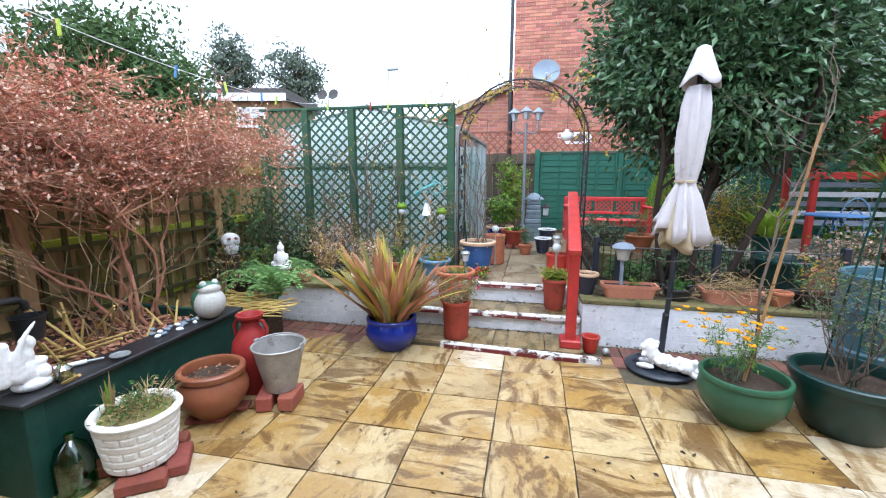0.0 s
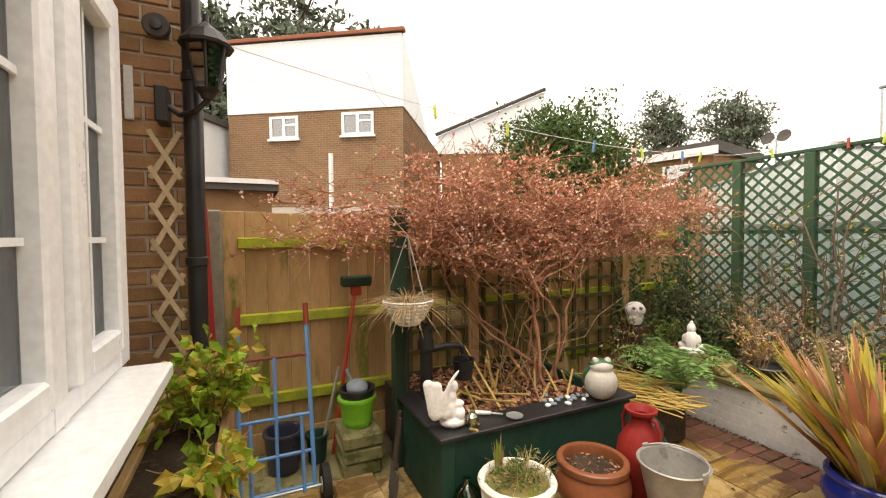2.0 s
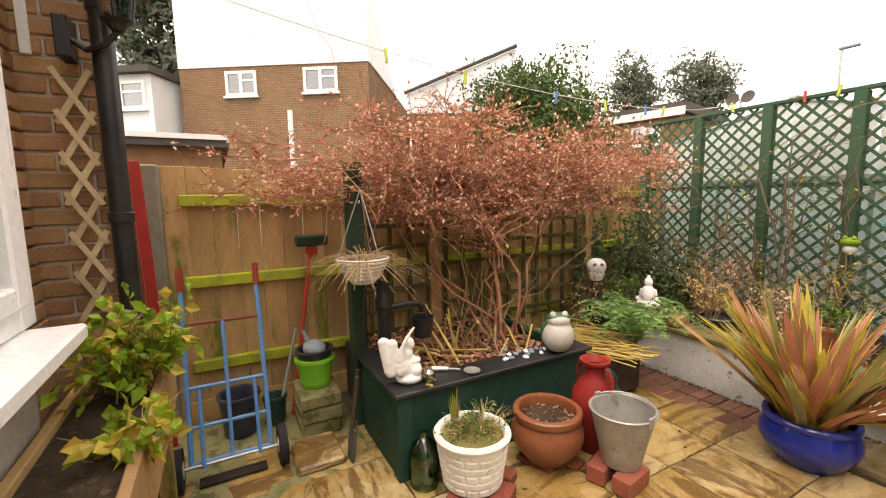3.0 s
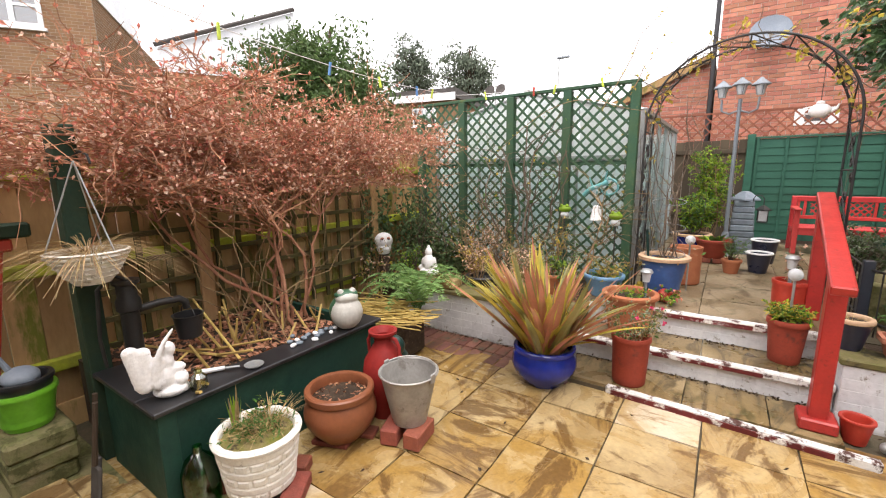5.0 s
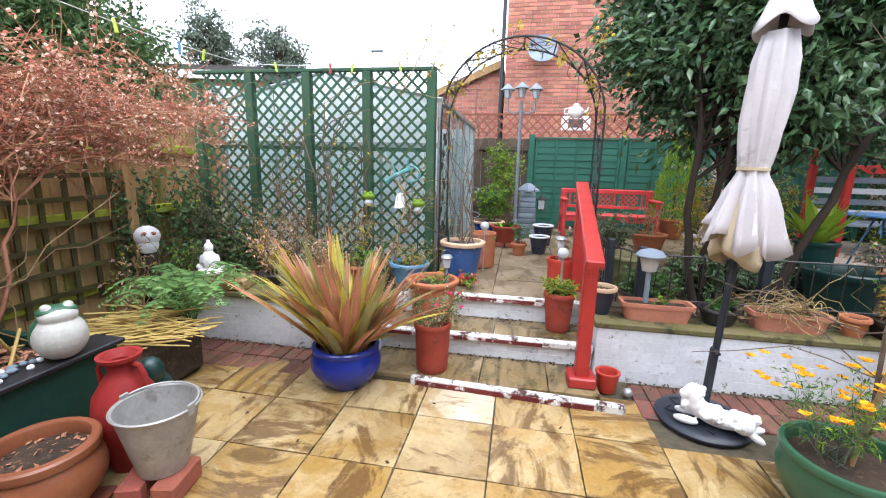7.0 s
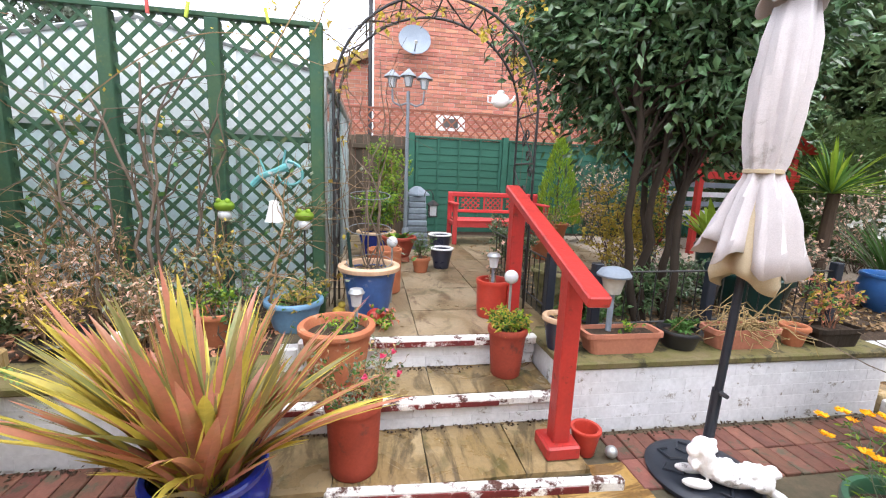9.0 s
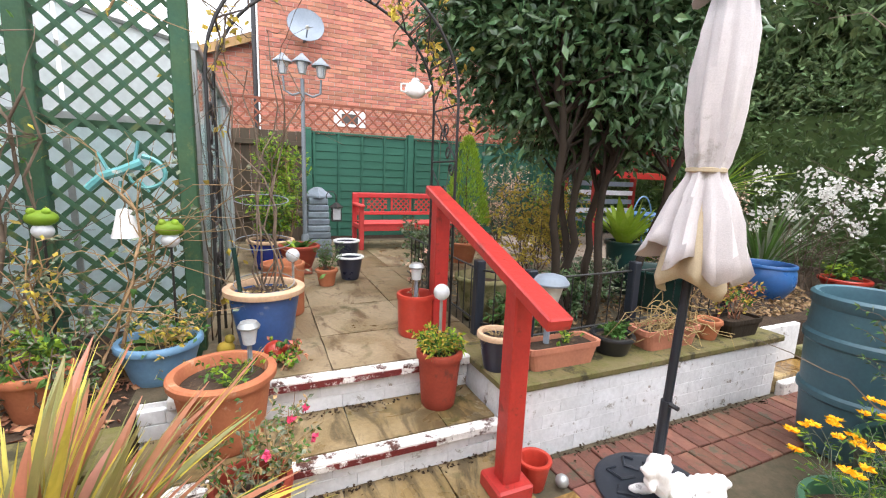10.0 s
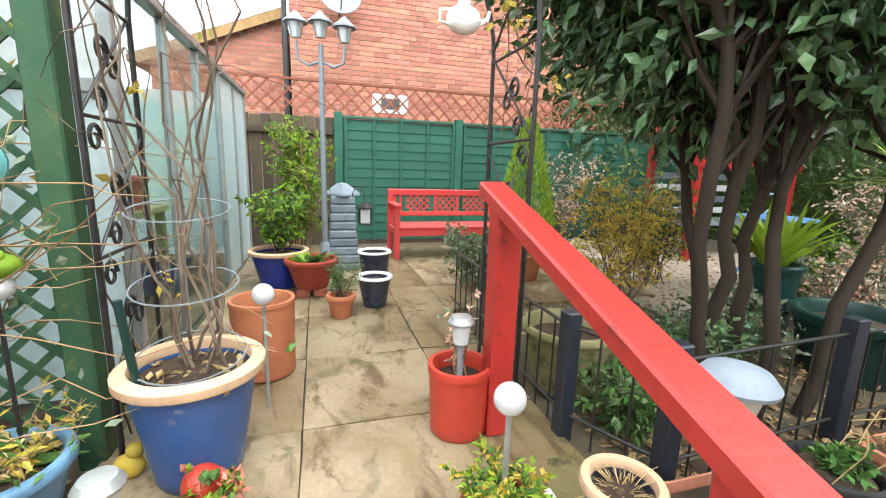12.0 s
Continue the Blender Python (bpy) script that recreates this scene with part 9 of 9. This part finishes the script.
for s in (-1, 1):
    db = lathe([(0, 0), (0.2, 0.02), (0.32, 0.07), (0.2, 0.04), (0, 0.015)], 20)
    db.transform(Matrix.Translation((s * 0.36, 0, 7.25)) @ Matrix.Rotation(radians(75), 4, "X"))
    part("dish", db, M["felt"], dsh)

# ---- single pieces of floors and walls ----
def slab_mesh(w, d, h, k):
    bm = bmesh.new()
    n = 3
    bmesh.ops.create_grid(bm, x_segments=n, y_segments=n, size=0.5)
    for v in bm.verts:
        e = 0.0015 if abs(v.co.x) < 0.49 and abs(v.co.y) < 0.49 else 0.0
        jx, jy = random.uniform(-0.003, 0.003), random.uniform(-0.003, 0.003)
        v.co = Vector((v.co.x * w + jx, v.co.y * d + jy, random.uniform(-0.002, 0.002) + e))
    r = bmesh.ops.extrude_face_region(bm, geom=bm.faces[:])
    for v in r["geom"]:
        if isinstance(v, bmesh.types.BMVert):
            v.co.z -= h
    bmesh.ops.recalc_face_normals(bm, faces=bm.faces[:])
    me = bpy.data.meshes.new("paving_slab")
    bm.to_mesh(me)
    bm.free()
    return me


def place_piece(name, me, parent, m):
    ob = new(name, me)
    ob.parent = parent
    ob.matrix_basis = m
    return ob


slab_set = []
for k in range(6):
    me = slab_mesh(0.442, 0.442, 0.03, k)
    me.materials.append(M["slab"])
    mp2 = me.copy()
    mp2.materials[0] = M["slab_pale"]
    slab_set.append((me, mp2))
pale = {(-1, -2), (-3, -2), (-2, -2), (2, 0), (3, 0), (4, 1), (4, 0), (3, -1), (2, -1), (-4, -1), (-1, 3)}
for i in range(-6, 12):
    for j in range(-4, 4):
        cx, cy = (i + 0.5) * 0.45, (j + 0.5) * 0.45
        if cy < -1.6 or cx < -2.9 or cx > 5.6 or cy > 1.6 or (cx > 0.85 and cy > 1.4):
            continue
        k = (i * 5 + j * 3) % 6
        me = slab_set[k][1 if (i, j) in pale else 0]
        place_piece("paving_slab", me, patio, Matrix.Translation((cx, cy, 0.0 + random.uniform(-0.0015, 0.0015))) @ Matrix.Rotation(math.pi / 2 * ((i * 3 + 2 * j) % 4), 4, "Z"))

# brick paver course along the foot of the walls
pm = bmesh.new()
bx(pm, -0.099, 0.099, -0.046, 0.046, -0.05, 0, 0.004)
pme = bpy.data.meshes.new("paver")
pm.to_mesh(pme)
pm.free()
pme.materials.append(M["paver"])
xx = 0.92
while xx < 3.6:
    for r in range(2):
        place_piece("paver", pme, patio, pose(xx + random.uniform(-0.002, 0.002), 1.71 + r * 0.205, 0.004 + random.uniform(-0.003, 0.003), 0, 0, 90))
    xx += 0.098
xx = -2.55
while xx < -0.62:
    for r in range(2):
        place_piece("paver", pme, patio, pose(xx, 1.74 + r * 0.205, 0.003 + random.uniform(-0.003, 0.003), 0, 0, 90))
    xx += 0.098

# treads
def tread(x0, x1, y0, y1, z, parent, material):
    me = slab_mesh(x1 - x0 - 0.006, y1 - y0 - 0.006, 0.03, 0)
    me.materials.append(material)
    place_piece("tread_slab", me, parent, Matrix.Translation(((x0 + x1) / 2, (y0 + y1) / 2, z)))


for a, b in ((-0.9, -0.55), (-0.55, -0.12), (-0.12, 0.33), (0.33, 0.65)):
    tread(a, b, 1.705, 2.125, 0.052, stairs, M["damp_slab"])
for a, b in ((-0.9, -0.5), (-0.5, -0.05), (-0.05, 0.38), (0.38, 0.65)):
    tread(a, b, 2.145, 2.497, STEP, stairs, M["damp_slab"])

upper = part("terrace_path", box(-0.95, 2.9, 2.505, 6.9, UP - 0.1, UP - 0.024), M["joint"], None, "worn buff sandstone path of the upper garden", kind="structure")
upper["category"] = "path"
ys = [2.51, 2.98, 3.58, 4.18, 4.78, 5.38, 5.98, 6.58]
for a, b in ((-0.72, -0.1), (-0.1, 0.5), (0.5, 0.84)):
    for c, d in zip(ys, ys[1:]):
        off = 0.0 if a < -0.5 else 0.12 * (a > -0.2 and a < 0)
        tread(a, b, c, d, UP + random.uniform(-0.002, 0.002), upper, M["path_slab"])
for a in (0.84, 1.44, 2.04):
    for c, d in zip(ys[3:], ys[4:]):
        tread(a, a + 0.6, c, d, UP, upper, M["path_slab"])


# painted bricks of the retaining walls and risers
def brick_mesh(name, L, D, H, material, bev=0.005):
    bm = box(0, L, 0, D, 0, H, bev)
    me = bpy.data.meshes.new(name)
    bm.to_mesh(me)
    bm.free()
    me.materials.append(material)
    return me


BL, BH = 0.215, 0.065
b_full = brick_mesh("brick", BL, 0.1, 0.0735, M["white_brick"], 0.001)


def course_wall(parent, x0, x1, y, z0, n, full, material, L=BL, H=BH, J=0.008, wob=0.0015):
    for r in range(n):
        xx = x0 - (0 if r % 2 == 0 else (L + J) / 2)
        while xx < x1 - 0.01:
            a, b = max(xx, x0), min(xx + L, x1)
            if b - a > 0.03:
                me = full if abs(b - a - L) < 1e-4 else brick_mesh("brick", b - a, 0.1, H, material)
                place_piece("brick", me, parent, Matrix.Translation((a, y + random.uniform(-wob, wob), z0 + r * (H + J))))
            xx += L + J


course_wall(wall_bed_right, 0.66, 2.84, WALL_Y, 0.003, 5, b_full, M["white_brick"], H=0.0735, J=0.0006, wob=0.0003)
course_wall(wall_bed_left, -2.62, -0.92, WALL_Y, 0.003, 5, b_full, M["white_brick"], H=0.0735, J=0.0006, wob=0.0003)
course_wall(stairs, -0.92, 0.65, 2.115, 0.053, 2, brick_mesh("brick", BL, 0.1, 0.0605, M["white_brick"], 0.001), M["white_brick"], H=0.0605, J=0.0015)
course_wall(stairs, -0.92, 0.65, 2.478, STEP + 0.002, 2, brick_mesh("brick", BL, 0.1, 0.0685, M["white_brick"], 0.001), M["white_brick"], H=0.0685, J=0.0015)

# house wall bricks beside the window
hb = brick_mesh("brick", BL, 0.1, BH, M["brown_brick"], 0.006)
course_wall(house, -2.32, -1.755, HY - 0.222, 0.0, 40, hb, M["brown_brick"], J=0.011)
# the pier's side, facing along the wall
for r in range(40):
    yy = -2.03 - (0.11 if r % 2 else 0)
    while yy < -1.64:
        a, b = max(yy, -1.995), min(yy + BL, -1.635)
        if b - a > 0.03:
            me = brick_mesh("brick", b - a, 0.1, BH, M["brown_brick"], 0.005)
            place_piece("brick", me, house, Matrix.Translation((-2.318, a, r * 0.076)) @ Matrix.Rotation(math.pi / 2, 4, "Z"))
        yy += BL + 0.011

# brick house: the part over the green fence is laid brick by brick
rb = brick_mesh("brick", BL, 0.1, BH, M["red_brick"], 0.003)
V, F, cnt, b0 = [], [], 0, 0
cube = np.array([(0, 0, 0), (1, 0, 0), (1, 1, 0), (0, 1, 0), (0, 0, 1), (1, 0, 1), (1, 1, 1), (0, 1, 1)], float)
cf = np.array([(0, 1, 5, 4), (1, 2, 6, 5), (3, 0, 4, 7), (4, 5, 6, 7), (0, 3, 2, 1)])
for r in range(98):
    zz = r * 0.075
    xx = -0.36 - (0.1125 if r % 2 else 0)
    while xx < 9.4:
        a, b = max(xx, -0.36), min(xx + BL, 9.4)
        if b - a > 0.03:
            near = 2.5 < zz < 3.75 and -0.36 <= a < 3.4 and cnt < 280
            if near and b - a > BL - 1e-4:
                place_piece("brick", rb, bh, Matrix.Translation((a, BY, zz)))
                cnt += 1
            elif zz > 1.4:
                V.append(cube * ((b - a), 0.1, BH) + (a, BY + random.uniform(-0.001, 0.001), zz))
                F.append(cf + b0)
                b0 += 8
        xx += 0.225
part_np("brickwork", np.concatenate(V), np.concatenate(F), M["red_brick_i"], bh, kind="stuff")
